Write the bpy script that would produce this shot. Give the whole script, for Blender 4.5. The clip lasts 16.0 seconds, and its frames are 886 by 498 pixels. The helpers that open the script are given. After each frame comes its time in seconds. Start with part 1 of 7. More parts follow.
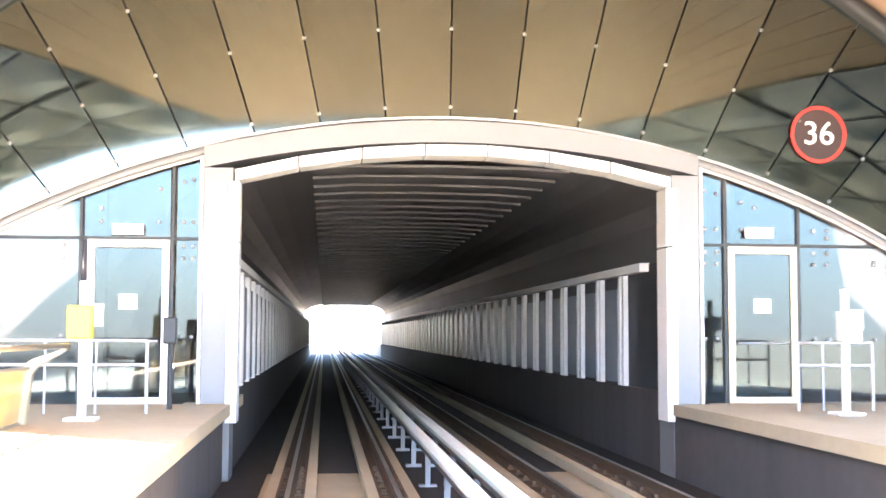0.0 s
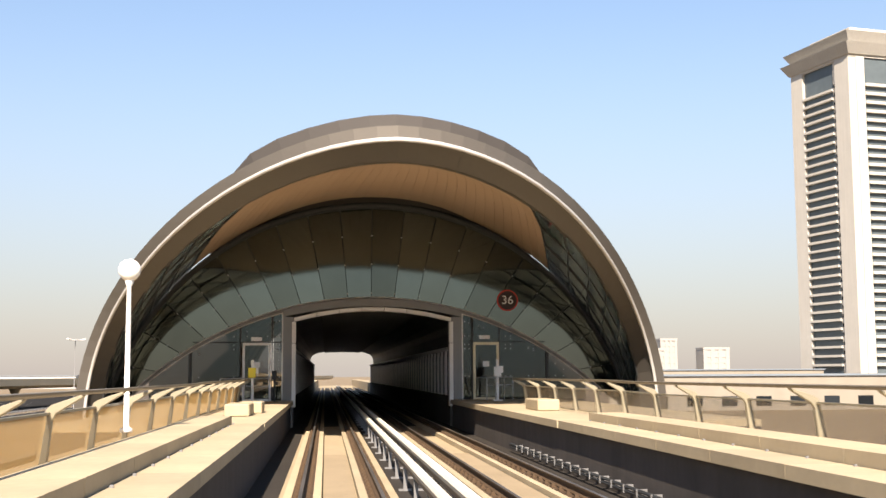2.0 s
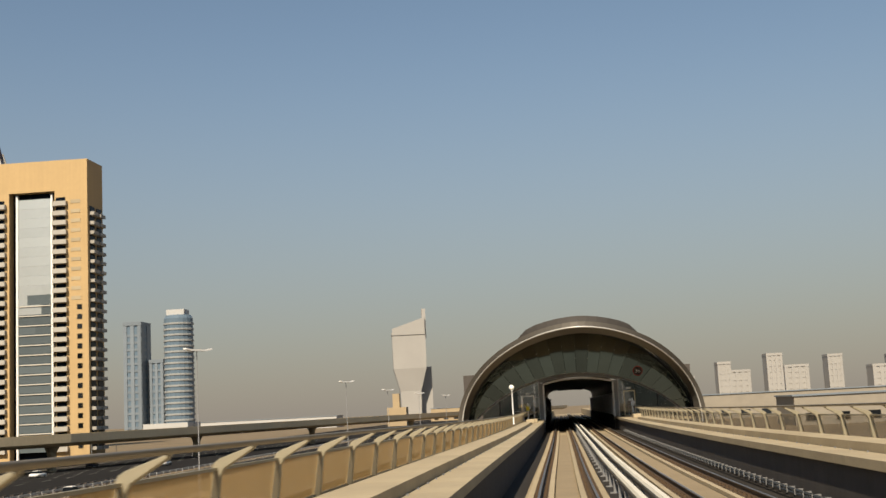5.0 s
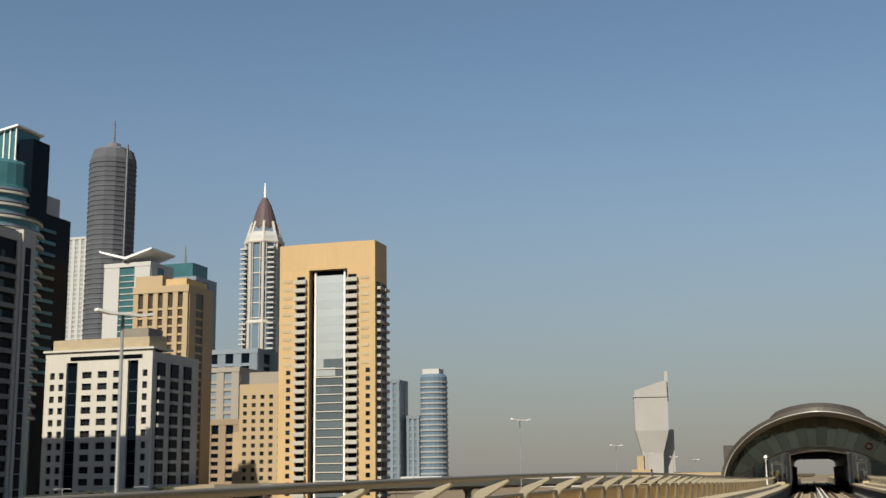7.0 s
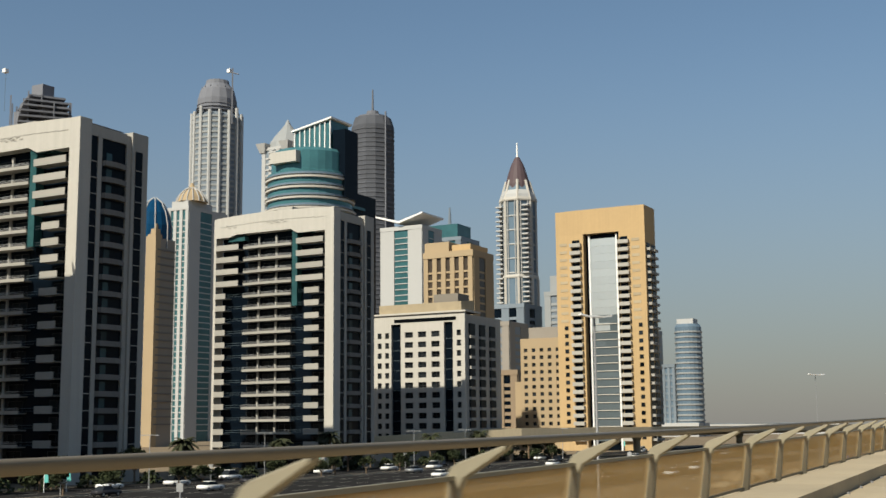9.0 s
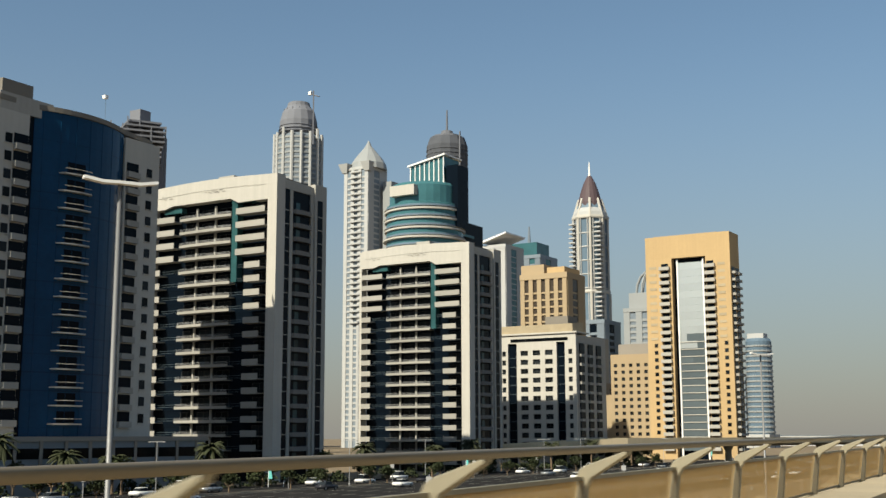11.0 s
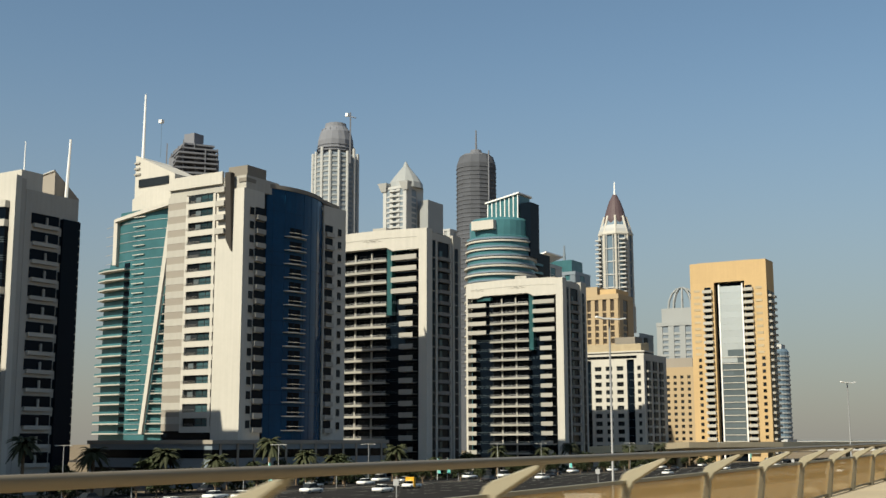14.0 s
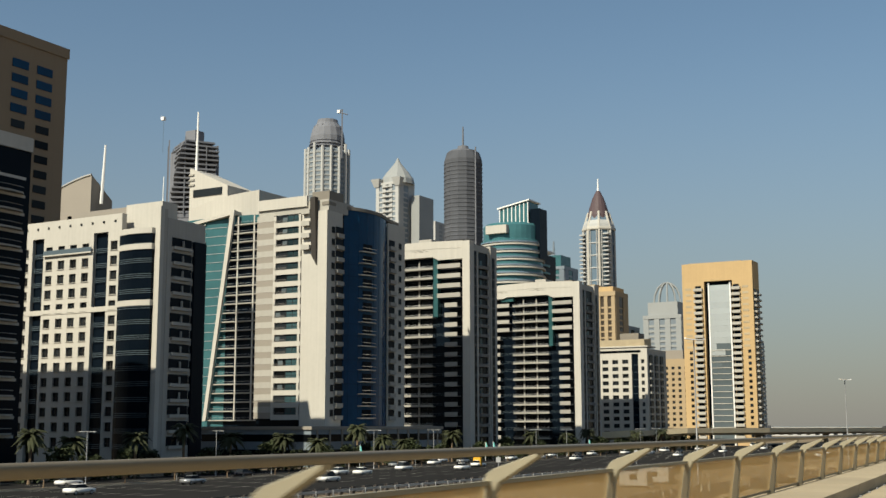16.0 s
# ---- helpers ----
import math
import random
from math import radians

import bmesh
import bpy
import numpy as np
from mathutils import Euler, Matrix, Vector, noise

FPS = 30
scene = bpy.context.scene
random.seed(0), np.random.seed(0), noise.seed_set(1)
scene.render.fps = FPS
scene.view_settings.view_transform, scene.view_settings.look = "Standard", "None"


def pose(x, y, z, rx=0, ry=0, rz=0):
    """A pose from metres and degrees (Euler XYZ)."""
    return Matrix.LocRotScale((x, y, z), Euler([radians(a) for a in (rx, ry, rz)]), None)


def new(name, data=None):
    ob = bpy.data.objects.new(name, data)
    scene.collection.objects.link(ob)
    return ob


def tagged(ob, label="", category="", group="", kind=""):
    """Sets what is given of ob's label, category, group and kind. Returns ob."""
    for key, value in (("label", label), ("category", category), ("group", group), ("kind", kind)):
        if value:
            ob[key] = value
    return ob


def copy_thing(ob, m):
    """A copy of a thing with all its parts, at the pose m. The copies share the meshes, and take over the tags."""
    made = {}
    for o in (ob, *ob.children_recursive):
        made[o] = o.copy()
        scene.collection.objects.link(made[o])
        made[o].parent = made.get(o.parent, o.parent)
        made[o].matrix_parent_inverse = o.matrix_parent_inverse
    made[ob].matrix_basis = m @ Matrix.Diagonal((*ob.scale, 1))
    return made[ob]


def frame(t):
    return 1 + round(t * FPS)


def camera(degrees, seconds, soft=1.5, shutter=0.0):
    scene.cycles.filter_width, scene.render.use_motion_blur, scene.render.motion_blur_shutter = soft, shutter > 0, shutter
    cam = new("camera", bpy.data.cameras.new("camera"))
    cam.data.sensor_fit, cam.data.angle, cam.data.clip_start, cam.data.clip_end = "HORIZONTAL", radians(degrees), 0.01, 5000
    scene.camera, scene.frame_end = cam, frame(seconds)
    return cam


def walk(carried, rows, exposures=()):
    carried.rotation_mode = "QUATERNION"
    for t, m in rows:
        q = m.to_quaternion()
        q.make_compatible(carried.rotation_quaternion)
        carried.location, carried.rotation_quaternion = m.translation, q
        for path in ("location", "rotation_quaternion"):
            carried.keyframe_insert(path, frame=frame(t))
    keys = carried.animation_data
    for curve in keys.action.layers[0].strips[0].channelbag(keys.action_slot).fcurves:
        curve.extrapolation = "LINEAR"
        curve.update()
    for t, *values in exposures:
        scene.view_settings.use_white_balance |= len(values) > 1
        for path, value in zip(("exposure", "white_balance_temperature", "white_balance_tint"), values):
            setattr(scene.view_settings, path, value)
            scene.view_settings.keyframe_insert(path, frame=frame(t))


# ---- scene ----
cam = camera(40.81, 16.0, shutter=0.12)
PATH = [
    (0, pose(0.000, 0.000, 2.052, 94.119, -0.236, -5.652)),
    (0.5, pose(0.005, -9.508, 2.060, 94.505, -0.129, -5.179)),
    (1, pose(0.007, -18.698, 2.069, 94.795, -0.132, -5.102)),
    (1.5, pose(0.005, -27.383, 2.080, 95.058, -0.005, -5.370)),
    (2, pose(0.000, -36.405, 2.102, 95.994, 0.297, -5.565)),
    (2.5, pose(-0.008, -45.310, 2.131, 97.347, 0.365, -4.554)),
    (3, pose(-0.020, -54.355, 2.162, 97.898, 0.174, -3.451)),
    (5.5, pose(0.322, -121.144, 2.542, 97.442, 2.970, 8.480)),
    (6, pose(0.429, -130.075, 2.532, 96.732, 2.488, 11.348)),
    (6.5, pose(0.575, -139.102, 2.466, 98.958, 1.858, 14.279)),
    (7, pose(0.795, -148.593, 2.366, 100.834, 0.728, 16.806)),
    (7.5, pose(1.088, -158.163, 2.266, 100.449, 0.273, 19.876)),
    (8, pose(1.468, -168.119, 2.174, 99.394, 0.673, 22.980)),
    (8.5, pose(1.946, -178.485, 2.104, 98.765, 0.555, 25.697)),
    (9, pose(2.515, -188.972, 2.050, 98.468, 0.525, 28.248)),
    (9.5, pose(3.182, -199.629, 1.996, 98.412, 0.258, 30.338)),
    (12, pose(7.160, -255.175, 1.714, 99.262, 0.057, 30.861)),
    (12.5, pose(8.034, -266.541, 1.660, 99.467, -0.008, 30.751)),
    (13, pose(8.942, -278.299, 1.611, 99.753, 0.015, 30.806)),
    (13.5, pose(9.871, -290.291, 1.580, 99.942, 0.077, 30.938)),
    (14, pose(10.814, -302.424, 1.558, 99.195, 0.111, 30.887)),
    (14.5, pose(11.784, -314.861, 1.552, 98.348, 0.237, 30.728)),
    (15, pose(12.764, -327.395, 1.570, 98.160, 0.292, 30.439)),
    (15.5, pose(13.745, -339.885, 1.595, 98.297, 0.220, 29.963)),
    (16, pose(14.724, -352.319, 1.623, 98.532, 0.105, 29.327)),
]
walk(cam, PATH, [(0.0, 5.5, 5900, 16), (0.5, 4.7, 5350, 14), (1.0, 3.45, 5350, 11), (1.5, 2.0, 5950, 13), (2.0, 1.5, 6850, 15), (2.5, 1.08, 7450, 12), (3.0, 0.65, 7500, 10),
                 (5.5, 0.46, 7100, 9), (7.0, 0.42, 6550, 6), (8.5, 0.34, 6450, 5), (9.5, 0.42, 6450, 4), (12.0, 0.6, 6640, 2), (13.0, 0.6, 6640, 2), (14.5, 0.5, 6640, 2), (16.0, 0.42, 6640, 2)])

# ---- light ----
SUN_UP, SUN_TURN = 41.0, 10.0   # the sun's height, and the turn of its light from +y towards +x
world = bpy.data.worlds.new("world")
scene.world = world
world.use_nodes = True
wn, wl = world.node_tree.nodes, world.node_tree.links
sky = wn.new("ShaderNodeTexSky")
sky.sky_type, sky.sun_disc = "NISHITA", False
sky.sun_elevation, sky.sun_rotation = radians(SUN_UP), radians(180 + SUN_TURN)
sky.air_density, sky.dust_density, sky.ozone_density = 1.0, 0.5, 1.7
coord = wn.new("ShaderNodeTexCoord")
split = wn.new("ShaderNodeSeparateXYZ")
wl.new(coord.outputs["Generated"], split.inputs[0])
haze = wn.new("ShaderNodeMapRange")   # dust haze, thick at the horizon and thin overhead
haze.interpolation_type = "SMOOTHERSTEP"
for k, value in zip(("From Min", "From Max", "To Min", "To Max"), (-0.12, 0.40, 0.97, 0.06)):
    haze.inputs[k].default_value = value
wl.new(split.outputs["Z"], haze.inputs["Value"])
dust = wn.new("ShaderNodeMixRGB")
dust.inputs["Color2"].default_value = (2.62, 2.4, 2.31, 1)
wl.new(haze.outputs[0], dust.inputs["Fac"])
clear = wn.new("ShaderNodeMixRGB")   # the clear upper air, a shade bluer than the model's
clear.blend_type = "MULTIPLY"
clear.inputs["Fac"].default_value = 1.0
clear.inputs["Color2"].default_value = (0.96, 1.015, 1.02, 1)
wl.new(sky.outputs[0], clear.inputs["Color1"])
wl.new(clear.outputs[0], dust.inputs["Color1"])
wl.new(dust.outputs[0], wn["Background"].inputs["Color"])
wn["Background"].inputs["Strength"].default_value = 0.072
sun = new("sun", bpy.data.lights.new("sun", "SUN"))
sun.data.energy, sun.data.angle, sun.data.color = 5.0, radians(0.6), (1.0, 0.905, 0.77)
way = Vector((math.sin(radians(SUN_TURN)) * math.cos(radians(SUN_UP)), math.cos(radians(SUN_TURN)) * math.cos(radians(SUN_UP)), -math.sin(radians(SUN_UP))))
sun.matrix_world = way.to_track_quat("-Z", "Y").to_matrix().to_4x4()


# ---- materials ----
def material(name, colour, rough=0.7, metal=0.0, vary=0.12, fine=8.0, wide=0.25, bump=0.0, each=0.0, streak=0.0, spec=0.2):
    """Paint, stone or metal: grain and wide stains on the colour, streaks running down, a spread from piece to piece."""
    m = bpy.data.materials.new(name)
    m.use_nodes = True
    n, l = m.node_tree.nodes, m.node_tree.links
    b = n["Principled BSDF"]
    b.inputs["Metallic"].default_value = metal
    b.inputs["Specular IOR Level"].default_value = spec
    where = n.new("ShaderNodeTexCoord")
    value = None

    def add(a, c, kind="ADD"):
        k = n.new("ShaderNodeMath")
        k.operation = kind
        for i, s in enumerate((a, c)):
            if isinstance(s, float):
                k.inputs[i].default_value = s
            else:
                l.new(s, k.inputs[i])
        return k.outputs[0]

    def cloud(scale, detail, stretch=None):
        t = n.new("ShaderNodeTexNoise")
        t.inputs["Scale"].default_value, t.inputs["Detail"].default_value = scale, detail
        if stretch:
            mp = n.new("ShaderNodeMapping")
            mp.inputs["Scale"].default_value = stretch
            l.new(where.outputs["Object"], mp.inputs[0])
            l.new(mp.outputs[0], t.inputs["Vector"])
        else:
            l.new(where.outputs["Object"], t.inputs["Vector"])
        return t.outputs["Fac"]

    grain, stain = cloud(fine, 4.0), cloud(wide, 5.0)
    value = add(add(grain, -0.5), vary, "MULTIPLY")
    value = add(value, add(add(stain, -0.5), vary * 2.2, "MULTIPLY"))
    if streak:
        value = add(value, add(add(cloud(1.0, 3.0, (1.6, 1.6, 0.05)), -0.5), streak, "MULTIPLY"))
    if each:
        info = n.new("ShaderNodeObjectInfo")
        value = add(value, add(add(info.outputs["Random"], -0.5), each, "MULTIPLY"))
    value = add(value, 1.0)
    mix = n.new("ShaderNodeVectorMath")
    mix.operation = "SCALE"
    mix.inputs[0].default_value = colour
    l.new(value, mix.inputs["Scale"])
    l.new(mix.outputs[0], b.inputs["Base Color"])
    b.inputs["Roughness"].default_value = rough
    if rough > 0.15:
        l.new(add(add(add(stain, -0.5), 0.25, "MULTIPLY"), rough), b.inputs["Roughness"])
    if bump:
        bp = n.new("ShaderNodeBump")
        bp.inputs["Strength"].default_value, bp.inputs["Distance"].default_value = bump, 0.02
        l.new(grain, bp.inputs["Height"])
        l.new(bp.outputs[0], b.inputs["Normal"])
    return m


def sheer(name, colour, clear, rough=0.2, metal=0.0):
    """A thin sheet that lets part of the light straight through."""
    m = material(name, colour, rough, metal, vary=0.15)
    n, l = m.node_tree.nodes, m.node_tree.links
    mix, open_ = n.new("ShaderNodeMixShader"), n.new("ShaderNodeBsdfTransparent")
    mix.inputs[0].default_value = clear
    l.new(n["Principled BSDF"].outputs[0], mix.inputs[1])
    l.new(open_.outputs[0], mix.inputs[2])
    l.new(mix.outputs[0], n["Material Output"].inputs["Surface"])
    return m


def lit_through(m, colour, share):
    """Lets light from behind a thin sheet shine through its body."""
    n, l = m.node_tree.nodes, m.node_tree.links
    mix, t = n.new("ShaderNodeMixShader"), n.new("ShaderNodeBsdfTranslucent")
    mix.inputs[0].default_value = share
    t.inputs["Color"].default_value = (*colour, 1)
    body = n["Principled BSDF"].outputs[0]
    into = body.links[0].to_socket
    l.new(body, mix.inputs[1])
    l.new(t.outputs[0], mix.inputs[2])
    l.new(mix.outputs[0], into)


def glowing(name, colour, strength):
    m = bpy.data.materials.new(name)
    m.use_nodes = True
    b = m.node_tree.nodes["Principled BSDF"]
    b.inputs["Base Color"].default_value = (*colour, 1)
    b.inputs["Emission Color"].default_value = (*colour, 1)
    b.inputs["Emission Strength"].default_value = strength
    return m


CONCRETE = material("beige_concrete", (0.313, 0.252, 0.165), 0.8, vary=0.16, fine=6.0, wide=0.35, bump=0.3, streak=0.25)
COPING = material("pale_concrete", (0.365, 0.3, 0.2), 0.75, vary=0.2, fine=6.0, wide=0.5, bump=0.3, each=0.16)
# concrete darkened so that trough and hall walls hold shade in the colour
SHADE_GREY = material("shade_grey_concrete", (0.075, 0.066, 0.06), 0.85, vary=0.2, fine=5.0, wide=0.4, bump=0.3, streak=0.5)
BED = material("track_bed", (0.261, 0.204, 0.131), 0.9, vary=0.22, fine=12.0, wide=0.6, bump=0.4)
GUTTER = material("dark_slab", (0.03, 0.026, 0.022), 0.85, vary=0.3, fine=7.0, wide=0.5, bump=0.3)
RUST = material("rusty_steel", (0.075, 0.048, 0.028), 0.75, vary=0.35, fine=20.0, wide=1.5)
STEEL = material("worn_steel", (0.34, 0.31, 0.27), 0.45, 1.0, vary=0.15)
CREAM = material("cream_plastic", (0.66, 0.62, 0.52), 0.5, vary=0.12, wide=0.5)
POST = material("champagne_metal", (0.3, 0.265, 0.19), 0.45, 0.35, vary=0.12, wide=0.8, each=0.08)
RAILING = material("bronze_tube", (0.2, 0.165, 0.115), 0.42, 0.4, vary=0.1)
SCREEN = sheer("tan_screen", (0.56, 0.37, 0.14), 0.5, 0.5)
lit_through(SCREEN, (0.62, 0.42, 0.17), 0.5)
CLEAR_SCREEN = sheer("clear_screen", (0.3, 0.24, 0.16), 0.65, 0.4)
RIM = material("rim_panels", (0.1, 0.09, 0.077), 0.5, 0.2, vary=0.08, wide=0.3)
ROOF_CAP = material("grey_roof_cap", (0.055, 0.05, 0.046), 0.8, 0.0, vary=0.1, wide=0.3)
RIM_EDGE = material("bright_edge", (0.555, 0.5402, 0.5106), 0.35, 0.3, vary=0.06)
SHELL = material("golden_shell", (0.12, 0.095, 0.066), 0.6, 0.15, vary=0.1, each=0.1)
SOFFIT = material("tan_soffit", (0.4, 0.29, 0.2), 0.55, vary=0.06, wide=0.2, each=0.06)
FRONT_GLASS = material("mirrored_green_glass", (0.115, 0.134, 0.124), 0.06, 1.0, vary=0.16, fine=2.0, wide=0.35, each=0.4)
SIDE_GLASS = sheer("tinted_side_glass", (0.02, 0.04, 0.045), 0.1, 0.08)
SCREEN_GLASS = sheer("clear_glass", (0.06, 0.08, 0.088), 0.35, 0.05, 0.9)
FRAME = material("grey_frame", (0.2, 0.2, 0.2), 0.5, 0.3, vary=0.08)
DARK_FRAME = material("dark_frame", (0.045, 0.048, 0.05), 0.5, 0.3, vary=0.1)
WHITE_TRIM = material("white_trim", (0.75, 0.74, 0.72), 0.5, vary=0.06)
GOLD_TRIM = material("gold_trim", (0.55, 0.47, 0.32), 0.4, 0.4, vary=0.08)
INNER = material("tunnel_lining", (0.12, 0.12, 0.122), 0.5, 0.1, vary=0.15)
YELLOW = material("yellow_box", (0.75, 0.58, 0.06), 0.5, vary=0.06)
AMBER = material("amber_board", (0.6, 0.32, 0.03), 0.5, vary=0.06)
RED = material("red_ring", (0.6, 0.05, 0.04), 0.5, vary=0.04)
SIGN_DARK = material("sign_plate", (0.05, 0.035, 0.035), 0.4, vary=0.04)
SIGN_BLUE = material("sign_blue", (0.02, 0.07, 0.3), 0.5, vary=0.05)
LETTER = material("sign_white", (0.85, 0.85, 0.85), 0.5, vary=0.02)
OPAL = glowing("opal_globe", (0.9, 0.88, 0.82), 0.0)
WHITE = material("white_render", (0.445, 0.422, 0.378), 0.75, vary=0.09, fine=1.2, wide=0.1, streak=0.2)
# the white darkened by a fifth, mostly holding the shade of tower sides
PALE_SHADE = material("pale_shade_render", (0.357, 0.339, 0.304), 0.75, vary=0.1, fine=1.2, wide=0.1, streak=0.2, each=0.08)
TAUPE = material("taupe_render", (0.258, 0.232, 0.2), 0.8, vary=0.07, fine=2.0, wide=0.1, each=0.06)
ORANGE = material("apricot_render", (0.43, 0.302, 0.156), 0.75, vary=0.1, fine=1.0, wide=0.06, streak=0.16, each=0.05)
SAND_WALL = material("sand_render", (0.35, 0.268, 0.168), 0.8, vary=0.08, fine=2.0, wide=0.08, each=0.05)
TAN_WALL = material("tan_stone", (0.238, 0.18, 0.122), 0.8, vary=0.08, fine=2.0, wide=0.06, streak=0.08)
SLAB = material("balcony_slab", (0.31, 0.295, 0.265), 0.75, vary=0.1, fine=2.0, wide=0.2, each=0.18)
# the same slab dimmed, so shaded-side balconies carry shade in their colour
DIM_SLAB = material("dimmed_balcony_slab", (0.174, 0.165, 0.152), 0.8, vary=0.1, fine=2.0, wide=0.2, each=0.2)
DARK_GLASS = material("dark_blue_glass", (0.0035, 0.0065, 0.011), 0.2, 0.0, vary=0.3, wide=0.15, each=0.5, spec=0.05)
BLUE_GLASS = material("deep_blue_glass", (0.005, 0.036, 0.085), 0.15, 0.0, vary=0.3, fine=1.0, wide=0.12, each=0.4, spec=0.12)
TEAL_GLASS = material("teal_glass", (0.05, 0.135, 0.15), 0.1, 0.1, vary=0.25, fine=1.0, wide=0.15, each=0.4)
# pale tone that puts the mirrored sky into the pane colour
SKY_GLASS = material("sky_reflection_glass", (0.5, 0.53, 0.53), 0.25, 0.45, vary=0.1, fine=0.5, wide=0.1, each=0.08)
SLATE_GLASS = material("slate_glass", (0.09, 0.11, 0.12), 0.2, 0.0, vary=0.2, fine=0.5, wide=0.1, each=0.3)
PANE = material("window_pane", (0.014, 0.017, 0.02), 0.15, 0.0, vary=0.3, each=1.5, spec=0.06)
TEAL_PANE = material("teal_window_pane", (0.03, 0.062, 0.07), 0.15, 0.0, vary=0.4, fine=0.8, wide=0.3, each=1.3, spec=0.15)
TEAL_STRIP = material("dim_teal_glass", (0.028, 0.08, 0.085), 0.2, 0.0, vary=0.5, fine=0.7, wide=0.2, spec=0.15)
BROWN_GLASS = material("bronze_glass", (0.06, 0.047, 0.036), 0.3, 0.0, vary=0.25, fine=0.6, each=0.4)
DARK_FIN = material("dark_bronze_fin", (0.045, 0.04, 0.036), 0.6, 0.1, vary=0.15)
TINT_RAIL = material("smoked_rail", (0.1, 0.13, 0.15), 0.4, 0.3, vary=0.1)
ROOF = material("roof_plant", (0.193, 0.174, 0.148), 0.85, vary=0.12)
# far-tower colours, paled and flattened with the distance haze painted in
FAR_WHITE = material("far_hazed_render", (0.4, 0.4, 0.392), 0.8, vary=0.08, fine=1.0, wide=0.05)
HAZE_GLASS = material("hazed_pale_glass", (0.261, 0.27, 0.27), 0.5, vary=0.1, fine=1.0, wide=0.05)
HAZE_RENDER = material("hazed_render", (0.31, 0.3, 0.285), 0.8, vary=0.08, fine=0.6, wide=0.04)
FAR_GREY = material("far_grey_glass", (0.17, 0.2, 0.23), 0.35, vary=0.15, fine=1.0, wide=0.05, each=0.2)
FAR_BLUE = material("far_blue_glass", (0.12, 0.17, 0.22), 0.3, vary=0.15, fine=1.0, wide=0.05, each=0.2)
DARK_RAW = material("dark_concrete", (0.095, 0.1, 0.115), 0.9, vary=0.2, fine=1.0, wide=0.08, each=0.3)
RAW = material("raw_concrete", (0.15, 0.155, 0.175), 0.9, vary=0.2, fine=1.0, wide=0.08, each=0.3)
MAROON = material("maroon_roof", (0.085, 0.06, 0.065), 0.6, vary=0.12, wide=0.1)
SAND = material("sandy_ground", (0.185, 0.142, 0.092), 0.95, vary=0.3, fine=0.6, wide=0.05)
ASPHALT = material("asphalt", (0.022, 0.0215, 0.0215), 0.97, vary=0.25, fine=4.0, wide=0.06, spec=0.02)
LINE = material("road_paint", (0.444, 0.4292, 0.3848), 0.8, vary=0.15)
# beige brightened to stand in for sun on the flyover's side
LIT_PARAPET = material("sunlit_sand_parapet", (0.55, 0.45, 0.3), 0.85, vary=0.16, fine=1.5, wide=0.06, streak=0.2)
KERB = material("kerb_stone", (0.245, 0.219, 0.18), 0.85, vary=0.15)
GREEN = material("palm_green", (0.034, 0.038, 0.018), 0.7, vary=0.35, each=0.4)
SHRUB = material("shrub_green", (0.03, 0.038, 0.016), 0.8, vary=0.4, each=0.4)
TRUNK = material("palm_trunk", (0.16, 0.115, 0.075), 0.9, vary=0.3)
GALV = material("galvanised", (0.42, 0.42, 0.42), 0.5, 0.6, vary=0.1)
TYRE = material("tyre", (0.02, 0.02, 0.02), 0.85)
CAR_WHITE = material("white_car", (0.78, 0.77, 0.75), 0.3, vary=0.03)
CAR_SILVER = material("silver_car", (0.42, 0.43, 0.44), 0.3, 0.6, vary=0.03)
CAR_DARK = material("dark_car", (0.03, 0.03, 0.035), 0.25, vary=0.05)
FLAG = material("teal_flag", (0.12, 0.42, 0.4), 0.8, vary=0.08)


# ---- shapes ----
FACES = ((3, 2, 1, 0), (4, 5, 6, 7), (0, 1, 5, 4), (1, 2, 6, 5), (2, 3, 7, 6), (3, 0, 4, 7))


def box(bm, x0, x1, y0, y1, z0, z1):
    v = [bm.verts.new(p) for p in ((x0, y0, z0), (x1, y0, z0), (x1, y1, z0), (x0, y1, z0), (x0, y0, z1), (x1, y0, z1), (x1, y1, z1), (x0, y1, z1))]
    for f in FACES:
        bm.faces.new([v[i] for i in f])
    return v


def boxed(*dims):
    bm = bmesh.new()
    box(bm, *dims)
    return bm


def prism(bm, outline, z0, z1):
    """An upright prism over an outline in plan; z1 may be a function of x, y."""
    top = z1 if callable(z1) else (lambda x, y: z1)
    low = [bm.verts.new((x, y, z0)) for x, y in outline]
    high = [bm.verts.new((x, y, top(x, y))) for x, y in outline]
    n = len(outline)
    for i in range(n):
        bm.faces.new((low[i], low[(i + 1) % n], high[(i + 1) % n], high[i]))
    bm.faces.new(low[::-1])
    bm.faces.new(high)
    bmesh.ops.recalc_face_normals(bm, faces=bm.faces)


def lathe(bm, cx, cy, rings, sides=20, turn=0.0):
    """A turned body: rings of (radius, z) from the foot up."""
    loops = [[bm.verts.new((cx + r * math.cos(turn + 2 * math.pi * k / sides), cy + r * math.sin(turn + 2 * math.pi * k / sides), z)) for k in range(sides)] for r, z in rings]
    for a, b in zip(loops, loops[1:]):
        for k in range(sides):
            bm.faces.new((a[k], a[(k + 1) % sides], b[(k + 1) % sides], b[k]))
    bm.faces.new(loops[0][::-1])
    bm.faces.new(loops[-1])


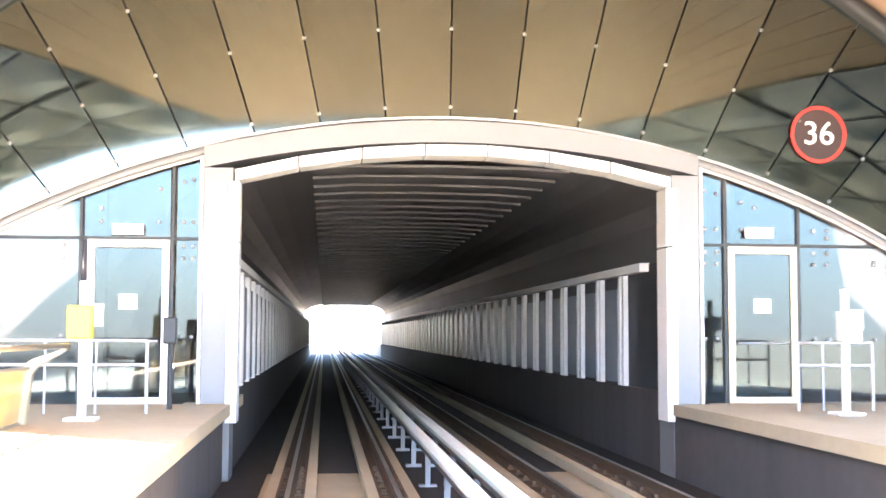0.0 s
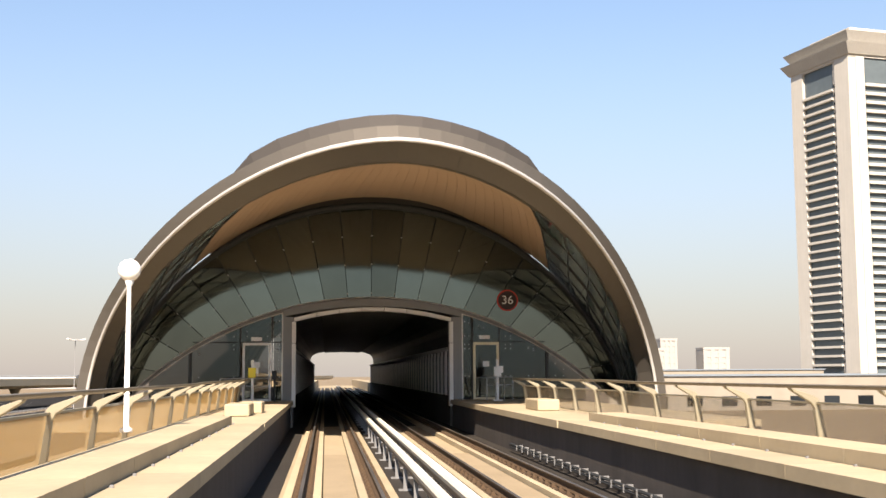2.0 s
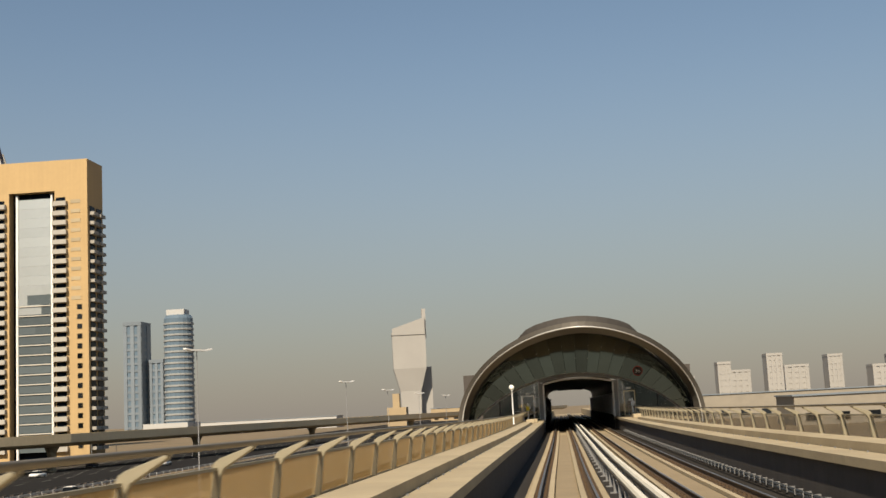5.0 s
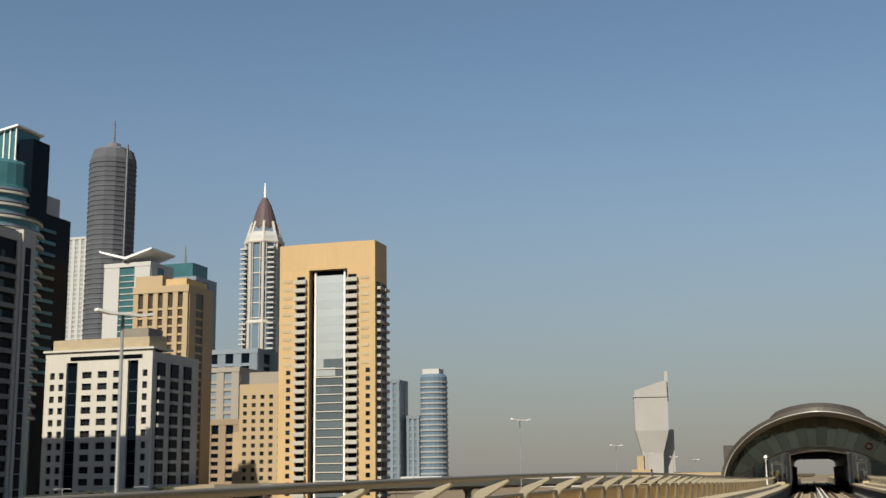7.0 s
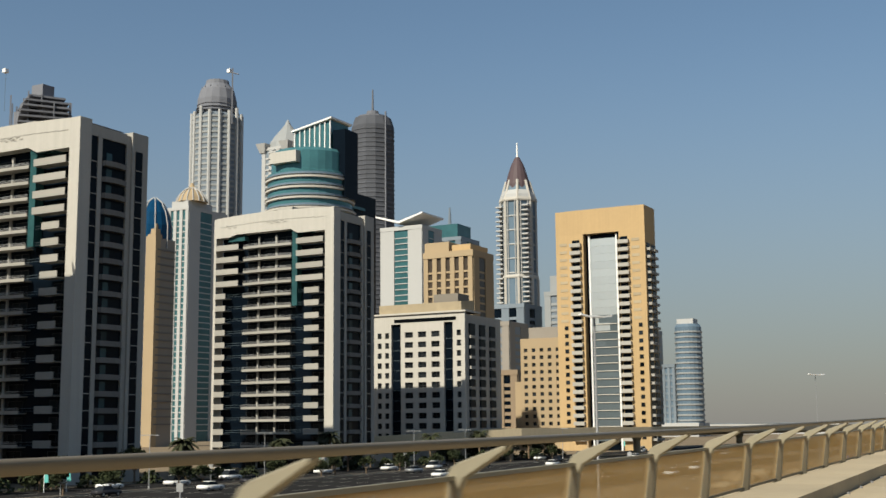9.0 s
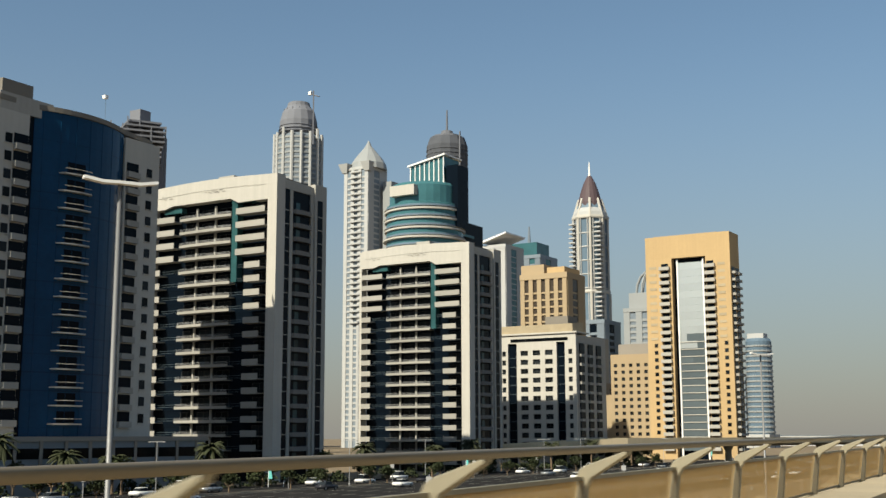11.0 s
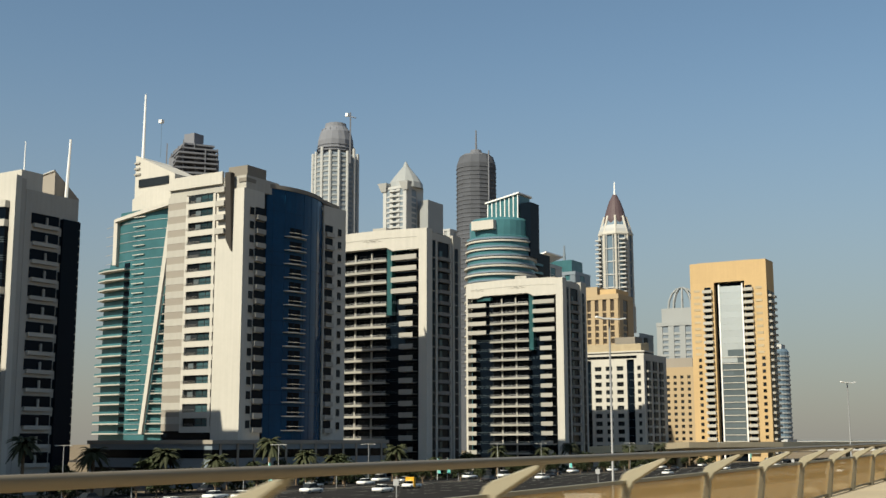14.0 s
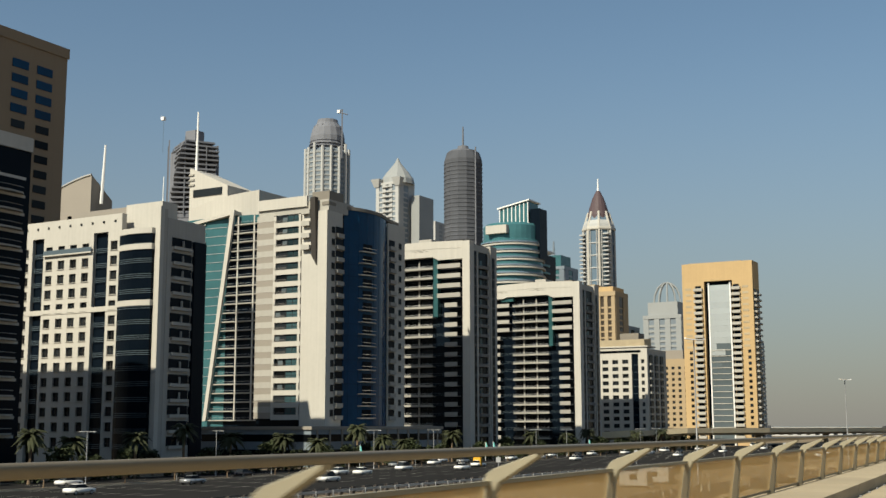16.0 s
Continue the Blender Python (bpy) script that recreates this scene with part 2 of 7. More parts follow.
def stick(bm, a, b, r=0.05, sides=8, r2=None):
    a, b = Vector(a), Vector(b)
    turn = (b - a).to_track_quat("Z", "Y").to_matrix().to_4x4()
    bmesh.ops.create_cone(bm, cap_ends=True, segments=sides, radius1=r, radius2=r if r2 is None else r2, depth=(b - a).length, matrix=Matrix.Translation((a + b) / 2) @ turn)


def arc_plan(x0, x1, y0, bulge, steps=12):
    """Points of a front that bulges forward (towards -y)."""
    return [(x0 + (x1 - x0) * i / steps, y0 - bulge * (1 - (2 * i / steps - 1) ** 2)) for i in range(steps + 1)]


def mesh_of(name, bm, mat):
    me = bpy.data.meshes.new(name)
    bm.to_mesh(me)
    bm.free()
    me.materials.append(mat)
    return me


def part(name, bm, mat, parent=None, label="", smooth=False):
    me = mesh_of(name, bm, mat)
    if smooth:
        me.shade_smooth()
    ob = new(name, me)
    if parent:
        ob.parent = parent
    return tagged(ob, label)


def thing(name, label, category, group="", kind="", at=(0, 0, 0)):
    ob = new(name)
    ob.location = at
    return tagged(ob, label, category, group, kind)


def piece(name, me, parent, x=0.0, y=0.0, z=0.0, turn=0.0, tilt=0.0):
    ob = new(name, me)
    ob.parent = parent
    ob.location = (x, y, z)
    ob.rotation_euler = (tilt, 0, turn)
    return ob


def cube_mesh(name, mat, w, d, h):
    """A block that stands on its origin, w wide, d deep, h high."""
    return mesh_of(name, boxed(-w / 2, w / 2, -d / 2, d / 2, 0, h), mat)


def openings(bm, xb, zb, y, deep, holes, glazed=False):
    """A sheet over the grid xb, zb with reveals running back from each hole; glazed holes are closed at the back."""
    front = {(i, k): bm.verts.new((x, y, z)) for i, x in enumerate(xb) for k, z in enumerate(zb)}
    rear = {}

    def back(c):
        if c not in rear:
            rear[c] = bm.verts.new((front[c].co.x, y + deep, front[c].co.z))
        return rear[c]

    for i in range(len(xb) - 1):
        for k in range(len(zb) - 1):
            c = [(i, k), (i + 1, k), (i + 1, k + 1), (i, k + 1)]
            if (i, k) not in holes:
                bm.faces.new([front[q] for q in c])
                continue
            for p, q in zip(c, c[1:] + c[:1]):
                bm.faces.new((front[p], front[q], back(q), back(p)))
            if glazed:
                bm.faces.new([back(q) for q in c]).material_index = 1
    n, m = len(xb) - 1, len(zb) - 1
    rim = [(i, 0) for i in range(n)] + [(n, k) for k in range(m)] + [(i, m) for i in range(n, 0, -1)] + [(0, k) for k in range(m, 0, -1)]
    for p, q in zip(rim, rim[1:] + rim[:1]):
        bm.faces.new((front[q], front[p], back(p), back(q)))


def pierced(bm, x0, x1, z0, z1, y, deep, xs, zs, w, h, up):
    """A wall with real window openings in rows zs and columns xs."""
    zs = [z for z in zs if z + up > z0 and z + up + h < z1]
    xb = [x0] + [x + d for x in xs for d in (-w / 2, w / 2)] + [x1]
    zb = [z0] + [z + d for z in zs for d in (up, up + h)] + [z1]
    openings(bm, xb, zb, y, deep, {(2 * i + 1, 2 * k + 1) for i in range(len(xs)) for k in range(len(zs))})


def casement(name, w, h, frame_mat, pane_mat):
    """A window that stands on its origin: a frame with a mullion and a low transom, panes set back in it."""
    bm = bmesh.new()
    t = 0.09
    openings(bm, [-w / 2, -w / 2 + t, -t / 2, t / 2, w / 2 - t, w / 2], [0, t, h * 0.36, h * 0.36 + t, h - t, h], -0.05, 0.1, {(1, 1), (1, 3), (3, 1), (3, 3)}, True)
    me = mesh_of(name, bm, frame_mat)
    me.materials.append(pane_mat)
    return me


# ---- the line of the track ----
KNOTS = (0, 60, 100, 130, 160, 200, 260, 340, 420)
TURNS = (0.04, -0.1, 0.5, 0.72, 2.04, 3.84, 4.4, 4.49, 4.61)
_g = np.arange(-260, 521, 1.0)
_h = np.radians(np.interp(_g, KNOTS, TURNS))
_x = np.concatenate([[0], np.cumsum((np.sin(_h)[1:] + np.sin(_h)[:-1]) / 2)])
_y = np.concatenate([[0], np.cumsum(-(np.cos(_h)[1:] + np.cos(_h)[:-1]) / 2)])
_x, _y = _x - np.interp(0, _g, _x), _y - np.interp(0, _g, _y)


# the viaduct climbs gently to a crest and dips again
_raw = np.interp(_g, (0, 30, 60, 90, 110, 124, 133, 150, 168, 176, 189, 258, 280, 306, 318, 343, 352, 470), (0, 0.03, 0.13, 0.32, 0.46, 0.51, 0.485, 0.3, 0.115, 0.065, 0, -0.35, -0.45, -0.5, -0.5, -0.45, -0.43, -0.1))
_e = np.convolve(np.pad(_raw, 9, mode="edge"), np.ones(19) / 19, mode="valid")


def lift(s):
    return float(np.interp(s, _g, _e))


def slope(s):
    """The tilt of a piece that lies along the line."""
    return math.atan((lift(s - 1.5) - lift(s + 1.5)) / 3.0)


def line(s, off=0.0, z=0.0):
    """A place s metres back along the line, off metres to its right, z over the rail level."""
    h = np.interp(s, _g, _h)
    return Vector((np.interp(s, _g, _x) + off * math.cos(h), np.interp(s, _g, _y) + off * math.sin(h), z + lift(s)))


def heading(s):
    return float(np.interp(s, _g, _h))


def sweep(bm, profile, s0, s1, step=4.0, closed=True):
    n = max(1, round(abs(s1 - s0) / step))
    rings = [[bm.verts.new(line(s0 + (s1 - s0) * i / n, x, z)) for x, z in profile] for i in range(n + 1)]
    k = len(profile)
    made = []
    for a, b in zip(rings, rings[1:]):
        for i in range(k if closed else k - 1):
            made.append(bm.faces.new((a[i], a[(i + 1) % k], b[(i + 1) % k], b[i])))
    if closed:
        made += [bm.faces.new(rings[0]), bm.faces.new(rings[-1][::-1])]
    bmesh.ops.recalc_face_normals(bm, faces=made)


def bar(x0, x1, z0, z1):
    return [(x0, z0), (x1, z0), (x1, z1), (x0, z1)]


def tube(x, z, r, n=10):
    return [(x + r * math.cos(2 * math.pi * k / n), z + r * math.sin(2 * math.pi * k / n)) for k in range(n)]

# ---- viaduct ----
FOOT = 0.86               # height of the ledge under the fence
XC, END = 2.15, 470.0     # middle of the deck beside the eye's line; how far the deck runs back
deck = thing("viaduct", "pale concrete double-track railway viaduct with raised walkways", "viaduct", kind="structure")
bm = bmesh.new()
for sd in (-1, 1):
    sweep(bm, [(XC + sd * x, z) for x, z in ((3.78, -0.36), (3.78, 0.72), (4.5, 0.72), (6.3, 0.72), (6.32, -0.3), (4.6, -0.75), (3.78, -0.7))], -21, END)
part("deck_edge", bm, SHADE_GREY, deck, "concrete side walls of the track trough, coloured dark as in shade")
bm = bmesh.new()
sweep(bm, [(XC - 3.8, -0.36), (XC + 3.8, -0.36), (XC + 3.8, -0.75), (XC + 2.2, -1.2), (XC + 1.7, -2.5), (XC - 1.7, -2.5), (XC - 2.2, -1.2), (XC - 3.8, -0.75)], -21, END)
part("girder", bm, CONCRETE, deck)
bm = bmesh.new()
for c in (0.27, 3.98):
    sweep(bm, bar(c - 0.33, c + 0.33, -0.37, -0.3), 0, END)
part("track_slab", bm, BED, deck, "sandy concrete strip between the rails")
bm = bmesh.new()
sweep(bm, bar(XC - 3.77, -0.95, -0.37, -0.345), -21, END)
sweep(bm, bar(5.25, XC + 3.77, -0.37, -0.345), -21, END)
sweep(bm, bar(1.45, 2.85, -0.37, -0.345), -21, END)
part("gutter", bm, GUTTER, deck, "dark gutters of the trough")
for sd in (-1, 1):
    # walkway and trough covers in three-metre lengths
    cover = mesh_of("cover", boxed(-0.42, 0.42, -1.49, 1.49, 0, 0.38), COPING)
    walkway = mesh_of("walkway_slab", boxed(-0.38, 0.38, -1.492, 1.492, 0, 0.19), COPING)
    for i in range(150):
        s = 8.0 + 3 * i
        if s > END - 3:
            break
        h = heading(s)
        p = line(s, XC + sd * 4.88, 0.725)
        piece("trough_cover", cover, deck, *p, h, slope(s))
        p = line(s, XC + sd * 4.05, 0.722)
        piece("walkway_slab", walkway, deck, *p, h, slope(s))
    bm = bmesh.new()
    sweep(bm, bar(XC + sd * 3.66, XC + sd * 4.43, 0.722, 0.912), -23 if sd < 0 else -19.5, 6.4, 3)
    sweep(bm, bar(XC + sd * 4.44, XC + sd * 9.0, 0.722, 0.90), -20, 6.4, 3)
    part("platform_end", bm, COPING, deck, "sunlit concrete platform end beside the tracks")
    bm = bmesh.new()
    sweep(bm, [(XC + sd * x, z) for x, z in ((4.44, -0.5), (9.0, -0.5), (9.0, 0.72), (4.44, 0.72))], -20, 6.4, 3)
    part("platform_base", bm, SHADE_GREY, deck)
    # block that ends the trough
    for back, out, half in ((0.2, 4.72, 1.1), (-2.2, 4.5, 0.8)) if sd < 0 else ((-3.0, 5.0, 1.2),):
        bm = boxed(-0.36, 0.36, -half, half, 0, 0.36)
        bmesh.ops.bevel(bm, geom=bm.edges[:], offset=0.03, segments=1, affect="EDGES")
        blk = part("end_block", bm, COPING, deck)
        blk.location = line(back, XC + sd * out, 0.905)

for sd in (-1, 1):
    bm = bmesh.new()
    sweep(bm, bar(XC + sd * 5.32, XC + sd * 6.36, 0.724, FOOT - 0.005), 6.4, END)
    part("fence_ledge", bm, COPING, deck)

# fence posts, screens and rails on both sides
def post_row():
    """Places of the posts back along the line; the bays are a little longer or shorter from span to span."""
    out = [0.55 + 3.22 * k for k in range(-5, 22)]
    mid = [2.0 + 2.79 * k for k in range(38, 69)]
    gap = mid[0] - out[-1]
    n = round(gap / 3.0)
    out += [out[-1] + gap * k / n for k in range(1, n)] + mid
    late = [3.1 + 3.47 * k + float(np.interp(3.47 * k, (240, 252, 267, 279, 289, 305, 315, 328, 342), (0.7, 0.6, -0.05, -0.3, -0.5, -0.38, -0.08, 0.15, 0.25))) for k in range(70, 132)]
    gap = late[0] - out[-1]
    n = round(gap / 3.1)
    base_ = out[-1]
    return out + [base_ + gap * k / n for k in range(1, n)] + late


def fence_off(s):
    """How far the foot of the fence stands from the eye's line on the road side."""
    return float(np.interp(s, (30, 110, 200, 240), (-3.75, -3.92, -3.92, -3.97)))


def fence_low(s):
    return 0.86 if s < 6 else float(np.interp(s, (40, 110), (FOOT - 0.03, FOOT)))


road_posts = post_row()
for sd in (-1, 1):
    posts = road_posts if sd < 0 else [p + 0.75 for p in road_posts[1:]]
    fence = thing("walkway_fence", "champagne metal walkway fence with cranked posts and tan screens", "fence", "walkway fences")
    # cranked flat post: foot, leaning stem, rounded elbow, arm running out to a point under the rail
    w = 0.05
    outline = ((-0.12, 0.0), (0.03, 0.0), (0.1, 0.66), (0.15, 0.75), (0.5, 0.965), (0.525, 1.0), (0.46, 0.995), (0.1, 0.872), (0.035, 0.83), (-0.005, 0.76))
    m = len(outline)
    bm = bmesh.new()
    a = [bm.verts.new((-sd * x, -w, z)) for x, z in outline]
    b = [bm.verts.new((-sd * x, w, z)) for x, z in outline]
    for i in range(m):
        bm.faces.new((a[i], a[(i + 1) % m], b[(i + 1) % m], b[i]))
    for ring in (a, b):
        for q in ((0, 1, 2, 9), (2, 3, 8, 9), (3, 7, 8), (3, 4, 6, 7), (4, 5, 6)):
            bm.faces.new([ring[i] for i in q])
    bmesh.ops.recalc_face_normals(bm, faces=bm.faces)
    bmesh.ops.bevel(bm, geom=[e for e in bm.edges if abs(e.verts[0].co.y - e.verts[1].co.y) < 0.01 and len(e.link_faces) == 2 and abs(e.link_faces[0].normal.y - e.link_faces[1].normal.y) > 0.5], offset=0.012, segments=1, affect="EDGES")
    box(bm, -0.16, 0.16, -0.13, 0.13, 0, 0.025)
    for y in (-0.1, 0.1):
        box(bm, -0.14, -0.1, y - 0.02, y + 0.02, 0.025, 0.05)
    post = mesh_of("fence_post", bm, POST)
    bm = bmesh.new()
    v = [bm.verts.new((-sd * x, y, z)) for x, y, z in ((-0.06, -0.5, 0.04), (-0.06, 0.5, 0.04), (0.045, 0.5, 0.74), (0.045, -0.5, 0.74))]
    v += [bm.verts.new(p.co + Vector((sd * 0.015, 0, 0))) for p in v]
    for f in FACES:
        bm.faces.new([v[i] for i in f])
    bmesh.ops.recalc_face_normals(bm, faces=bm.faces)
    screen = mesh_of("screen_panel", bm, SCREEN if sd < 0 else CLEAR_SCREEN)
    side = fence_off if sd < 0 else (lambda s: XC + 5.9)
    for s, nxt in zip(posts, posts[1:]):
        piece("fence_post", post, fence, *line(s, side(s), fence_low(s)), heading(s), slope(s))
        h = (s + nxt) / 2
        pane = piece("screen_panel", screen, fence, *line(h, side(h), fence_low(h)), heading(h), slope(h))
        pane.scale = (1, nxt - s - 0.16, 1)

    def run(name, profile, mat, label=""):
        """A rail that follows the fence from post to post."""
        bm = bmesh.new()
        rings = [[bm.verts.new(line(s, side(s) - sd * x, fence_low(s) + z)) for x, z in profile] for s in posts]
        k = len(profile)
        for a, b in zip(rings, rings[1:]):
            for i in range(k):
                bm.faces.new((a[i], a[(i + 1) % k], b[(i + 1) % k], b[i]))
        bm.faces.new(rings[0]), bm.faces.new(rings[-1][::-1])
        bmesh.ops.recalc_face_normals(bm, faces=bm.faces)
        return part(name, bm, mat, fence, label, smooth=k > 4)

    run("top_rail", [(0.485, 1.058), (0.497, 1.066), (0.53, 1.066), (0.548, 1.058), (0.553, 1.048), (0.536, 1.008), (0.526, 1.0), (0.497, 1.0), (0.485, 1.01)], RAILING, "bronze top rail with a rounded crown")
    run("screen_rail", [(0.02, 0.735), (0.075, 0.735), (0.075, 0.77), (0.02, 0.77)], POST)
    run("foot_rail", [(-0.09, 0.03), (-0.04, 0.03), (-0.04, 0.07), (-0.09, 0.07)], POST)

# rails, plinths, fastenings
for c, which in ((0.27, "near"), (3.98, "far")):
    track = thing("railway_track", "worn steel rails on concrete plinths with rusty fastenings", "track", "railway tracks")
    for sd in (-1, 1):
        r = c + sd * 0.7175
        bm = bmesh.new()
        sweep(bm, [(r - 0.07, -0.172), (r + 0.07, -0.172), (r + 0.07, -0.155), (r + 0.012, -0.13), (r + 0.012, -0.045), (r + 0.036, -0.03), (r + 0.036, -0.006), (r - 0.036, -0.006), (r - 0.036, -0.03), (r - 0.012, -0.045), (r - 0.012, -0.13), (r - 0.07, -0.155)], -170, END)
        part("rail", bm, RUST, track, "rusty rail sides")
        bm = bmesh.new()
        sweep(bm, bar(r - 0.032, r + 0.032, -0.0065, 0.0), -170, END)
        part("rail_head", bm, STEEL, track, "polished running surface")
        bm = bmesh.new()
        sweep(bm, bar(r - 0.36, r + 0.36, -0.365, -0.2), -170, END)
        part("plinth", bm, COPING, track, "pale concrete plinth")
        bm = bmesh.new()
        sweep(bm, bar(r - 0.2, r + 0.2, -0.199, -0.19), -170, END)
        part("plinth_stain", bm, RUST, track, "brown rust stain along the plinth")
        bm = bmesh.new()
        for i in range(620):
            s = -20 + 0.75 * i
            p = line(s, r, 0)
            box(bm, p.x - 0.17, p.x + 0.17, p.y - 0.1, p.y + 0.1, p.z - 0.192, p.z - 0.168)
            for q in (-0.12, 0.12):
                box(bm, p.x + q - 0.03, p.x + q + 0.03, p.y - 0.035, p.y + 0.035, p.z - 0.17, p.z - 0.125)
        tagged(part("fastening", bm, RUST, track), kind="stuff")
for off in (1.66, 2.06):
    power = thing("power_rail", "cream covered power rail on short brackets", "power rail", "power rails")
    bm = bmesh.new()
    sweep(bm, [(off - 0.07, 0.26), (off + 0.07, 0.26), (off + 0.085, 0.34), (off + 0.05, 0.4), (off - 0.05, 0.4), (off - 0.085, 0.34)], -150, END)
    part("cover", bm, CREAM, power)
    bm = bmesh.new()
    sweep(bm, bar(off - 0.04, off + 0.04, 0.16, 0.24), -150, END)
    part("conductor", bm, STEEL, power)
    foot = bmesh.new()
    box(foot, -0.04, 0.04, -0.05, 0.05, 0, 0.52)
    box(foot, -0.14, 0.14, -0.09, 0.09, 0, 0.05)
    foot = mesh_of("bracket", foot, FRAME)
    for i in range(190):
        s = -100 + 3.0 * i
        if s < END:
            piece("bracket", foot, power, *line(s, off, -0.36), heading(s))
cable = thing("cable_run", "dark cables clipped along the trough wall", "cable")
bm = bmesh.new()
for z in (-0.16, -0.08):
    sweep(bm, tube(XC + 3.6, z, 0.035, 6), -1, END)
part("cable", bm, DARK_FRAME, cable)
bm = bmesh.new()
for i in range(440):
    p = line(0.5 + i, XC + 3.6, 0)
    box(bm, p.x - 0.05, p.x + 0.16, p.y - 0.03, p.y + 0.03, p.z - 0.2, p.z - 0.05)
tagged(part("clip", bm, FRAME, cable), kind="stuff")
studs = thing("walkway_studs", "small steel studs along the walkway joint", "studs", kind="stuff")
bm = bmesh.new()
for sd in (-1, 1):
    for i in range(300):
        p = line(7 + 1.5 * i, XC + sd * 4.38, 0)
        box(bm, p.x - 0.02, p.x + 0.02, p.y - 0.02, p.y + 0.02, p.z + 0.91, p.z + 0.945)
part("stud", bm, FRAME, studs)
# piers
for i in range(16):
    s = 12 + 30 * i
    pier = thing("viaduct_pier", "round concrete pier flaring under the viaduct girder", "pier", "viaduct piers")
    p = line(s, XC)
    bm = bmesh.new()
    lathe(bm, p.x, p.y, [(1.0, -7.6), (1.0, -4.2), (1.15, -3.4), (1.75, p.z - 2.49)], 24)
    part("shaft", bm, CONCRETE, pier, smooth=True)

# globe lamp on the walkway
lamp = thing("globe_lamp", "white post lamp with an opal globe on the walkway", "lamp")
p = Vector((-3.55, -14.5, 0))
bm = bmesh.new()
lathe(bm, p.x, p.y, [(0.11, 1.1), (0.11, 1.16), (0.05, 1.2), (0.042, 3.7), (0.07, 3.75), (0.09, 3.85)], 14)
part("post", bm, WHITE_TRIM, lamp, smooth=True)
bm = bmesh.new()
bmesh.ops.create_uvsphere(bm, u_segments=24, v_segments=14, radius=0.2, matrix=Matrix.Translation((p.x, p.y, 4.0)))
part("globe", bm, OPAL, lamp, "opal globe", smooth=True)

# ---- station ----
SX, SY = 2.1, 20.1       # middle of the station, and the plane of its glass screen
station = thing("station", "golden shell-roofed metro station with a deep visor over the tracks", "station")


def visor(a, grow=0.0, lift=0.0):
    """The front edge of the shell: a is the angle round from the right foot to the left foot."""
    c, s = math.cos(a), math.sin(a)
    s = max(0.0, s)
    return Vector((2.216 + (12.29 + grow) * abs(c) ** 1.083 * (1 if c > 0 else -1), 15.1 - 14.8 * s ** 2.48 + lift, -0.01 + (9.44 + grow) * s ** 0.889))


N = 48


def strip(name, edges, mat, label="", closed=True, smooth=True):
    bm = bmesh.new()
    loops = [[bm.verts.new(e(math.pi * i / N)) for e in edges] for i in range(N + 1)]
    k = len(edges)
    for a, b in zip(loops, loops[1:]):
        for j in range(k if closed else k - 1):
            bm.faces.new((a[j], a[(j + 1) % k], b[(j + 1) % k], b[j]))
    bmesh.ops.recalc_face_normals(bm, faces=bm.faces)
    return part(name, bm, mat, station, label, smooth)


def deep(a, grow, y):
    p = visor(a, grow)
    return Vector((p.x, y, p.z * (1 + 0.14 * min(1.0, max(0.0, y - p.y) / 24.0))))


strip("rim", [lambda a: visor(a, -0.55, 0.9), lambda a: visor(a, 0.0, 0.0), lambda a: visor(a, 0.5, 0.3), lambda a: visor(a, 0.58, 1.6), lambda a: visor(a, -0.45, 1.8)], RIM, "grey-beige metal rim of the visor", smooth=False)
strip("rim_edge", [lambda a: visor(a, -0.06, -0.06), lambda a: visor(a, 0.06, -0.03), lambda a: visor(a, 0.06, 0.1), lambda a: visor(a, -0.06, 0.1)], RIM_EDGE, "bright metal edge strip")
# outer shell, in rings of panels
ring_mesh = []
for k in range(11):
    y0, y1 = 24 + 10 * k, 33.9 + 10 * k
    bm = bmesh.new()
    loops = [[bm.verts.new(p) for p in ((visor(math.pi * i / N, 0.45, 1.5) if k == 0 else deep(math.pi * i / N, 0.45 - 0.0, y0)), deep(math.pi * i / N, 0.45, y1), deep(math.pi * i / N, 0.25, y1), (visor(math.pi * i / N, 0.2, 1.5) if k == 0 else deep(math.pi * i / N, 0.25, y0)))] for i in (range(13, N - 12) if k == 0 else range(N + 1))]
    for a, b in zip(loops, loops[1:]):
        for j in range(4):
            bm.faces.new((a[j], a[(j + 1) % 4], b[(j + 1) % 4], b[j]))
    bmesh.ops.recalc_face_normals(bm, faces=bm.faces)
    part("roof_panel", bm, SHELL, station, "", True)
# raised cap on the crown behind the rim
bm = bmesh.new()
cap = []
for i in range(13):
    a = math.pi * (0.345 + 0.31 * i / 12)
    g = 0.62 + 0.48 * min(1.0, min(i, 12 - i) / 1.2)
    cap.append([bm.verts.new(v) for v in (visor(a, 0.4, 1.0), visor(a, g, 1.4), deep(a, g, 60), deep(a, 0.4, 60))])
for a, b in zip(cap, cap[1:]):
    for j in range(4):
        bm.faces.new((a[j], a[(j + 1) % 4], b[(j + 1) % 4], b[j]))
bm.faces.new(cap[0]), bm.faces.new(cap[-1][::-1])
bmesh.ops.recalc_face_normals(bm, faces=bm.faces)
part("roof_cap", bm, ROOF_CAP, station, "raised grey metal cap along the crown")


# the flat glass front: its outer arch under the visor, and the arched head of the screen below
def inner(a):
    x = 12.3 * math.cos(a)
    return Vector((2.15 + x, SY, -2.33 + math.sqrt(158.8 - x * x)))


def sill(a):
    x = 11.0 * math.cos(a)
    return Vector((SX + x, SY, 5.56 - 16.0 + math.sqrt(256.0 - x * x)))


def under(a, f):
    """A point of the visor's underside, f = 0 at the rim and 1 at the glass front."""
    return visor(a, -0.5, 0.9).lerp(inner(a) + Vector((0, 0.1, 0.12)), f)


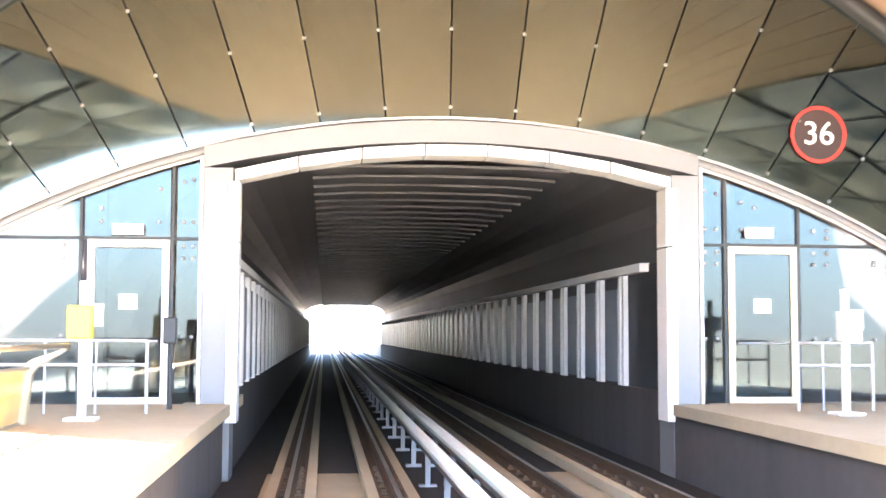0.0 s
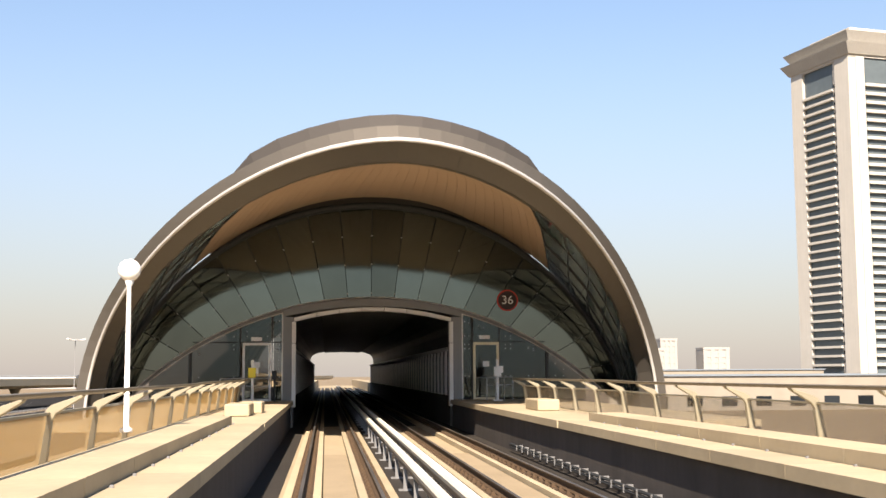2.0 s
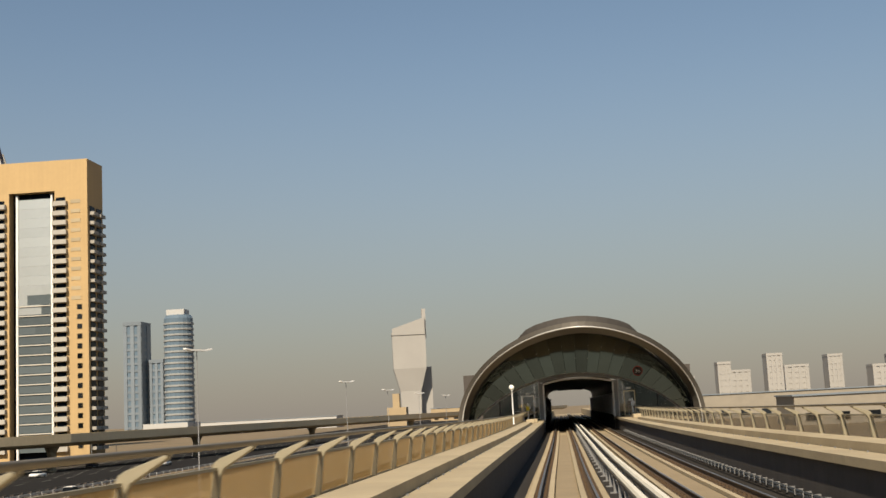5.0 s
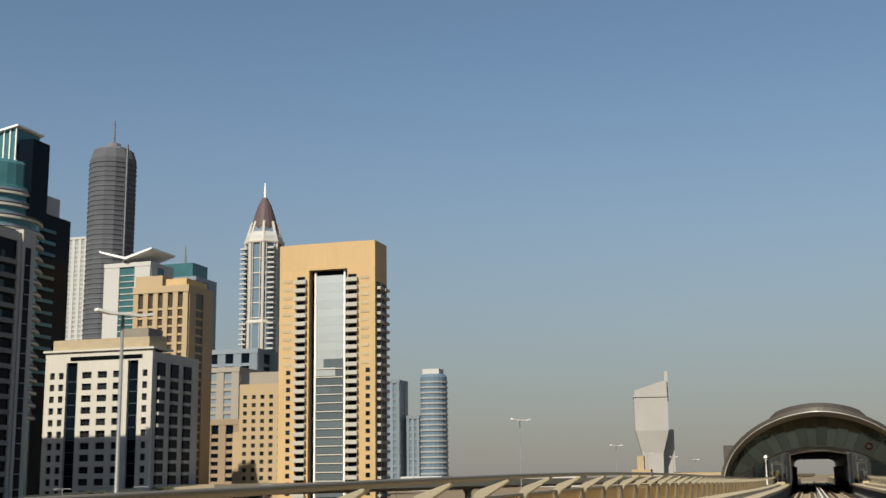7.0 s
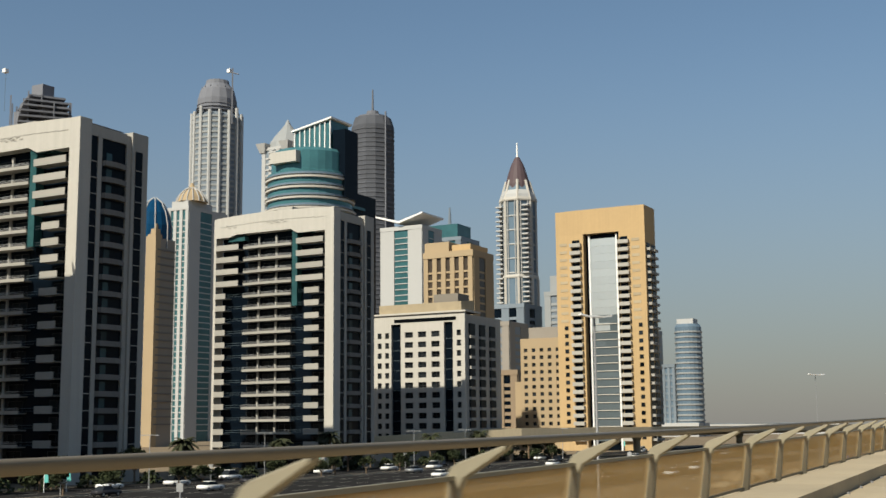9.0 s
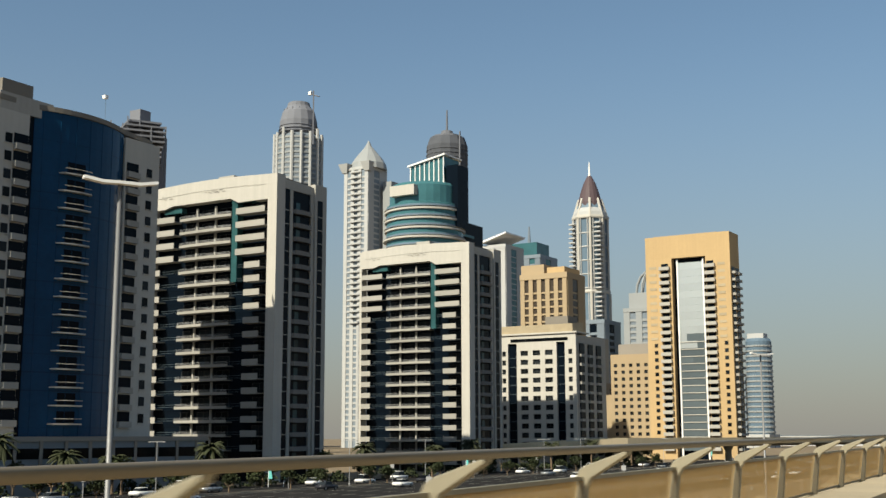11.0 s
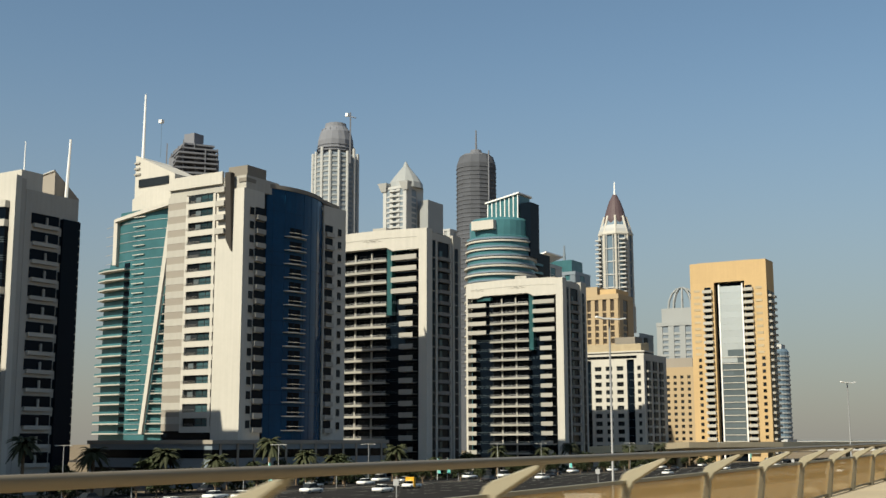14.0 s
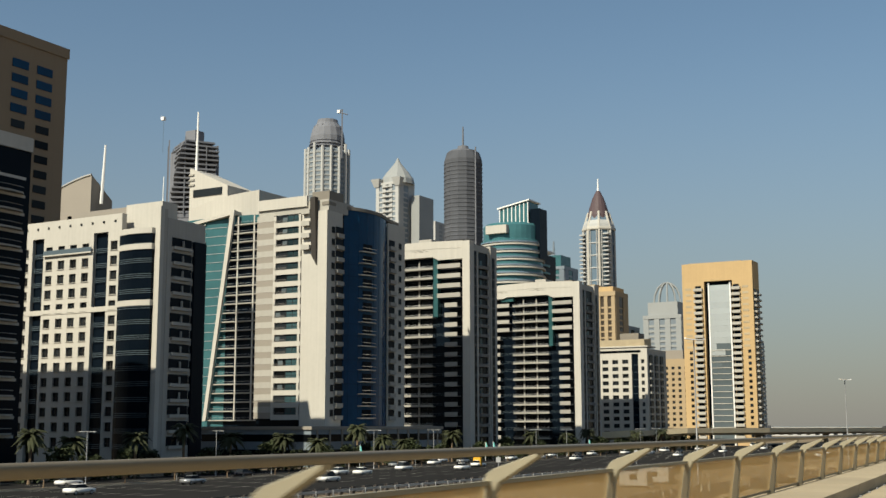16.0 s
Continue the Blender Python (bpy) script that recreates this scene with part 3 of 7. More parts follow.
def lining(f):
    """The angle at which the tan lining gives way to glass."""
    return math.pi * (0.645 + 0.1 * f ** 0.7)


# tan lining boards on the crown, each bent along the underside
BOARDS, STEPS = 34, 6
for i in range(BOARDS):
    bm = bmesh.new()
    rows = []
    for r in range(STEPS + 1):
        f = r / STEPS
        lo = math.pi - lining(f)
        span = lining(f) - lo
        pts = [under(lo + span * (i + g) / BOARDS, f) for g in (0.012, 0.988)]
        rows.append([bm.verts.new(q) for q in (pts[0], pts[1], pts[1] + Vector((0, 0, 0.06)), pts[0] + Vector((0, 0, 0.06)))])
    for a, b in zip(rows, rows[1:]):
        for j in range(4):
            bm.faces.new((a[j], a[(j + 1) % 4], b[(j + 1) % 4], b[j]))
    bm.faces.new(rows[0]), bm.faces.new(rows[-1][::-1])
    bmesh.ops.recalc_face_normals(bm, faces=bm.faces)
    part("soffit_board", bm, SOFFIT, station, "tan soffit lining")
# glass sides of the visor, with dark glazing bars
COLS, ROWS = 7, 4
for side in (0, 1):
    def at_side(u, f):
        a = u * (math.pi - lining(f))
        return under(math.pi - a if side else a, f)
    for i in range(COLS):
        for r in range(ROWS):
            q = [at_side((i + g) / COLS, (r + h) / ROWS) for g, h in ((0.02, 0.02), (0.98, 0.02), (0.98, 0.98), (0.02, 0.98))]
            bm = bmesh.new()
            v = [bm.verts.new(k) for k in q] + [bm.verts.new(k + Vector((0.03 if side else -0.03, 0, 0.03))) for k in q]
            for f in FACES:
                bm.faces.new([v[j] for j in f])
            bmesh.ops.recalc_face_normals(bm, faces=bm.faces)
            part("side_pane", bm, SIDE_GLASS, station, "tinted side glass")
    for i in range(COLS + 1):
        bm = bmesh.new()
        for r in range(ROWS):
            stick(bm, at_side(i / COLS, r / ROWS), at_side(i / COLS, (r + 1) / ROWS), 0.03, 6)
        part("glazing_bar", bm, DARK_FRAME, station)
    for r in range(ROWS + 1):
        bm = bmesh.new()
        for i in range(COLS):
            stick(bm, at_side(i / COLS, r / ROWS), at_side((i + 1) / COLS, r / ROWS), 0.06 if r == 2 else 0.03, 6)
        part("glazing_bar", bm, DARK_FRAME, station)
strip("inner_arch", [lambda a: inner(a) + Vector((0, -0.25, 0)), lambda a: inner(a) + Vector((0, 0.3, 0.1)), lambda a: inner(a) + Vector((0, 0.3, -0.3)), lambda a: inner(a) + Vector((0, -0.15, -0.3))], DARK_FRAME, "dark steel arch at the back of the visor")
strip("screen_arch", [lambda a: sill(a) + Vector((0, -0.12, 0.0)), lambda a: sill(a) + Vector((0, -0.12, 0.16)), lambda a: sill(a) + Vector((0, 0.2, 0.16)), lambda a: sill(a) + Vector((0, 0.2, 0.0))], FRAME, "grey arched head of the glass screen")
# mirrored glass panes between the two arches
M = 20


def seam(i, f):
    """A point of the front on seam i: f = 0 on the screen's head, 1 on the outer arch; the seams fan out."""
    u = 1 - 2 * i / M
    wide = 0.5 * (u + math.sin(u * math.pi / 2))
    return (sill(math.acos(max(-1.0, min(1.0, u)))) + Vector((0, 0, 0.16))).lerp(inner(math.acos(max(-1.0, min(1.0, wide)))), f)


for i in range(M):
    bm = bmesh.new()
    q = []
    for k in range(5):
        q.append([seam(i + g, k / 4) for g in (0.012, 0.988)])
    rows = [[bm.verts.new(v) for v in (l, r, r + Vector((0, 0.04, 0)), l + Vector((0, 0.04, 0)))] for l, r in q]
    for a, b in zip(rows, rows[1:]):
        for j in range(4):
            bm.faces.new((a[j], a[(j + 1) % 4], b[(j + 1) % 4], b[j]))
    bm.faces.new(rows[0]), bm.faces.new(rows[-1][::-1])
    bmesh.ops.recalc_face_normals(bm, faces=bm.faces)
    lean = 0.004 * math.sin(5.1 * i)
    for v in bm.verts:
        v.co.y += lean * (v.co.x - q[2][0].x) + 0.0025 * math.sin(3.3 * i) * (v.co.z - q[2][0].z)
    part("front_pane", bm, FRONT_GLASS, station, "mirrored green-grey glass pane")
# dark sheet close behind the glass, showing at the seams
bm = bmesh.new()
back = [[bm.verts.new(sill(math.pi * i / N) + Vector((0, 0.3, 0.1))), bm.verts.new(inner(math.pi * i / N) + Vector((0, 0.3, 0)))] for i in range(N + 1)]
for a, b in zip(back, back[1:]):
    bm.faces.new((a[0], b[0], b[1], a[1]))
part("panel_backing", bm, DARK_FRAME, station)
# point fixings of the glass
spot = bmesh.new()
bmesh.ops.create_uvsphere(spot, u_segments=8, v_segments=6, radius=0.035)
spot = mesh_of("spot_fixing", spot, GALV)
for i in range(1, M):
    for f in (0.05, 0.35, 0.65):
        piece("spot_fixing", spot, station, *(seam(i, f) + Vector((0, -0.02, 0))))

# glass screen with its opening, doors and posts
OL, OR = -1.52, 5.88


def head(x):
    a = math.acos(max(-1, min(1, (x - SX) / 11.0)))
    return sill(a).z


for x0, x1 in ((-8.2, -6.35), (-6.25, -4.0), (-4.0, -2.55), (-2.5, -2.06), (6.42, 6.88), (6.93, 8.2), (8.2, 10.45), (10.55, 12.4)):
    door_bay = (x0, x1) in ((-4.0, -2.55), (6.93, 8.2))
    low = 3.66 if door_bay else 0.92
    bm = bmesh.new()
    prism(bm, [(x0 + 0.03, SY), (x1 - 0.03, SY), (x1 - 0.03, SY + 0.03), (x0 + 0.03, SY + 0.03)], low, lambda x, y: head(x) - 0.02)
    part("screen_pane", bm, SCREEN_GLASS, station, "clear glass pane")
for x in (-6.3, 10.5):
    part("screen_post", boxed(x - 0.07, x + 0.07, SY - 0.1, SY + 0.1, 0.9, head(x) + 0.05), DARK_FRAME, station)
for x in (-4.02, -2.53, 6.9, 8.22):
    part("mullion", boxed(x - 0.025, x + 0.025, SY - 0.05, SY + 0.05, 0.9, head(x)), DARK_FRAME, station)
for x0, x1 in ((-6.2, -2.1), (6.4, 10.4)):
    part("transom", boxed(x0, x1, SY - 0.04, SY + 0.04, 3.6, 3.65), DARK_FRAME, station)
for x0, x1, gold in ((-3.9, -2.58, WHITE_TRIM), (6.95, 8.18, GOLD_TRIM)):
    door = part("glass_door", boxed(x0 + 0.12, x1 - 0.12, SY - 0.02, SY + 0.02, 1.02, 3.46), SCREEN_GLASS, station, "clear glass door leaf")
    bm = bmesh.new()
    for q in ((x0, x0 + 0.11, 0.9, 3.6), (x1 - 0.11, x1, 0.9, 3.6), (x0 + 0.11, x1 - 0.11, 3.48, 3.6), (x0 + 0.11, x1 - 0.11, 0.9, 1.0)):
        box(bm, q[0], q[1], SY - 0.06, SY + 0.06, q[2], q[3])
    part("door_frame", bm, gold, door, "pale metal door frame")
    bm = bmesh.new()
    stick(bm, (x0 + 0.16, SY - 0.07, 1.93), (x1 - 0.16, SY - 0.07, 1.93), 0.02)
    part("push_bar", bm, GALV, door)
    part("notice", boxed((x0 + x1) / 2 - 0.15, (x0 + x1) / 2 + 0.15, SY - 0.026, SY - 0.022, 2.45, 2.7), WHITE_TRIM, door, "pale notice")
# paired point fixings of the clear panes, bright beads along the arched head
for x in (-5.9, -4.3, -3.7, -2.75, -2.36, -2.2, 6.55, 6.75, 7.2, 7.45, 8.5, 8.75, 9.6, 9.85, 10.9, 11.3):
    for z in (2.0, 3.3, 3.5, 3.9, head(x) - 0.35):
        if z < head(x) - 0.2 and not (z < 3.6 and (-3.95 < x < -2.55 or 6.9 < x < 8.2)):
            piece("spot_fixing", spot, station, x, SY - 0.03, z)
strip("head_bead", [lambda a: sill(a) + Vector((0, -0.16, -0.05)), lambda a: sill(a) + Vector((0, -0.16, 0.0)), lambda a: sill(a) + Vector((0, -0.1, 0.0)), lambda a: sill(a) + Vector((0, -0.1, -0.05))], RIM_EDGE, "bright bead under the arched head")
strip("head_bead", [lambda a: sill(a) + Vector((0, -0.16, 0.16)), lambda a: sill(a) + Vector((0, -0.16, 0.2)), lambda a: sill(a) + Vector((0, -0.1, 0.2)), lambda a: sill(a) + Vector((0, -0.1, 0.16))], RIM_EDGE, "bright bead over the arched head")
for x in (OL - 0.53, OR + 0.53):
    part("post_bead", boxed(x - 0.025, x + 0.025, SY - 0.28, SY - 0.2, 0.9, 4.95), RIM_EDGE, station)
for x, z in ((-3.25, 3.68), (7.5, 3.75)):
    part("door_lamp", boxed(x - 0.25, x + 0.25, SY - 0.12, SY - 0.05, z, z + 0.18), WHITE_TRIM, station)
# portal
for x0, x1 in ((OL - 0.5, OL - 0.02), (OR + 0.02, OR + 0.5)):
    part("portal_post", boxed(x0, x1, SY - 0.25, SY + 0.6, -0.35, 4.8), FRAME, station, "grey portal post")
bm = bmesh.new()
arch = [[], []]
for i in range(17):
    x = OL - 0.5 + (OR - OL + 1.0) * i / 16
    f = 1 - (2 * i / 16 - 1) ** 2
    arch[0].append([bm.verts.new((x, y, z)) for y, z in ((SY - 0.25, 4.8 + 0.5 * f), (SY + 0.6, 4.8 + 0.5 * f), (SY + 0.6, 5.15 + 0.52 * f), (SY - 0.25, 5.15 + 0.52 * f))])
for a, b in zip(arch[0], arch[0][1:]):
    for j in range(4):
        bm.faces.new((a[j], a[(j + 1) % 4], b[(j + 1) % 4], b[j]))
bmesh.ops.recalc_face_normals(bm, faces=bm.faces)
part("portal_head", bm, FRAME, station, "grey arched portal head")
for k in range(7):
    x0, x1 = OL + (OR - OL) * (k + 0.012) / 7, OL + (OR - OL) * (k + 0.988) / 7
    bm = bmesh.new()
    f = [1 - (2 * (x - OL) / (OR - OL) - 1) ** 2 for x in (x0, x1)]
    prism(bm, [(x0, SY - 0.3), (x1, SY - 0.3), (x1, SY + 0.3), (x0, SY + 0.3)], 4.58, 4.76)
    for v in bm.verts:
        v.co.z += 0.5 * (1 - (2 * (v.co.x - OL) / (OR - OL) - 1) ** 2)
    part("white_lining", bm, WHITE_TRIM, station, "white portal lining panel")
for x in (OL, OR):
    for z0, z1 in ((0.6, 3.55), (3.58, 4.57)):
        part("white_lining", boxed(x - 0.09, x + 0.09, SY - 0.3, SY + 0.3, z0, z1), WHITE_TRIM, station)

# track hall behind the portal
HALL = 128.0
hall = thing("track_hall", "long dark vaulted track hall with platform screen doors", "hall", kind="structure")


def vault_at(i, half, rise):
    """A point of the flat-headed vault of the hall."""
    c, s = math.cos(math.pi * i / 16), math.sin(math.pi * i / 16)
    return half * abs(c) ** 0.6 * (1 if c > 0 else -1), 3.2 + rise * s ** 0.45


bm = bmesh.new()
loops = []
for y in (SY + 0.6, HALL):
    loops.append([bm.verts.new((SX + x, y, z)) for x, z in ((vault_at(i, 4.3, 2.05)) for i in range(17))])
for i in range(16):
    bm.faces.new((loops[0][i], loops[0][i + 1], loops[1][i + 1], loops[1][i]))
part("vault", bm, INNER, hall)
slat = bmesh.new()
pts = [vault_at(i, 4.2, 1.98) for i in range(6, 11)]
for p, q in zip(pts, pts[1:]):
    v = [slat.verts.new((x, y, z)) for x, z in (p, q) for y in (-0.5, 0.5)]
    w_ = [slat.verts.new((x, y, z - 0.05)) for x, z in (p, q) for y in (-0.5, 0.3)]
    slat.faces.new((v[0], v[1], v[3], v[2])), slat.faces.new((w_[0], w_[2], w_[3], w_[1])), slat.faces.new((v[0], v[2], w_[2], w_[0])), slat.faces.new((v[1], w_[1], w_[3], v[3]))
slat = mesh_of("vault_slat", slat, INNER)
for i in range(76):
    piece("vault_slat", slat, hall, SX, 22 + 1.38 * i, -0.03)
for x0, x1 in ((-10.5, OL - 3.0), (OR + 3.0, 14.7)):
    part("rear_wall", boxed(x0, x1, SY + 5.0, SY + 5.3, -0.5, 6.2), SHADE_GREY, hall, "wall of the rooms behind the glass, coloured dark as in shade")
bm = bmesh.new()
box(bm, OL - 3.0, OL - 0.1, SY + 0.6, HALL, -0.5, 1.05)
box(bm, OR + 0.1, OR + 3.0, SY + 0.6, HALL, -0.5, 1.05)
part("platform", bm, SHADE_GREY, hall)
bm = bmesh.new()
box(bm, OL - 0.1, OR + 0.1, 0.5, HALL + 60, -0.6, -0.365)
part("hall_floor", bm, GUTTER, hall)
bm = bmesh.new()
box(bm, OL - 0.5, OL - 0.2, SY + 0.6, HALL, 1.05, 3.4)
box(bm, OR + 0.2, OR + 0.5, SY + 0.6, HALL, 1.05, 3.4)
part("door_backing", bm, DARK_FRAME, hall)
door_post = cube_mesh("door_post", WHITE_TRIM, 0.1, 0.14, 2.2)
door_pane = cube_mesh("door_pane", FAR_GREY, 0.04, 1.0, 1.9)
for x in (OL - 0.12, OR + 0.12):
    for i in range(52):
        y = 23.5 + 2.0 * i
        piece("door_post", door_post, hall, x, y, 1.05)
        piece("door_post", door_post, hall, x, y + 0.32, 1.05)
        piece("door_pane", door_pane, hall, x, y + 1.1, 1.1)
    part("door_head", boxed(x - 0.1, x + 0.1, 22, HALL, 3.26, 3.42), WHITE_TRIM, hall)
# far end of the deck beyond the hall
bm = bmesh.new()
box(bm, -4, 8.3, HALL + 0.1, 260, -1.6, -0.605)
box(bm, -4, OL - 0.4, HALL + 0.1, 260, -0.6, 0.9)
box(bm, OR + 0.4, 8.3, HALL + 0.1, 260, -0.6, 0.9)
part("far_deck", bm, CONCRETE, hall)

# kilometre disc on the leaning glass
disc = thing("number_disc", "round dark sign with a red ring and white number", "sign")
SIGN = Vector((8.62, 20.06, 5.6))
tilt = Matrix.Translation(SIGN) @ Euler((radians(90), 0, 0)).to_matrix().to_4x4()
for nm, r0, r1, z, mat, word in (("plate", 0.0, 0.5, 0.0, SIGN_DARK, "dark plate"), ("ring", 0.45, 0.51, 0.012, RED, "red ring")):
    bm = bmesh.new()
    outer = [bm.verts.new((r1 * math.cos(2 * math.pi * k / 40), r1 * math.sin(2 * math.pi * k / 40), z)) for k in range(40)]
    if r0:
        inn = [bm.verts.new((r0 * math.cos(2 * math.pi * k / 40), r0 * math.sin(2 * math.pi * k / 40), z)) for k in range(40)]
        fs = [bm.faces.new((outer[k], outer[(k + 1) % 40], inn[(k + 1) % 40], inn[k])) for k in range(40)]
    else:
        fs = [bm.faces.new(outer)]
    ext = bmesh.ops.extrude_face_region(bm, geom=fs)
    for g in ext["geom"]:
        if isinstance(g, bmesh.types.BMVert):
            g.co.z += 0.01
    bmesh.ops.recalc_face_normals(bm, faces=bm.faces)
    part(nm, bm, mat, disc, word).matrix_world = tilt
num = bpy.data.curves.new("number", "FONT")
num.body, num.size, num.extrude, num.align_x, num.align_y = "36", 0.58, 0.006, "CENTER", "CENTER"
num.materials.append(LETTER)
num_ob = new("number", num)
num_me = bpy.data.meshes.new_from_object(num_ob.evaluated_get(bpy.context.evaluated_depsgraph_get()))
bpy.data.objects.remove(num_ob)
num_ob = new("number", num_me)
num_ob.parent = disc
num_ob.matrix_world = tilt @ Matrix.Translation((0, 0, 0.03))
tagged(num_ob, "white number")

# equipment on posts beside the doors, rails round it
for x, y, mat, word in ((-3.2, 16.3, YELLOW, "yellow"), (7.66, 17.0, WHITE_TRIM, "white")):
    stand = thing("equipment_post", word + " equipment box on a white post by the door", "equipment post", "posts by the doors")
    bm = bmesh.new()
    stick(bm, (x, y, 0.9), (x, y, 2.75), 0.06, 12)
    box(bm, x - 0.2, x + 0.2, y - 0.2, y + 0.2, 0.9, 0.94)
    part("post", bm, WHITE_TRIM, stand)
    bm = boxed(x - 0.17, x + 0.15, y - 0.26, y - 0.06, 1.98, 2.42)
    bmesh.ops.bevel(bm, geom=bm.edges[:], offset=0.02, segments=1, affect="EDGES")
    part("box", bm, mat, stand, word + " box")
    part("plate", boxed(x + 0.02, x + 0.26, y - 0.05, y - 0.03, 2.15, 2.45), WHITE_TRIM, stand)
for x, y in ((-2.35, 18.6),):
    unit = thing("call_unit", "dark call unit on a slim post by the portal", "call unit", "call units")
    bm = bmesh.new()
    stick(bm, (x, y, 0.9), (x, y, 2.1), 0.04)
    part("post", bm, DARK_FRAME, unit)
    bm = boxed(x - 0.1, x + 0.1, y - 0.12, y + 0.05, 1.9, 2.3)
    bmesh.ops.bevel(bm, geom=bm.edges[:], offset=0.02, segments=1, affect="EDGES")
    part("unit", bm, DARK_FRAME, unit)
for x0, x1, y in ((-4.7, -2.55, 17.6), (7.3, 8.5, 17.9)):
    guard = thing("guard_rail", "low tubular steel guard rail on the platform end", "rail", "guard rails")
    bm = bmesh.new()
    for z in (1.95, 1.6):
        stick(bm, (x0, y, z), (x1, y, z), 0.025)
    for x in (x0, x1):
        stick(bm, (x, y, 0.9), (x, y, 1.95), 0.025)
    part("frame", bm, GALV, guard)
    for i in range(1, 3):
        x = x0 + (x1 - x0) * i / 3
        bm = bmesh.new()
        stick(bm, (x, y, 0.9), (x, y, 1.95), 0.018, 8)
        part("bar", bm, GALV, guard)

# ---- towers along the road ----
G = -7.5


def floors(z0, z1, pitch):
    n = int((z1 - z0) / pitch + 0.5)
    return [z0 + pitch * i for i in range(n)]


def framed_tower(x0, x1, y0, depth, top, label):
    """A white framed flat block with three stacks of balconies on its front and one on its side."""
    t = thing("apartment_tower", label, "apartment tower", "framed towers")
    w, pitch = x1 - x0, 3.02
    X = lambda f: x0 + w * f
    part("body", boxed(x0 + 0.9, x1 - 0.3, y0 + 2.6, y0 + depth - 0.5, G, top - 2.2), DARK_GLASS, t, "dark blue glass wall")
    # frame: pillar, slim pilaster, crown with a shallow arch
    part("pillar", boxed(x1 - 2.5, x1, y0 - 0.3, y0 + 2.6, G, top - 0.1), WHITE, t, "white corner pillar")
    part("pilaster", boxed(x0, x0 + 0.7, y0, y0 + 2.6, G, top - 0.2), WHITE, t, "white pilaster")
    bm = bmesh.new()
    n = 16
    lo = [[bm.verts.new((x0 + 0.7 + (w - 3.2) * i / n, y, z)) for y in (y0, y0 + 2.4) for z in (top - 5.5 + (1.1 if 3 <= i <= n - 5 else 0.5 if i < 3 else 0.0), top + 0.55 * math.sin(math.pi * i / n))] for i in range(n + 1)]
    for a, b in zip(lo, lo[1:]):
        for q in ((0, 1), (1, 3), (3, 2), (2, 0)):
            bm.faces.new((a[q[0]], a[q[1]], b[q[1]], b[q[0]]))
    bm.faces.new((lo[0][0], lo[0][2], lo[0][3], lo[0][1])), bm.faces.new((lo[-1][0], lo[-1][1], lo[-1][3], lo[-1][2]))
    bmesh.ops.recalc_face_normals(bm, faces=bm.faces)
    part("crown", bm, WHITE, t, "white arched crown")
    bm = bmesh.new()
    for c in (0.14, 0.5, 0.56):
        for i in range(8):
            x = X(c) + 0.45 * (i - 4)
            z = top - 2.3 + 0.35 * math.sin(1.7 * i) - 0.5 * abs(c - 0.5)
            box(bm, x, x + 0.5, y0 - 0.1, y0, z, z + 0.22)
    for i in range(12):
        x = X(0.05 + 0.072 * i)
        box(bm, x, x + w * 0.07, y0 - 0.06, y0, top - 2.35 + 0.5 * math.sin(math.pi * i / 12), top - 2.2 + 0.5 * math.sin(math.pi * i / 12))
    part("relief", bm, PALE_SHADE, t, "shallow relief on the crown")
    part("roof", boxed(x0 + 1, x1 - 0.4, y0 + 2.4, y0 + depth - 0.6, top - 2.2, top - 1.6), ROOF, t)
    part("roof_plant", boxed(X(0.46), X(0.58), y0 + 4, y0 + depth - 6, top - 1.6, top + 2.0), PALE_SHADE, t)
    part("roof_plant", boxed(X(0.66), X(0.86), y0 + 5, y0 + depth - 5, top - 1.6, top + 1.1), ROOF, t)
    part("roof_rail", boxed(X(0.9), x1 - 0.3, y0 + 6, y0 + 11, top - 2.0, top - 0.7), DARK_FRAME, t)

    # balconies: slab, solid parapet, metal rail on top
    def slab(name, wd, dp, h, bow):
        bm = bmesh.new()
        plan = arc_plan(-wd / 2, wd / 2, -dp, bow, 8) + [(wd / 2, 0), (-wd / 2, 0)]
        prism(bm, plan, 0, 0.22)
        front = arc_plan(-wd / 2, wd / 2, -dp, bow, 8)
        prism(bm, front + [(x, y + 0.15) for x, y in front[::-1]], 0.22, h)
        return mesh_of(name, bm, SLAB)

    mid, left, right, long_l, long_r = slab("balcony", w * 0.40, 2.0, 0.62, 0.5), slab("balcony", w * 0.085, 2.5, 1.35, 0), slab("balcony", w * 0.115, 2.5, 1.35, 0), slab("balcony", w * 0.19, 2.5, 1.35, 0), slab("balcony", w * 0.215, 2.5, 1.35, 0)
    rail = bmesh.new()
    bowed = arc_plan(-w * 0.2, w * 0.2, -2.0, 0.5, 6)
    prism(rail, bowed + [(x, y + 0.06) for x, y in bowed[::-1]], 0, 0.06)
    rail = mesh_of("balcony_rail", rail, GALV)
    gap = cube_mesh("gap_rail", TINT_RAIL, w * 0.14, 0.06, 0.06)
    recess_post = cube_mesh("recess_post", PALE_SHADE, 0.4, 0.4, 2.7)
    pane = casement("balcony_door", w * 0.10, 2.2, DARK_FRAME, PANE)
    for k, z in enumerate(floors(top - 8.2 - 18 * pitch, top - 5.5, pitch)):
        x = X(0.445)
        piece("balcony", mid, t, x, y0 + 2.4, z)
        for q in (0.8, 1.05):
            piece("balcony_rail", rail, t, x, y0 + 2.4, z + q)
        for q in (-0.09, 0.055):
            piece("recess_post", recess_post, t, x + w * q, y0 + 1.7, z + 0.2)
        for q in (-0.15, -0.02, 0.12):
            piece("balcony_door", pane, t, x + w * q, y0 + 2.5, z + 0.25)
        far = z > top - 8.2 - 3.2 * pitch
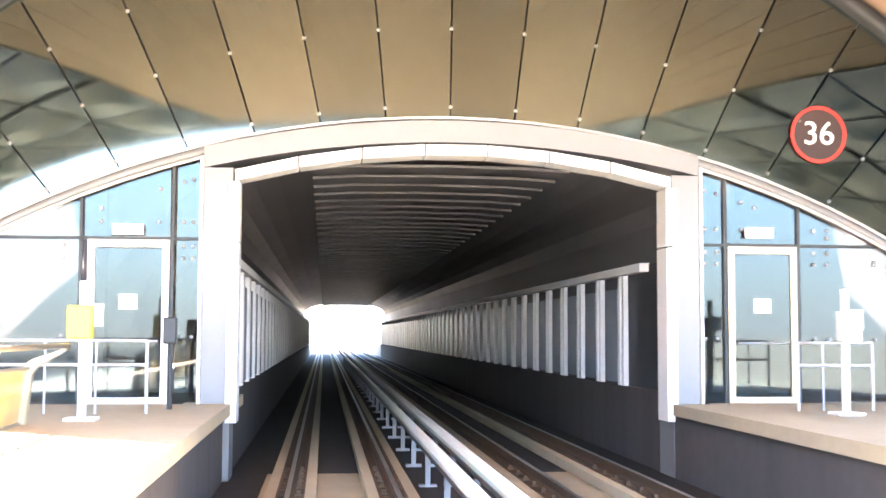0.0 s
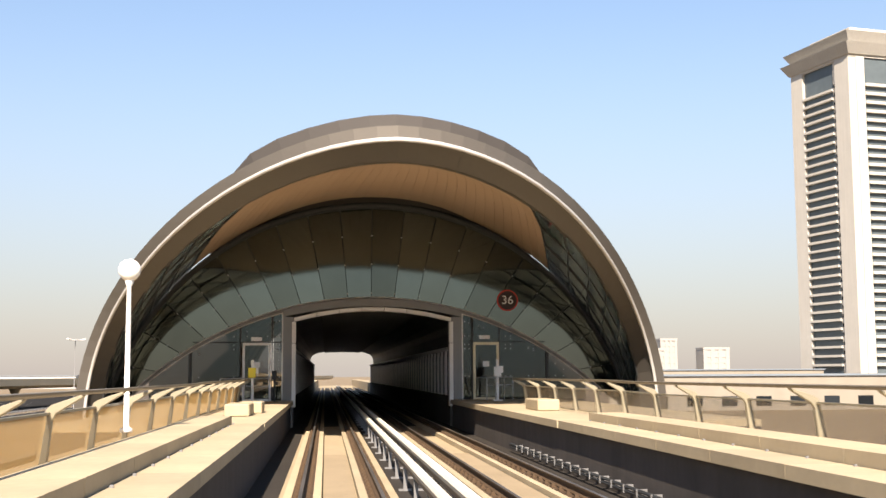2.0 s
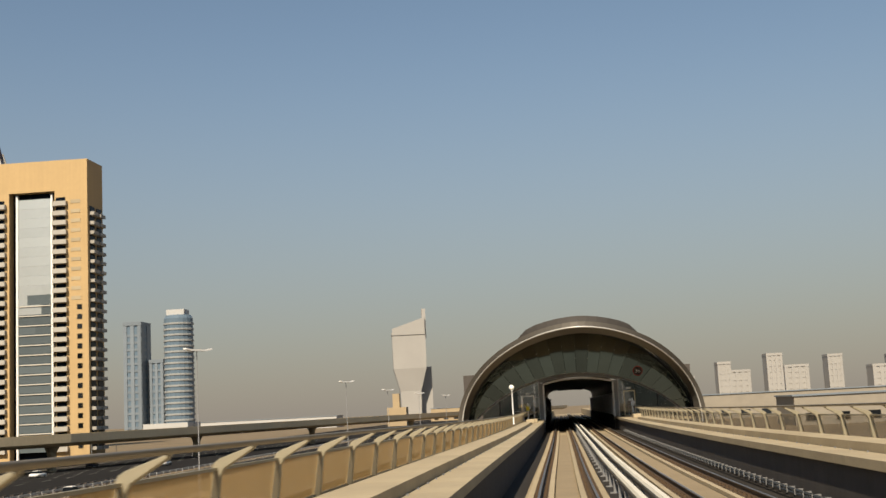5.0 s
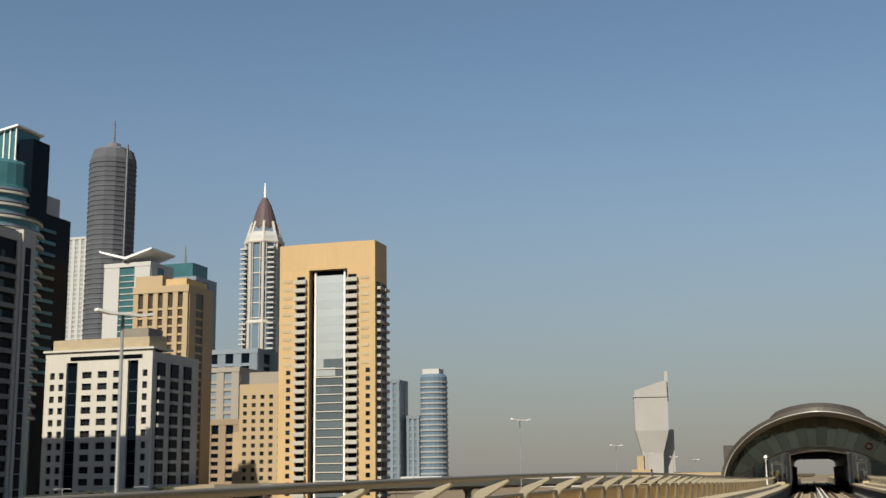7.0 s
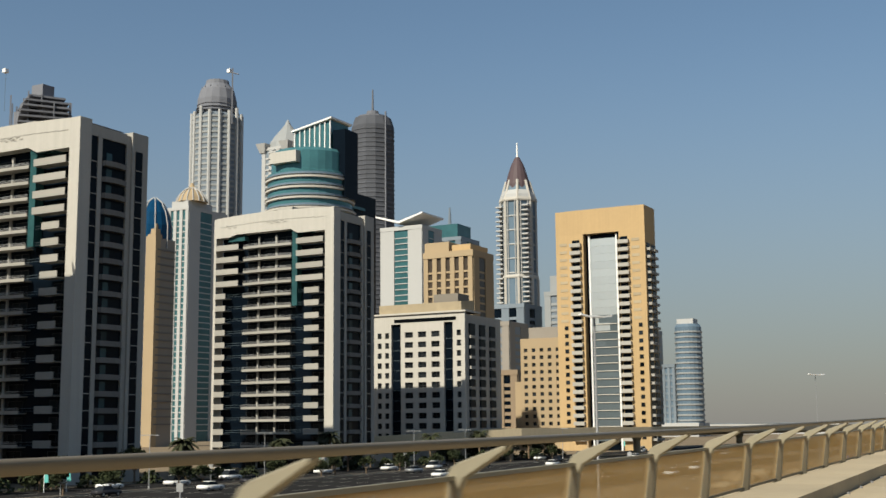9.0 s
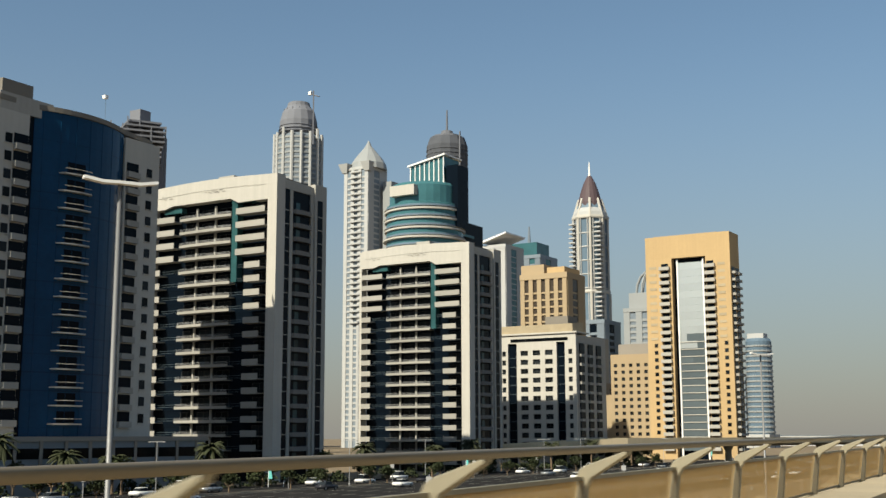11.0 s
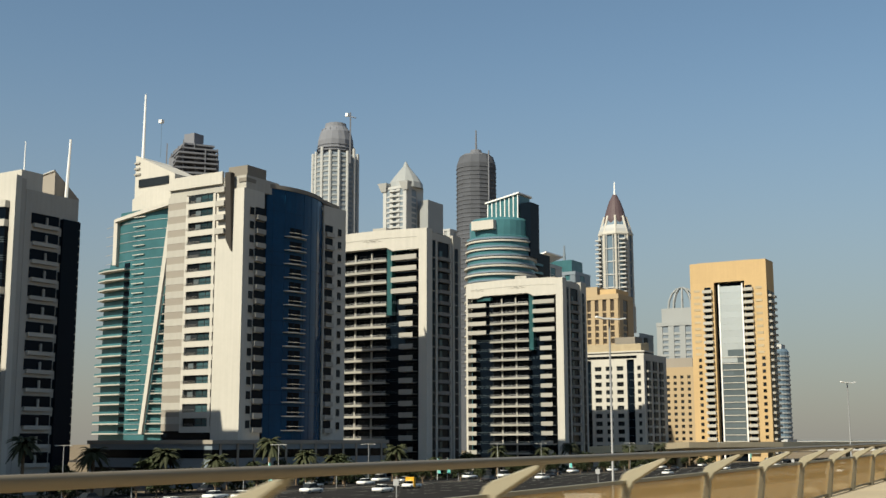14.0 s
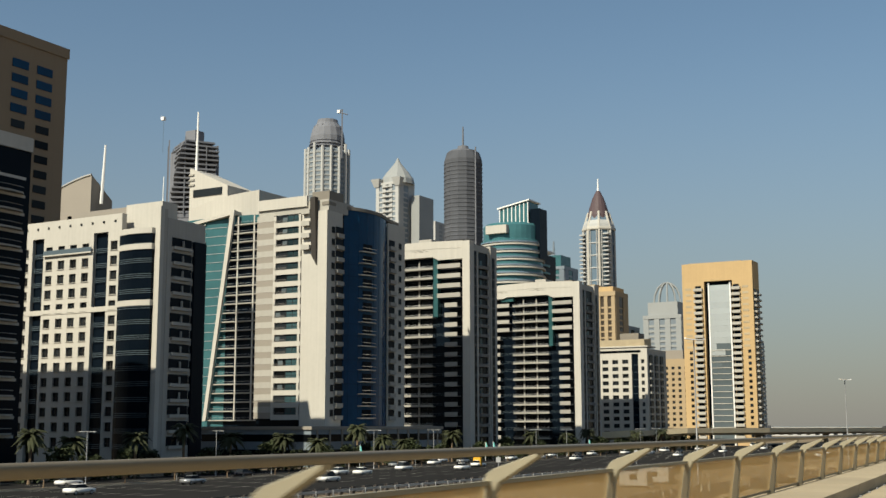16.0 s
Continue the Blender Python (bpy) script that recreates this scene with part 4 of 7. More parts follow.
        piece("balcony", long_l if far else left, t, X(0.118 if far else 0.064), y0 + 2.4, z)
        piece("balcony", long_r if far else right, t, X(0.805 if far else 0.825), y0 + 2.2, z)
        piece("balcony_door", pane, t, X(0.84), y0 + 2.5, z + 0.25)
        if not far:
            for q in (0.5, 1.0):
                piece("gap_rail", gap, t, X(0.17), y0 + 1.0, z + q)
                piece("gap_rail", gap, t, X(0.71), y0 + 1.0, z + q)
    part("teal_strip", boxed(X(0.65), X(0.692), y0 + 0.6, y0 + 2.6, top - 23, top - 4.6), TEAL_STRIP, t, "teal glass strip")
    part("teal_head", boxed(X(0.65), X(0.82), y0 + 0.5, y0 + 2.5, top - 5.6, top - 4.5), TEAL_STRIP, t, "teal glass strip")
    part("teal_head", boxed(X(0.11), X(0.25), y0 + 0.8, y0 + 2.5, top - 6.0, top - 4.8), TEAL_STRIP, t, "teal glass strip")
    # shaded side: piers, glass strips with white rails, balcony stack, rear slab
    Y = lambda f: y0 + depth * f
    part("side_strip", boxed(x1 - 0.3, x1 - 0.05, y0 + 2.6, Y(0.25), G + 3, top - 3), DARK_GLASS, t, "dark blue glass strip")
    part("side_post", boxed(x1 - 0.3, x1 + 0.1, Y(0.25), Y(0.31), G, top - 2.5), PALE_SHADE, t, "side pier in white dimmed for its shade")
    part("side_post", boxed(x1 - 0.3, x1 + 0.1, Y(0.69), Y(0.75), G, top - 1.2), PALE_SHADE, t, "side pier in white dimmed for its shade")
    part("side_head", boxed(x1 - 0.3, x1 + 0.05, y0 + 2.6, Y(0.69), top - 3, top - 1.0), PALE_SHADE, t, "side parapet in white dimmed for its shade")
    part("rear_slab", boxed(x1 - 6, x1 + 0.5, Y(0.75), Y(1.0), G, top - 0.4), PALE_SHADE, t, "rear slab in white dimmed for its shade")
    part("rear_strip", boxed(x1 + 0.3, x1 + 0.56, Y(0.8), Y(0.91), G + 4, top - 4), DARK_GLASS, t, "dark blue glass strip")
    sb = bmesh.new()
    side_plan = [(0, -depth * 0.18), (0.9, -depth * 0.16), (1.3, -depth * 0.05), (1.3, depth * 0.05), (0.9, depth * 0.16), (0, depth * 0.18)]
    prism(sb, side_plan, 0, 0.95)
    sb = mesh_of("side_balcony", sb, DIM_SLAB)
    cross = cube_mesh("strip_bar", PALE_SHADE, 0.14, depth * 0.1, 0.14)
    pot = cube_mesh("balcony_door", TEAL_PANE, 0.1, 1.4, 1.7)
    for z in floors(top - 8.2 - 18 * pitch, top - 4, pitch):
        piece("side_balcony", sb, t, x1 - 0.25, Y(0.5), z)
        piece("strip_bar", cross, t, x1, Y(0.2), z + 0.4)
        piece("strip_bar", cross, t, x1 + 0.6, Y(0.855), z + 0.4)
        piece("balcony_door", pot, t, x1 - 0.28, Y(0.44), z + 1.0)
    return t


framed_tower(-187.3, -151.3, 44.0, 17.0, 54.0, "white framed apartment tower with grey balconies and dark blue glass")
framed_tower(-192.0, -154.2, -34.6, 17.0, 58.4, "taller white framed apartment tower, its lower half in shadow")


def windows(t, me, name, xs, zs, y):
    for z in zs:
        for x in xs:
            piece(name, me, t, x, y, z)


def blue_tower():
    """White slab with banded windows on the front and a bowed blue glass wall on the side."""
    t = thing("blue_glass_tower", "white apartment tower with a bowed blue glass side and balconies", "apartment tower")
    x0, x1, y0, y1 = -181.0, -158.5, -104.4, -66.0
    part("body", boxed(x0 + 0.3, x1 - 0.6, y0 + 0.6, y1 - 0.4, G, 57.0), DARK_GLASS, t, "dark glass core")
    part("blank_wall", boxed(-166.4, x1, y0, y0 + 0.8, 2.0, 57.0), WHITE, t, "blank cream wall")
    bm = boxed(-163.1, -161.5, y0 - 1.3, y0 + 0.1, 43.0, 60.6)
    for v in bm.verts:
        if v.co.z < 50:
            v.co.z += 1.6 * (-161.5 - v.co.x)
            v.co.y = y0 - 0.5 if v.co.y < y0 - 0.2 else v.co.y
    part("fin", bm, DARK_FIN, t, "tapering dark fin")
    part("parapet", boxed(x0, x1, y0 + 0.6, y0 + 12, 57.0, 60.0), PALE_SHADE, t)
    part("parapet_front", boxed(x0, -165, y0, y0 + 0.6, 58.6, 61.4), WHITE, t)
    part("roof_box", boxed(-164.0, -158.6, y0 + 1.0, y0 + 7.5, 57.0, 62.3), ROOF, t, "taupe roof box")
    part("roof_box", boxed(-170.0, -162.0, y0 + 22, y0 + 30, 57.0, 60.6), ROOF, t)
    band = cube_mesh("wall_band", TAUPE, 5.6, 0.7, 1.55)
    band_l = cube_mesh("wall_band", PALE_SHADE, 5.6, 0.8, 1.55)
    spandrel = cube_mesh("spandrel", WHITE, 9.0, 0.85, 1.3)
    strip_w = casement("window_strip", 4.0, 1.82, DARK_FRAME, TEAL_PANE)
    dim_w = cube_mesh("window_strip", PANE, 3.6, 0.2, 1.82)
    blind = cube_mesh("window_blind", SLATE_GLASS, 1.5, 0.1, 1.2)
    jamb = cube_mesh("window_jamb", WHITE, 0.7, 0.8, 1.82)
    rail_ = cube_mesh("window_rail", DIM_SLAB, 4.0, 0.06, 0.07)
    zs = floors(4.0, 57.5, 3.12)
    for z in zs:
        piece("wall_band", band, t, x0 + 2.8, y0 + 0.35, z)
        piece("wall_band", band_l, t, x0 + 2.8, y0 + 0.36, z + 1.56)
        piece("spandrel", spandrel, t, -171.0, y0 + 0.4, z - 0.35)
        piece("window_strip", strip_w, t, -169.4, y0 + 0.42, z + 0.95)
        piece("window_strip", dim_w, t, -173.1, y0 + 0.5, z + 0.95)
        piece("window_jamb", jamb, t, -175.1, y0 + 0.36, z + 0.95)
        piece("window_jamb", jamb, t, -167.1, y0 + 0.36, z + 0.95)
        piece("window_rail", rail_, t, -173.2, y0 - 0.1, z + 1.45)
        piece("window_rail", rail_, t, -173.2, y0 - 0.1, z + 1.15)
        if random.random() < 0.5:
            piece("window_blind", blind, t, -173.1 + random.choice((-0.9, 0.2, 1.0)), y0 + 0.36, z + 1.1)
    short = cube_mesh("corner_slab", PALE_SHADE, 2.6, 1.5, 1.2)
    for z in floors(47.0, 60.0, 3.12):
        piece("corner_slab", short, t, -164.6, y0 - 0.4, z)
    # side: white strip with windows, balcony stack, bowed blue wall, white end strip
    part("side_strip", boxed(x1 - 0.4, x1 + 0.02, y0 + 0.8, y0 + 7.0, 2.0, 57.0), WHITE, t, "pale side strip")
    part("end_strip", boxed(x1 - 0.4, x1 + 0.02, -75.0, y1, 2.0, 58.0), WHITE, t, "pale end strip")
    bm = bmesh.new()
    n = 14
    plan = [(x1 - 0.5 + 2.6 * (1 - (2 * i / n - 1) ** 2), -96.0 + 21.0 * i / n) for i in range(n + 1)] + [(x1 - 3, -75.0), (x1 - 3, -96.0)]
    prism(bm, plan, G, 58.5)
    part("blue_wall", bm, BLUE_GLASS, t, "bowed deep blue glass wall")
    seam = bmesh.new()
    prism(seam, [(x + 0.03, y) for x, y in plan[:n + 1]] + [(x - 0.1, y) for x, y in plan[n::-1]], 0, 0.22)
    seam = mesh_of("floor_seam", seam, BLUE_GLASS)
    for z in floors(3.4, 57, 3.12):
        piece("floor_seam", seam, t, 0, 0, z)
    for x, y in plan[1:n:2]:
        part("mullion", boxed(x - 0.05, x + 0.05, y - 0.05, y + 0.05, G, 58.4), BLUE_GLASS, t)
    bm = bmesh.new()
    prism(bm, [(x + 0.25, y) for x, y in plan[:n + 1]] + [(x1 - 2, -66.0), (x1 - 2, -104.0), (x1 + 0.2, -104.0)], 58.5, 59.4)
    part("cornice", bm, ROOF, t, "grey cornice")
    win = cube_mesh("side_window", PANE, 0.12, 1.4, 1.7)
    sill_ = cube_mesh("window_sill", WHITE, 0.3, 1.7, 0.14)
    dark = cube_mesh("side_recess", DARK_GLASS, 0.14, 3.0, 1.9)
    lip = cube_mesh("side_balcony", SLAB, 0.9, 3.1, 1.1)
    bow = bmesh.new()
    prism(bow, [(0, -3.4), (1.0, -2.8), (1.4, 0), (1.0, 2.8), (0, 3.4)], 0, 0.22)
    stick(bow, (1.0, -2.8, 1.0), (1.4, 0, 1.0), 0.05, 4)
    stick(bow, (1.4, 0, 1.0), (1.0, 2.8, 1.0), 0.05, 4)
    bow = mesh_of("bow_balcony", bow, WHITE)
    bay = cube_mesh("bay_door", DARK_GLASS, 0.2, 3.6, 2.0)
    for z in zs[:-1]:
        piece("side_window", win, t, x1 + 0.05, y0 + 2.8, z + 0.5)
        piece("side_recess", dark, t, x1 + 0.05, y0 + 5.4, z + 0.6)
        piece("side_balcony", lip, t, x1 + 0.3, y0 + 5.4, z - 0.4)
        piece("side_window", win, t, x1 + 0.05, -68.6, z + 0.5)
        for y in (y0 + 2.8, -68.6):
            piece("window_sill", sill_, t, x1 + 0.08, y, z + 0.34)
        piece("side_recess", dark, t, x1 + 0.05, -73.0, z + 0.6)
        piece("side_balcony", lip, t, x1 + 0.3, -73.0, z - 0.4)
        if z < 50:
            piece("bow_balcony", bow, t, x1 + 1.72, -88.2, z, -0.13)
            piece("bay_door", bay, t, x1 + 1.87, -88.2, z + 0.3, -0.13)
    # podium
    p = thing("podium", "low grey podium building with long window bands", "building")
    part("hall", boxed(-184, -150, -122, -60, G, 1.2), FAR_GREY, p, "grey podium walls")
    for z in (-5.2, -1.6):
        part("window_band", boxed(-183, -149.9, -122.1, -60.2, z, z + 1.7), PANE, p)
    part("parapet", boxed(-184.4, -149.6, -122.4, -59.6, 1.2, 2.0), TAUPE, p)
    bm = bmesh.new()
    for i in range(12):
        box(bm, -150.05, -149.75, -120 + 5.2 * i, -119.4 + 5.2 * i, G, 1.2)
    tagged(part("pier", bm, TAUPE, p), kind="stuff")


blue_tower()


def grid_tower():
    """White tower with a grid of small windows, dark glass bays and a taller white slab at its corner."""
    t = thing("grid_window_tower", "white tower with small square windows and dark glass bays", "apartment tower")
    x0, x1, y0, y1 = -202.0, -159.5, -164.6, -150.5
    pitch, zs = 3.25, floors(-3.0, 43.0, 3.25)
    part("body", boxed(x0 + 0.5, x1 - 0.8, y0 + 1.0, y1, G, 44.0), DARK_GLASS, t, "dark glass core")
    cols = ((x0, -197.6, (-199.8,)), (-194.0, -178.6, (-192.2, -188.4, -184.7, -181.0)), (-174.3, -170.6, (-172.5,)))
    for a, b, xs in cols:
        bm = bmesh.new()
        pierced(bm, a, b, G, 44.0, y0, 0.9, xs, zs, 2.0, 1.95, 0.7)
        part("front_wall", bm, WHITE, t, "white front wall")
    part("parapet", boxed(x0, -170.4, y0, y0 + 1.4, 44.0, 47.8), WHITE, t, "white parapet")
    part("corner_slab", boxed(-160.9, x1, y0 + 0.2, y0 + 1.4, G, 48.4), WHITE, t, "tall white corner slab")
    part("upper_box", boxed(-172.4, -161.9, y0 + 3.2, y0 + 8, 42.6, 50.2), WHITE, t, "white upper box")
    part("return_wall", boxed(x1 - 0.8, x1, y0 + 1.4, y0 + 2.4, G, 48.0), PALE_SHADE, t)
    bm = bmesh.new()
    prism(bm, [(-170.5, y0 + 1.2)] + arc_plan(-170.4, -161.0, y0 - 0.5, 0.9, 8) + [(-161.0, y0 + 1.2)], G, 42.6)
    part("glass_bay", bm, DARK_GLASS, t, "bowed dark glass bay")
    ring = bmesh.new()
    prism(ring, arc_plan(-4.75, 4.75, -0.1, 0.9, 8) + [(4.75, 2.0), (-4.75, 2.0)], 0, 1.2)
    ring = mesh_of("bay_band", ring, WHITE)
    for z in (42.6, 27.2, 39.2):
        piece("bay_band", ring, t, -165.7, y0 - 0.65, z)
    thin = bmesh.new()
    prism(thin, arc_plan(-4.7, 4.7, 0, 0.9, 8) + [(4.7, 2.0), (-4.7, 2.0)], 0, 0.1)
    thin = mesh_of("bay_rail", thin, TINT_RAIL)
    strip_rail = cube_mesh("strip_rail", TINT_RAIL, 3.9, 0.1, 0.12)
    part("belt", boxed(x0 - 0.1, -165.6, y0 - 0.12, y0, 26.6, 27.7), WHITE, t, "white belt course")
    win = casement("window", 2.0, 1.95, DARK_FIN, PANE)
    ledge = cube_mesh("window_sill", PALE_SHADE, 2.1, 0.3, 0.16)
    for z in zs:
        for x in (-199.8, -192.2, -188.4, -184.7, -181.0, -172.5):
            piece("window", win, t, x, y0 + 0.4, z + 0.7)
            piece("window_sill", ledge, t, x, y0 - 0.05, z + 0.54)
        for q in (0.35, 0.75, 1.15):
            piece("bay_rail", thin, t, -165.7, y0 - 0.6, z + q)
            piece("strip_rail", strip_rail, t, -176.45, y0 + 0.5, z + q)
            piece("strip_rail", strip_rail, t, -195.8, y0 + 0.5, z + q)
    dot = cube_mesh("vent", PANE, 0.5, 0.2, 0.5)
    for i in range(9):
        piece("vent", dot, t, -199.5 + 3.4 * i, y0 - 0.02, 46.0)
    part("side_wall", boxed(x1 - 0.4, x1 + 0.1, y0 + 2.4, y1 + 0.3, G, 46.2), PALE_SHADE, t, "side wall in white dimmed as if shaded")
    rec = cube_mesh("side_recess", DARK_GLASS, 0.2, 6.2, 2.0)
    lip = cube_mesh("side_balcony", PALE_SHADE, 0.8, 5.6, 0.7)
    post_ = cube_mesh("side_post", SLAB, 0.5, 0.35, 1.4)
    slot_w = cube_mesh("side_slot", DARK_GLASS, 0.2, 1.3, 1.7)
    for z in zs:
        piece("side_recess", rec, t, x1 + 0.1, y0 + 6.9, z + 0.9)
        piece("side_balcony", lip, t, x1 + 0.3, y0 + 6.9, z + 0.3)
        piece("side_post", post_, t, x1 + 0.3, y0 + 7.1, z + 1.0)
        piece("side_slot", slot_w, t, x1 + 0.1, y0 + 10.9, z + 1.0)
    part("side_strip", boxed(x1 + 0.1, x1 + 0.5, y1 - 3.4, y1 + 0.4, G, 42.0), DARK_GLASS, t)
    part("roof_box", boxed(-188, -172, y0 + 4, y1 - 1, 44.0, 50.0), TAUPE, t)
    part("loggia_rail", boxed(-193.6, -178.8, y0 - 0.5, y0 - 0.4, 40.0, 41.0), TINT_RAIL, t, "smoked glass loggia rail")
    part("loggia_slab", boxed(-193.6, -178.8, y0 - 0.6, y0, 39.7, 40.0), WHITE, t)
    bm = bmesh.new()
    stick(bm, (-163.5, y0 + 5, 50), (-163.5, y0 + 5, 56), 0.14, 6, 0.08)
    part("aerial", bm, WHITE_TRIM, t)


grid_tower()


def white_block():
    t = thing("white_block", "white stone office block with square windows and dark glass strips", "office block")
    x0, x1, y0, y1 = -178.0, -148.3, 105.0, 128.0
    zs = floors(-5.0, 30.0, 2.85)
    part("body", boxed(x0 + 0.4, x1 - 0.4, y0 + 0.8, y1, G, 33.0), DARK_GLASS, t, "dark glass core")
    for a, b, xs, wd in ((x0, -172.0, (-175.9, -173.4), 1.3), (-168.9, -154.9, (-166.2, -161.9, -157.6), 2.6), (-152.1, x1, (-150.2,), 1.3)):
        bm = bmesh.new()
        pierced(bm, a, b, G, 31.0, y0, 0.8, xs, zs, wd, 1.6, 0.7)
        part("front_wall", bm, WHITE, t, "white stone wall")
    part("front_head", boxed(x0, x1, y0, y0 + 1.0, 31.0, 33.6), WHITE, t)
    part("head_slot", boxed(-171, -151, y0 - 0.06, y0, 31.4, 32.4), PANE, t)
    bm = bmesh.new()
    prism(bm, [(x0 + 2, y0), (x1 - 1, y0), (x1 - 1, y0 + 8), (x0 + 2, y0 + 8)], 33.6, lambda x, y: 36.6 if y < y0 + 4 else 37.4)
    part("roof_storey", bm, COPING, t, "sandy sloped roof storey")
    part("roof_edge", boxed(x0 - 0.5, x1 + 0.5, y0 - 0.5, y0 + 9, 33.6, 34.1), WHITE, t)
    part("roof_box", boxed(-163, -155, y0 + 9, y0 + 16, 33.6, 40.0), ROOF, t)
    win = casement("window", 2.6, 1.6, DARK_FRAME, PANE)
    small = casement("window", 1.3, 1.6, DARK_FRAME, PANE)
    cross = cube_mesh("strip_bar", TINT_RAIL, 2.7, 0.1, 0.12)
    for z in zs:
        for x in (-166.2, -161.9, -157.6):
            piece("window", win, t, x, y0 + 0.45, z + 0.7)
        for x in (-175.9, -173.4, -150.2):
            piece("window", small, t, x, y0 + 0.45, z + 0.7)
        for x in (-170.45, -153.5):
            piece("strip_bar", cross, t, x, y0 + 0.7, z)
    part("side_wall", boxed(x1 - 0.4, x1, y0 + 1.0, y1, G, 33.0), PALE_SHADE, t, "side wall in dimmed white for its shade")
    strip_ = cube_mesh("side_bay", DARK_GLASS, 0.6, 3.4, 36.0)
    for y in (y0 + 4, y0 + 10.5, y0 + 17):
        piece("side_bay", strip_, t, x1 + 0.1, y, G + 2)
    lip = cube_mesh("side_slab", SLAB, 1.0, 3.6, 0.8)
    for z in zs:
        for y in (y0 + 4, y0 + 10.5, y0 + 17):
            piece("side_slab", lip, t, x1 + 0.3, y, z)


white_block()


def gate_tower():
    """Apricot slab tower with a tall slot of reflection-coloured panes between two stacks of balconies."""
    t = thing("gate_tower", "apricot tower with a tall slot of reflection-coloured glass and white balconies", "apartment tower")
    x0, x1, y0, y1 = -174.9, -138.9, 235.3, 247.5
    pitch, zs = 2.95, floors(-4.0, 73.0, 2.95)
    part("left_leg", boxed(x0, -163.6, y0, y1, G, 74.6), ORANGE, t, "apricot wall")
    part("right_leg", boxed(-149.2, x1, y0, y1, G, 74.6), ORANGE, t, "apricot wall")
    part("lintel", boxed(x0, x1, y0, y1, 74.6, 84.0), ORANGE, t, "plain apricot head")
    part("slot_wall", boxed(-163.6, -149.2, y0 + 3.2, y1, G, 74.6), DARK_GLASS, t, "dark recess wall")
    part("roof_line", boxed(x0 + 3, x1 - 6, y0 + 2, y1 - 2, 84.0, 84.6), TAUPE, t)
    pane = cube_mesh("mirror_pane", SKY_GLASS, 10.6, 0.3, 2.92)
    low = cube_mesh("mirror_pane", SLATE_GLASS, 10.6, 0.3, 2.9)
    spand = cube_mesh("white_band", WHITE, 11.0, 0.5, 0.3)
    bal = cube_mesh("balcony", PALE_SHADE, 4.4, 1.7, 1.4)
    # dark block on the wall, standing for the shade over each parapet
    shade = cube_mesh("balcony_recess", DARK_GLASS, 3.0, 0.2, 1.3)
    win = cube_mesh("window", PANE, 1.5, 0.25, 1.5)
    blind = cube_mesh("window", COPING, 3.0, 0.2, 1.1)
    for k, z in enumerate(zs):
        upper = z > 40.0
        # wavy border between painted reflections of sky above and a building below
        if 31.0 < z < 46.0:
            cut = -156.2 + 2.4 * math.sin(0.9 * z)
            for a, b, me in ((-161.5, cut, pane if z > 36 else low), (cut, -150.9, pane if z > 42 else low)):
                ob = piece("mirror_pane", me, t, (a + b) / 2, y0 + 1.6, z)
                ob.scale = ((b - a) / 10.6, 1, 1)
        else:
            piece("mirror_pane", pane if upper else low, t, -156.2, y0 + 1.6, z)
        if not upper:
            piece("white_band", spand, t, -156.2, y0 + 1.4, z + 2.35)
        for x in (-166.6, -147.3):
            piece("balcony", bal, t, x, y0 - 0.6, z)
            piece("balcony_recess", shade, t, x, y0 - 0.05, z + 1.4)
        for x in (-171.8, -142.6):
            if upper:
                piece("window", blind, t, x, y0 - 0.02, z + 0.7)
            else:
                piece("window", win, t, x + (0.6 if x < -150 else 1.0), y0, z + 0.7)
    for x in (-161.7, -150.7):
        part("slot_rib", boxed(x - 0.3, x + 0.3, y0 + 1.2, y0 + 2, G, 74.0), WHITE_TRIM, t)
    sb = cube_mesh("side_balcony", SLAB, 1.6, 4.0, 1.0)
    sr = cube_mesh("side_recess", DARK_GLASS, 0.2, 4.0, 1.8)
    for z in zs[:-1]:
        for y in (y0 + 3.5, y0 + 9):
            piece("side_balcony", sb, t, x1 + 0.7, y, z)
            piece("side_recess", sr, t, x1 + 0.08, y, z + 1.0)
    # lower neighbour with small windows
    n = thing("sand_flats", "lower sand-coloured block of flats with small windows", "apartment block")
    part("core", boxed(-202.8, -164.7, 262.6, 284, G, 37.5), TAUPE, n)
    bm = bmesh.new()
    pierced(bm, -203, -164.5, G, 37.6, 262, 0.8, [-200.7 + 3.56 * i for i in range(10)], floors(-4, 36, 3.0), 1.6, 1.5, 0.0)
    part("wall", bm, SAND_WALL, n, "sand render")
    part("side_wall", boxed(-164.7, -164.4, 262.8, 284, G, 37.6), SAND_WALL, n)
    part("roof_storey", boxed(-200, -185, 264, 280, 37.6, 42.2), TAUPE, n)
    part("step", boxed(-206.6, -203, 264, 282, G, 20.0), SAND_WALL, n)
    w2 = casement("window", 1.6, 1.5, DARK_FRAME, PANE)
    windows(n, w2, "window", [-200.7 + 3.56 * i for i in range(10)], floors(-4, 36, 3.0), 262.4)


gate_tower()


